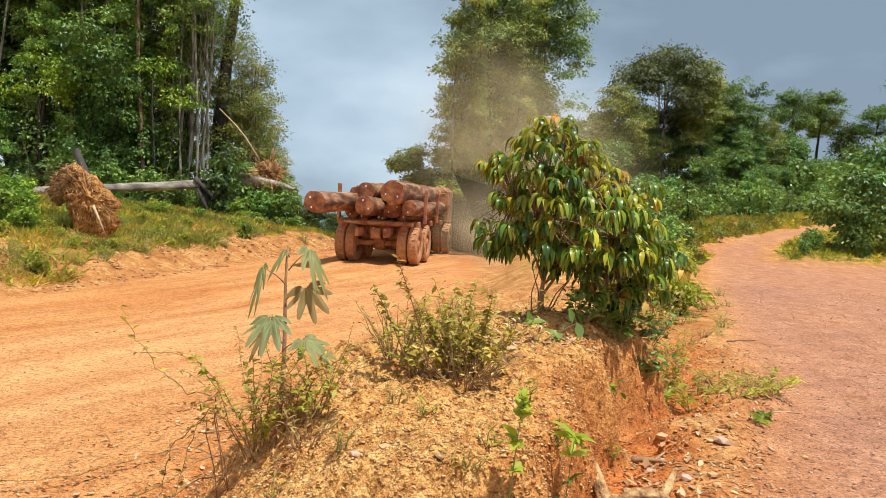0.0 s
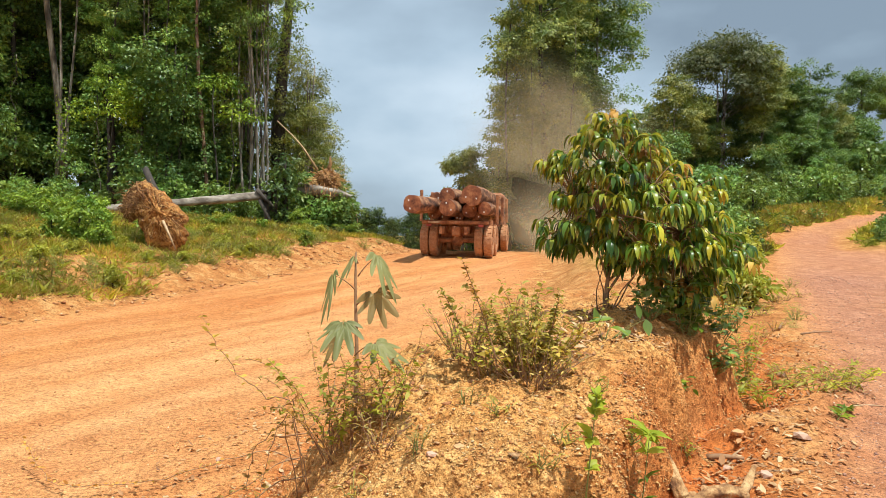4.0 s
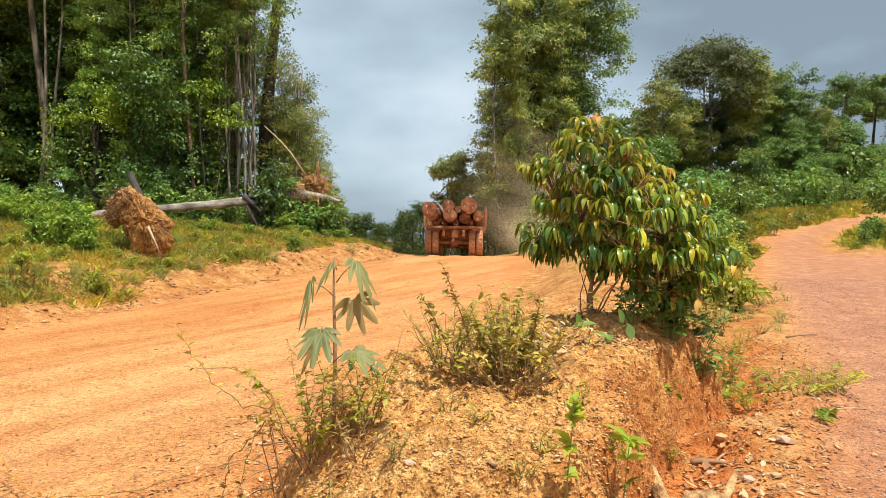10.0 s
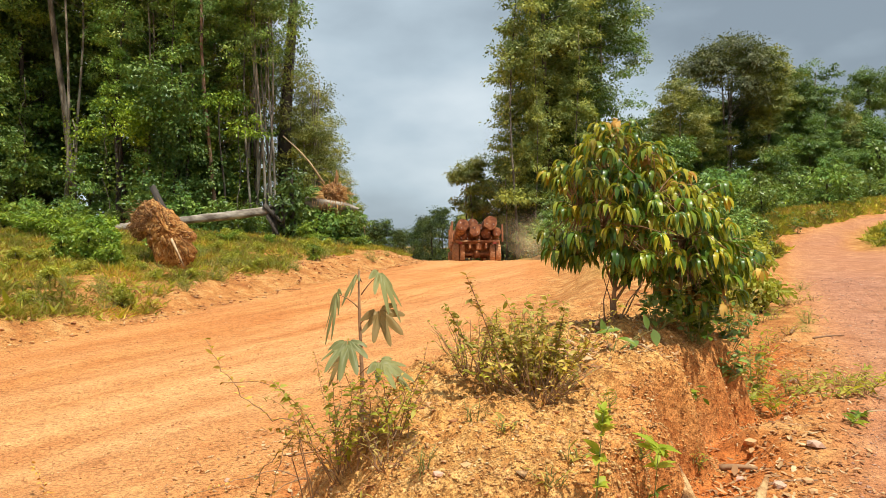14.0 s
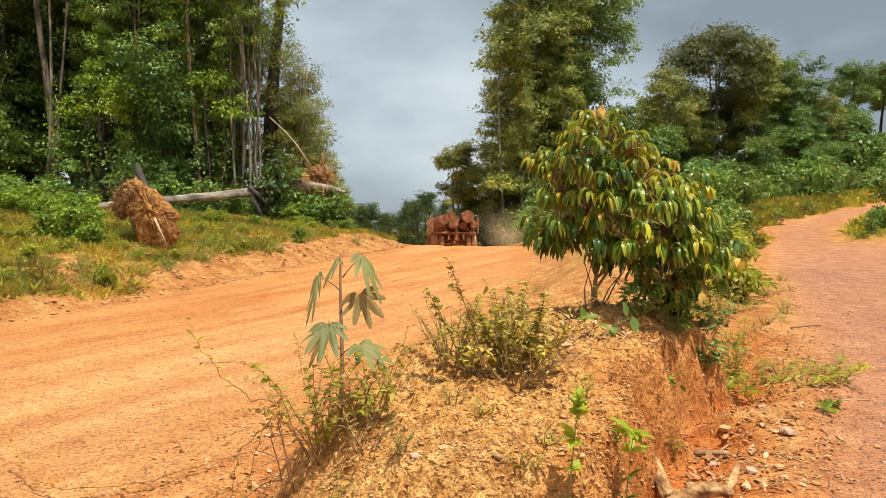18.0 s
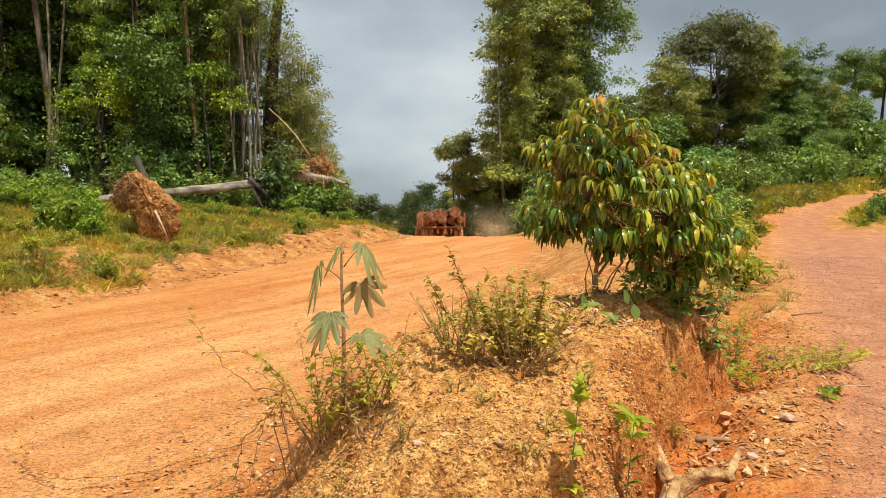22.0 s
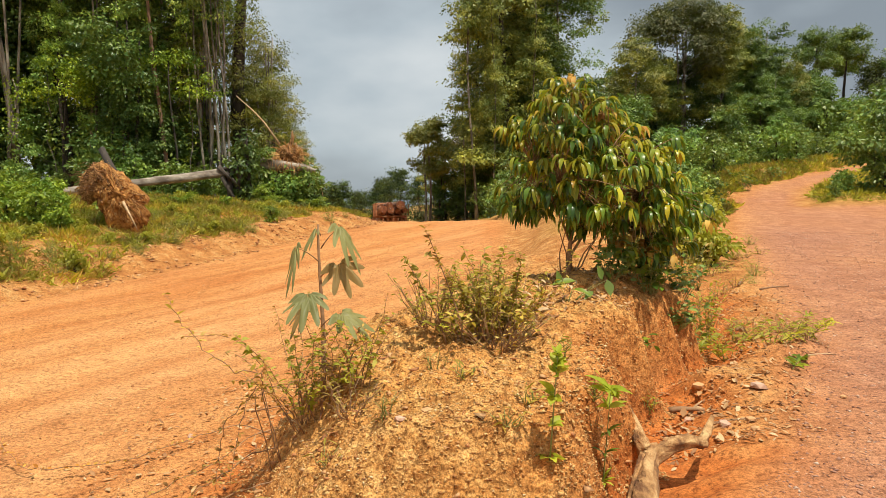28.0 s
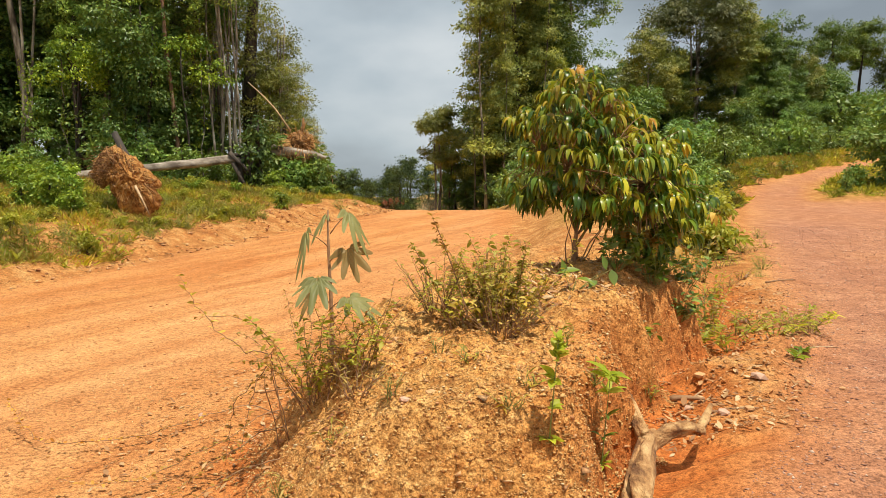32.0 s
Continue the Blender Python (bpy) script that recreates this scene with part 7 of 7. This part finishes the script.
# ---- dust ----
def dust_material():
    """Fine airborne dust: mostly clear, thinning out towards the rim of each shell."""
    m, nt, _ = mat("airborne_laterite_dust", 1.0)
    co = nt.nodes.new("ShaderNodeTexCoord")
    ball = nt.nodes.new("ShaderNodeTexGradient")
    ball.gradient_type = "SPHERICAL"
    flat = nt.nodes.new("ShaderNodeMapping")
    flat.inputs["Scale"].default_value = (1.0, 0.0, 1.0)
    nt.links.new(co.outputs["Object"], flat.inputs["Vector"])
    nt.links.new(flat.outputs["Vector"], ball.inputs["Vector"])
    soft = nt.nodes.new("ShaderNodeMapRange")
    soft.interpolation_type = "SMOOTHERSTEP"
    soft.inputs["From Min"].default_value, soft.inputs["From Max"].default_value = 0.04, 1.0
    soft.inputs["To Max"].default_value = 0.27
    nt.links.new(ball.outputs["Fac"], soft.inputs["Value"])
    wisps = noise_tex(nt, 1.3, 3.0, 0.5)
    lumpy = nt.nodes.new("ShaderNodeMapRange")
    lumpy.inputs["From Min"].default_value, lumpy.inputs["From Max"].default_value = 0.28, 0.72
    nt.links.new(wisps, lumpy.inputs["Value"])
    times = nt.nodes.new("ShaderNodeMath")
    times.operation = "MULTIPLY"
    nt.links.new(soft.outputs["Result"], times.inputs[0])
    nt.links.new(lumpy.outputs["Result"], times.inputs[1])
    grain = nt.nodes.new("ShaderNodeBsdfDiffuse")
    glow = nt.nodes.new("ShaderNodeBsdfTranslucent")
    for node in (grain, glow):
        node.inputs["Color"].default_value = (0.78, 0.60, 0.36, 1)
    both, clear, out = nt.nodes.new("ShaderNodeMixShader"), nt.nodes.new("ShaderNodeBsdfTransparent"), nt.nodes.new("ShaderNodeMixShader")
    nt.links.new(grain.outputs["BSDF"], both.inputs[1])
    nt.links.new(glow.outputs["BSDF"], both.inputs[2])
    nt.links.new(times.outputs["Value"], out.inputs["Fac"])
    nt.links.new(clear.outputs["BSDF"], out.inputs[1])
    nt.links.new(both.outputs["Shader"], out.inputs[2])
    nt.links.new(out.outputs["Shader"], nt.nodes["Material Output"].inputs["Surface"])
    return m


DUST = dust_material()


def make_dust(name, label, shells, spread, seed):
    """A drifting bank of dust: bowed, uneven shells one behind the other."""
    r = np.random.default_rng(seed)
    cloud = thing(name, label, "dust", "dust")
    for k in range(shells):
        n = 17
        g = np.linspace(-1, 1, n)
        gx, gz = np.meshgrid(g, g, indexing="ij")
        bow = -0.30 * (gx**2 + gz**2) + 0.12 * fbm(gx + 3 * k, gz, 0.7, 30 + k)
        v = np.stack([gx, bow, gz], -1).reshape(-1, 3)
        i, j = np.meshgrid(np.arange(n - 1), np.arange(n - 1), indexing="ij")
        f = np.stack([i * n + j, (i + 1) * n + j, (i + 1) * n + j + 1, i * n + j + 1], -1).reshape(-1, 4)
        puff = part("puff", array_mesh("puff", v, f, True), DUST, cloud)
        size = 0.75 + 0.5 * r.random()
        at = r.normal(size=3) * np.array([0.35 * spread[0], 0.0, 0.22 * spread[2]])
        puff.matrix_basis = Matrix.Translation((at[0], spread[1] * (k - (shells - 1) / 2), at[2])) @ Matrix.Rotation(0.3 * r.normal(), 4, "Z") @ Matrix.Rotation(radians(-48), 4, "X") @ Matrix.Diagonal((spread[0] * size, spread[0] * 0.7, 1.4 * spread[2] * size, 1))
    return cloud


veil = make_dust("dust_cloud", "orange dust hanging over the road after the truck", 6, (5.4, 1.6, 8.0), 701)
wake = make_dust("dust_cloud", "low orange dust raised by the truck's wheels", 6, (2.3, 0.9, 1.7), 702)

# ---- movement ----
# seconds, x, y of the rear axle's middle, heading in degrees to the right of the road's line
TRUCK_WAY = (
    (0.0, 0.18, 21.6, 14.5), (1.0, 0.45, 22.5, 13.5), (2.0, 0.62, 23.3, 12.5), (4.5, 0.95, 25.2, 10.0), (6.0, 1.10, 26.5, 7.5), (8.0, 1.25, 28.3, 6.0),
    (10.0, 1.45, 31.0, 4.0), (12.0, 1.72, 34.4, 2.0), (13.0, 1.85, 36.4, 0.0), (14.0, 1.92, 37.6, -1.5), (17.0, 1.75, 40.3, -3.0), (19.0, 1.52, 41.8, -4.0), (21.0, 1.2, 43.7, -5.0),
    (23.0, 0.80, 46.0, -5.5), (24.5, 0.50, 48.2, -6.0), (26.0, 0.10, 51.3, -6.0), (27.5, -0.45, 56.5, -5.5), (29.0, -1.05, 63.0, -5.0), (30.0, -1.45, 69.0, -4.0), (31.0, -1.75, 76.3, -3.0), (32.0, -2.05, 84.5, -3.0),
)


def truck_at(t):
    ts = [r[0] for r in TRUCK_WAY]
    return [float(np.interp(t, ts, [r[k] for r in TRUCK_WAY])) for k in (1, 2, 3)]


def road_height(y):
    """Height of the driven surface, smoothed over a wheel's print."""
    return float(np.interp(y, STATION, ROAD_Z)) - 0.01


def motions():
    rows, spun, last = [], [], None
    turned = 0.0
    for k in range(321):
        t = 0.1 * k
        x, y, head = truck_at(t)
        a = radians(head)
        fore = (x + 5.0 * math.sin(a), y + 5.0 * math.cos(a))
        z0, z1 = road_height(y), road_height(fore[1])
        tip = math.degrees(math.atan2(z1 - z0, 5.0))
        m = Matrix.Translation((x, y, z0)) @ Matrix.Rotation(-a, 4, "Z") @ Matrix.Rotation(radians(tip), 4, "X") @ Matrix.Translation((0, -0.6, 0))
        rows.append((t, m))
        if last:
            turned += math.hypot(x - last[0], y - last[1]) / RADIUS
        last = (x, y)
        spun.append((t, turned))
    walk(truck, rows)
    walk(veil, [(t, pose(7.2 + 0.14 * t, 34.0 + 1.6 * t, 5.8 + 0.05 * t)) for t in range(0, 33, 2)])
    walk(wake, [(t, pose(truck_at(t)[0] + 4.5, truck_at(t)[1] + 2.5, road_height(truck_at(t)[1]) + 1.1)) for t in range(0, 33)])
    for wheel, wx, wy in WHEELS:
        walk(wheel, [(t, pose(wx, wy, RADIUS) @ Matrix.Rotation(-a, 4, "X")) for t, a in spun])


motions()
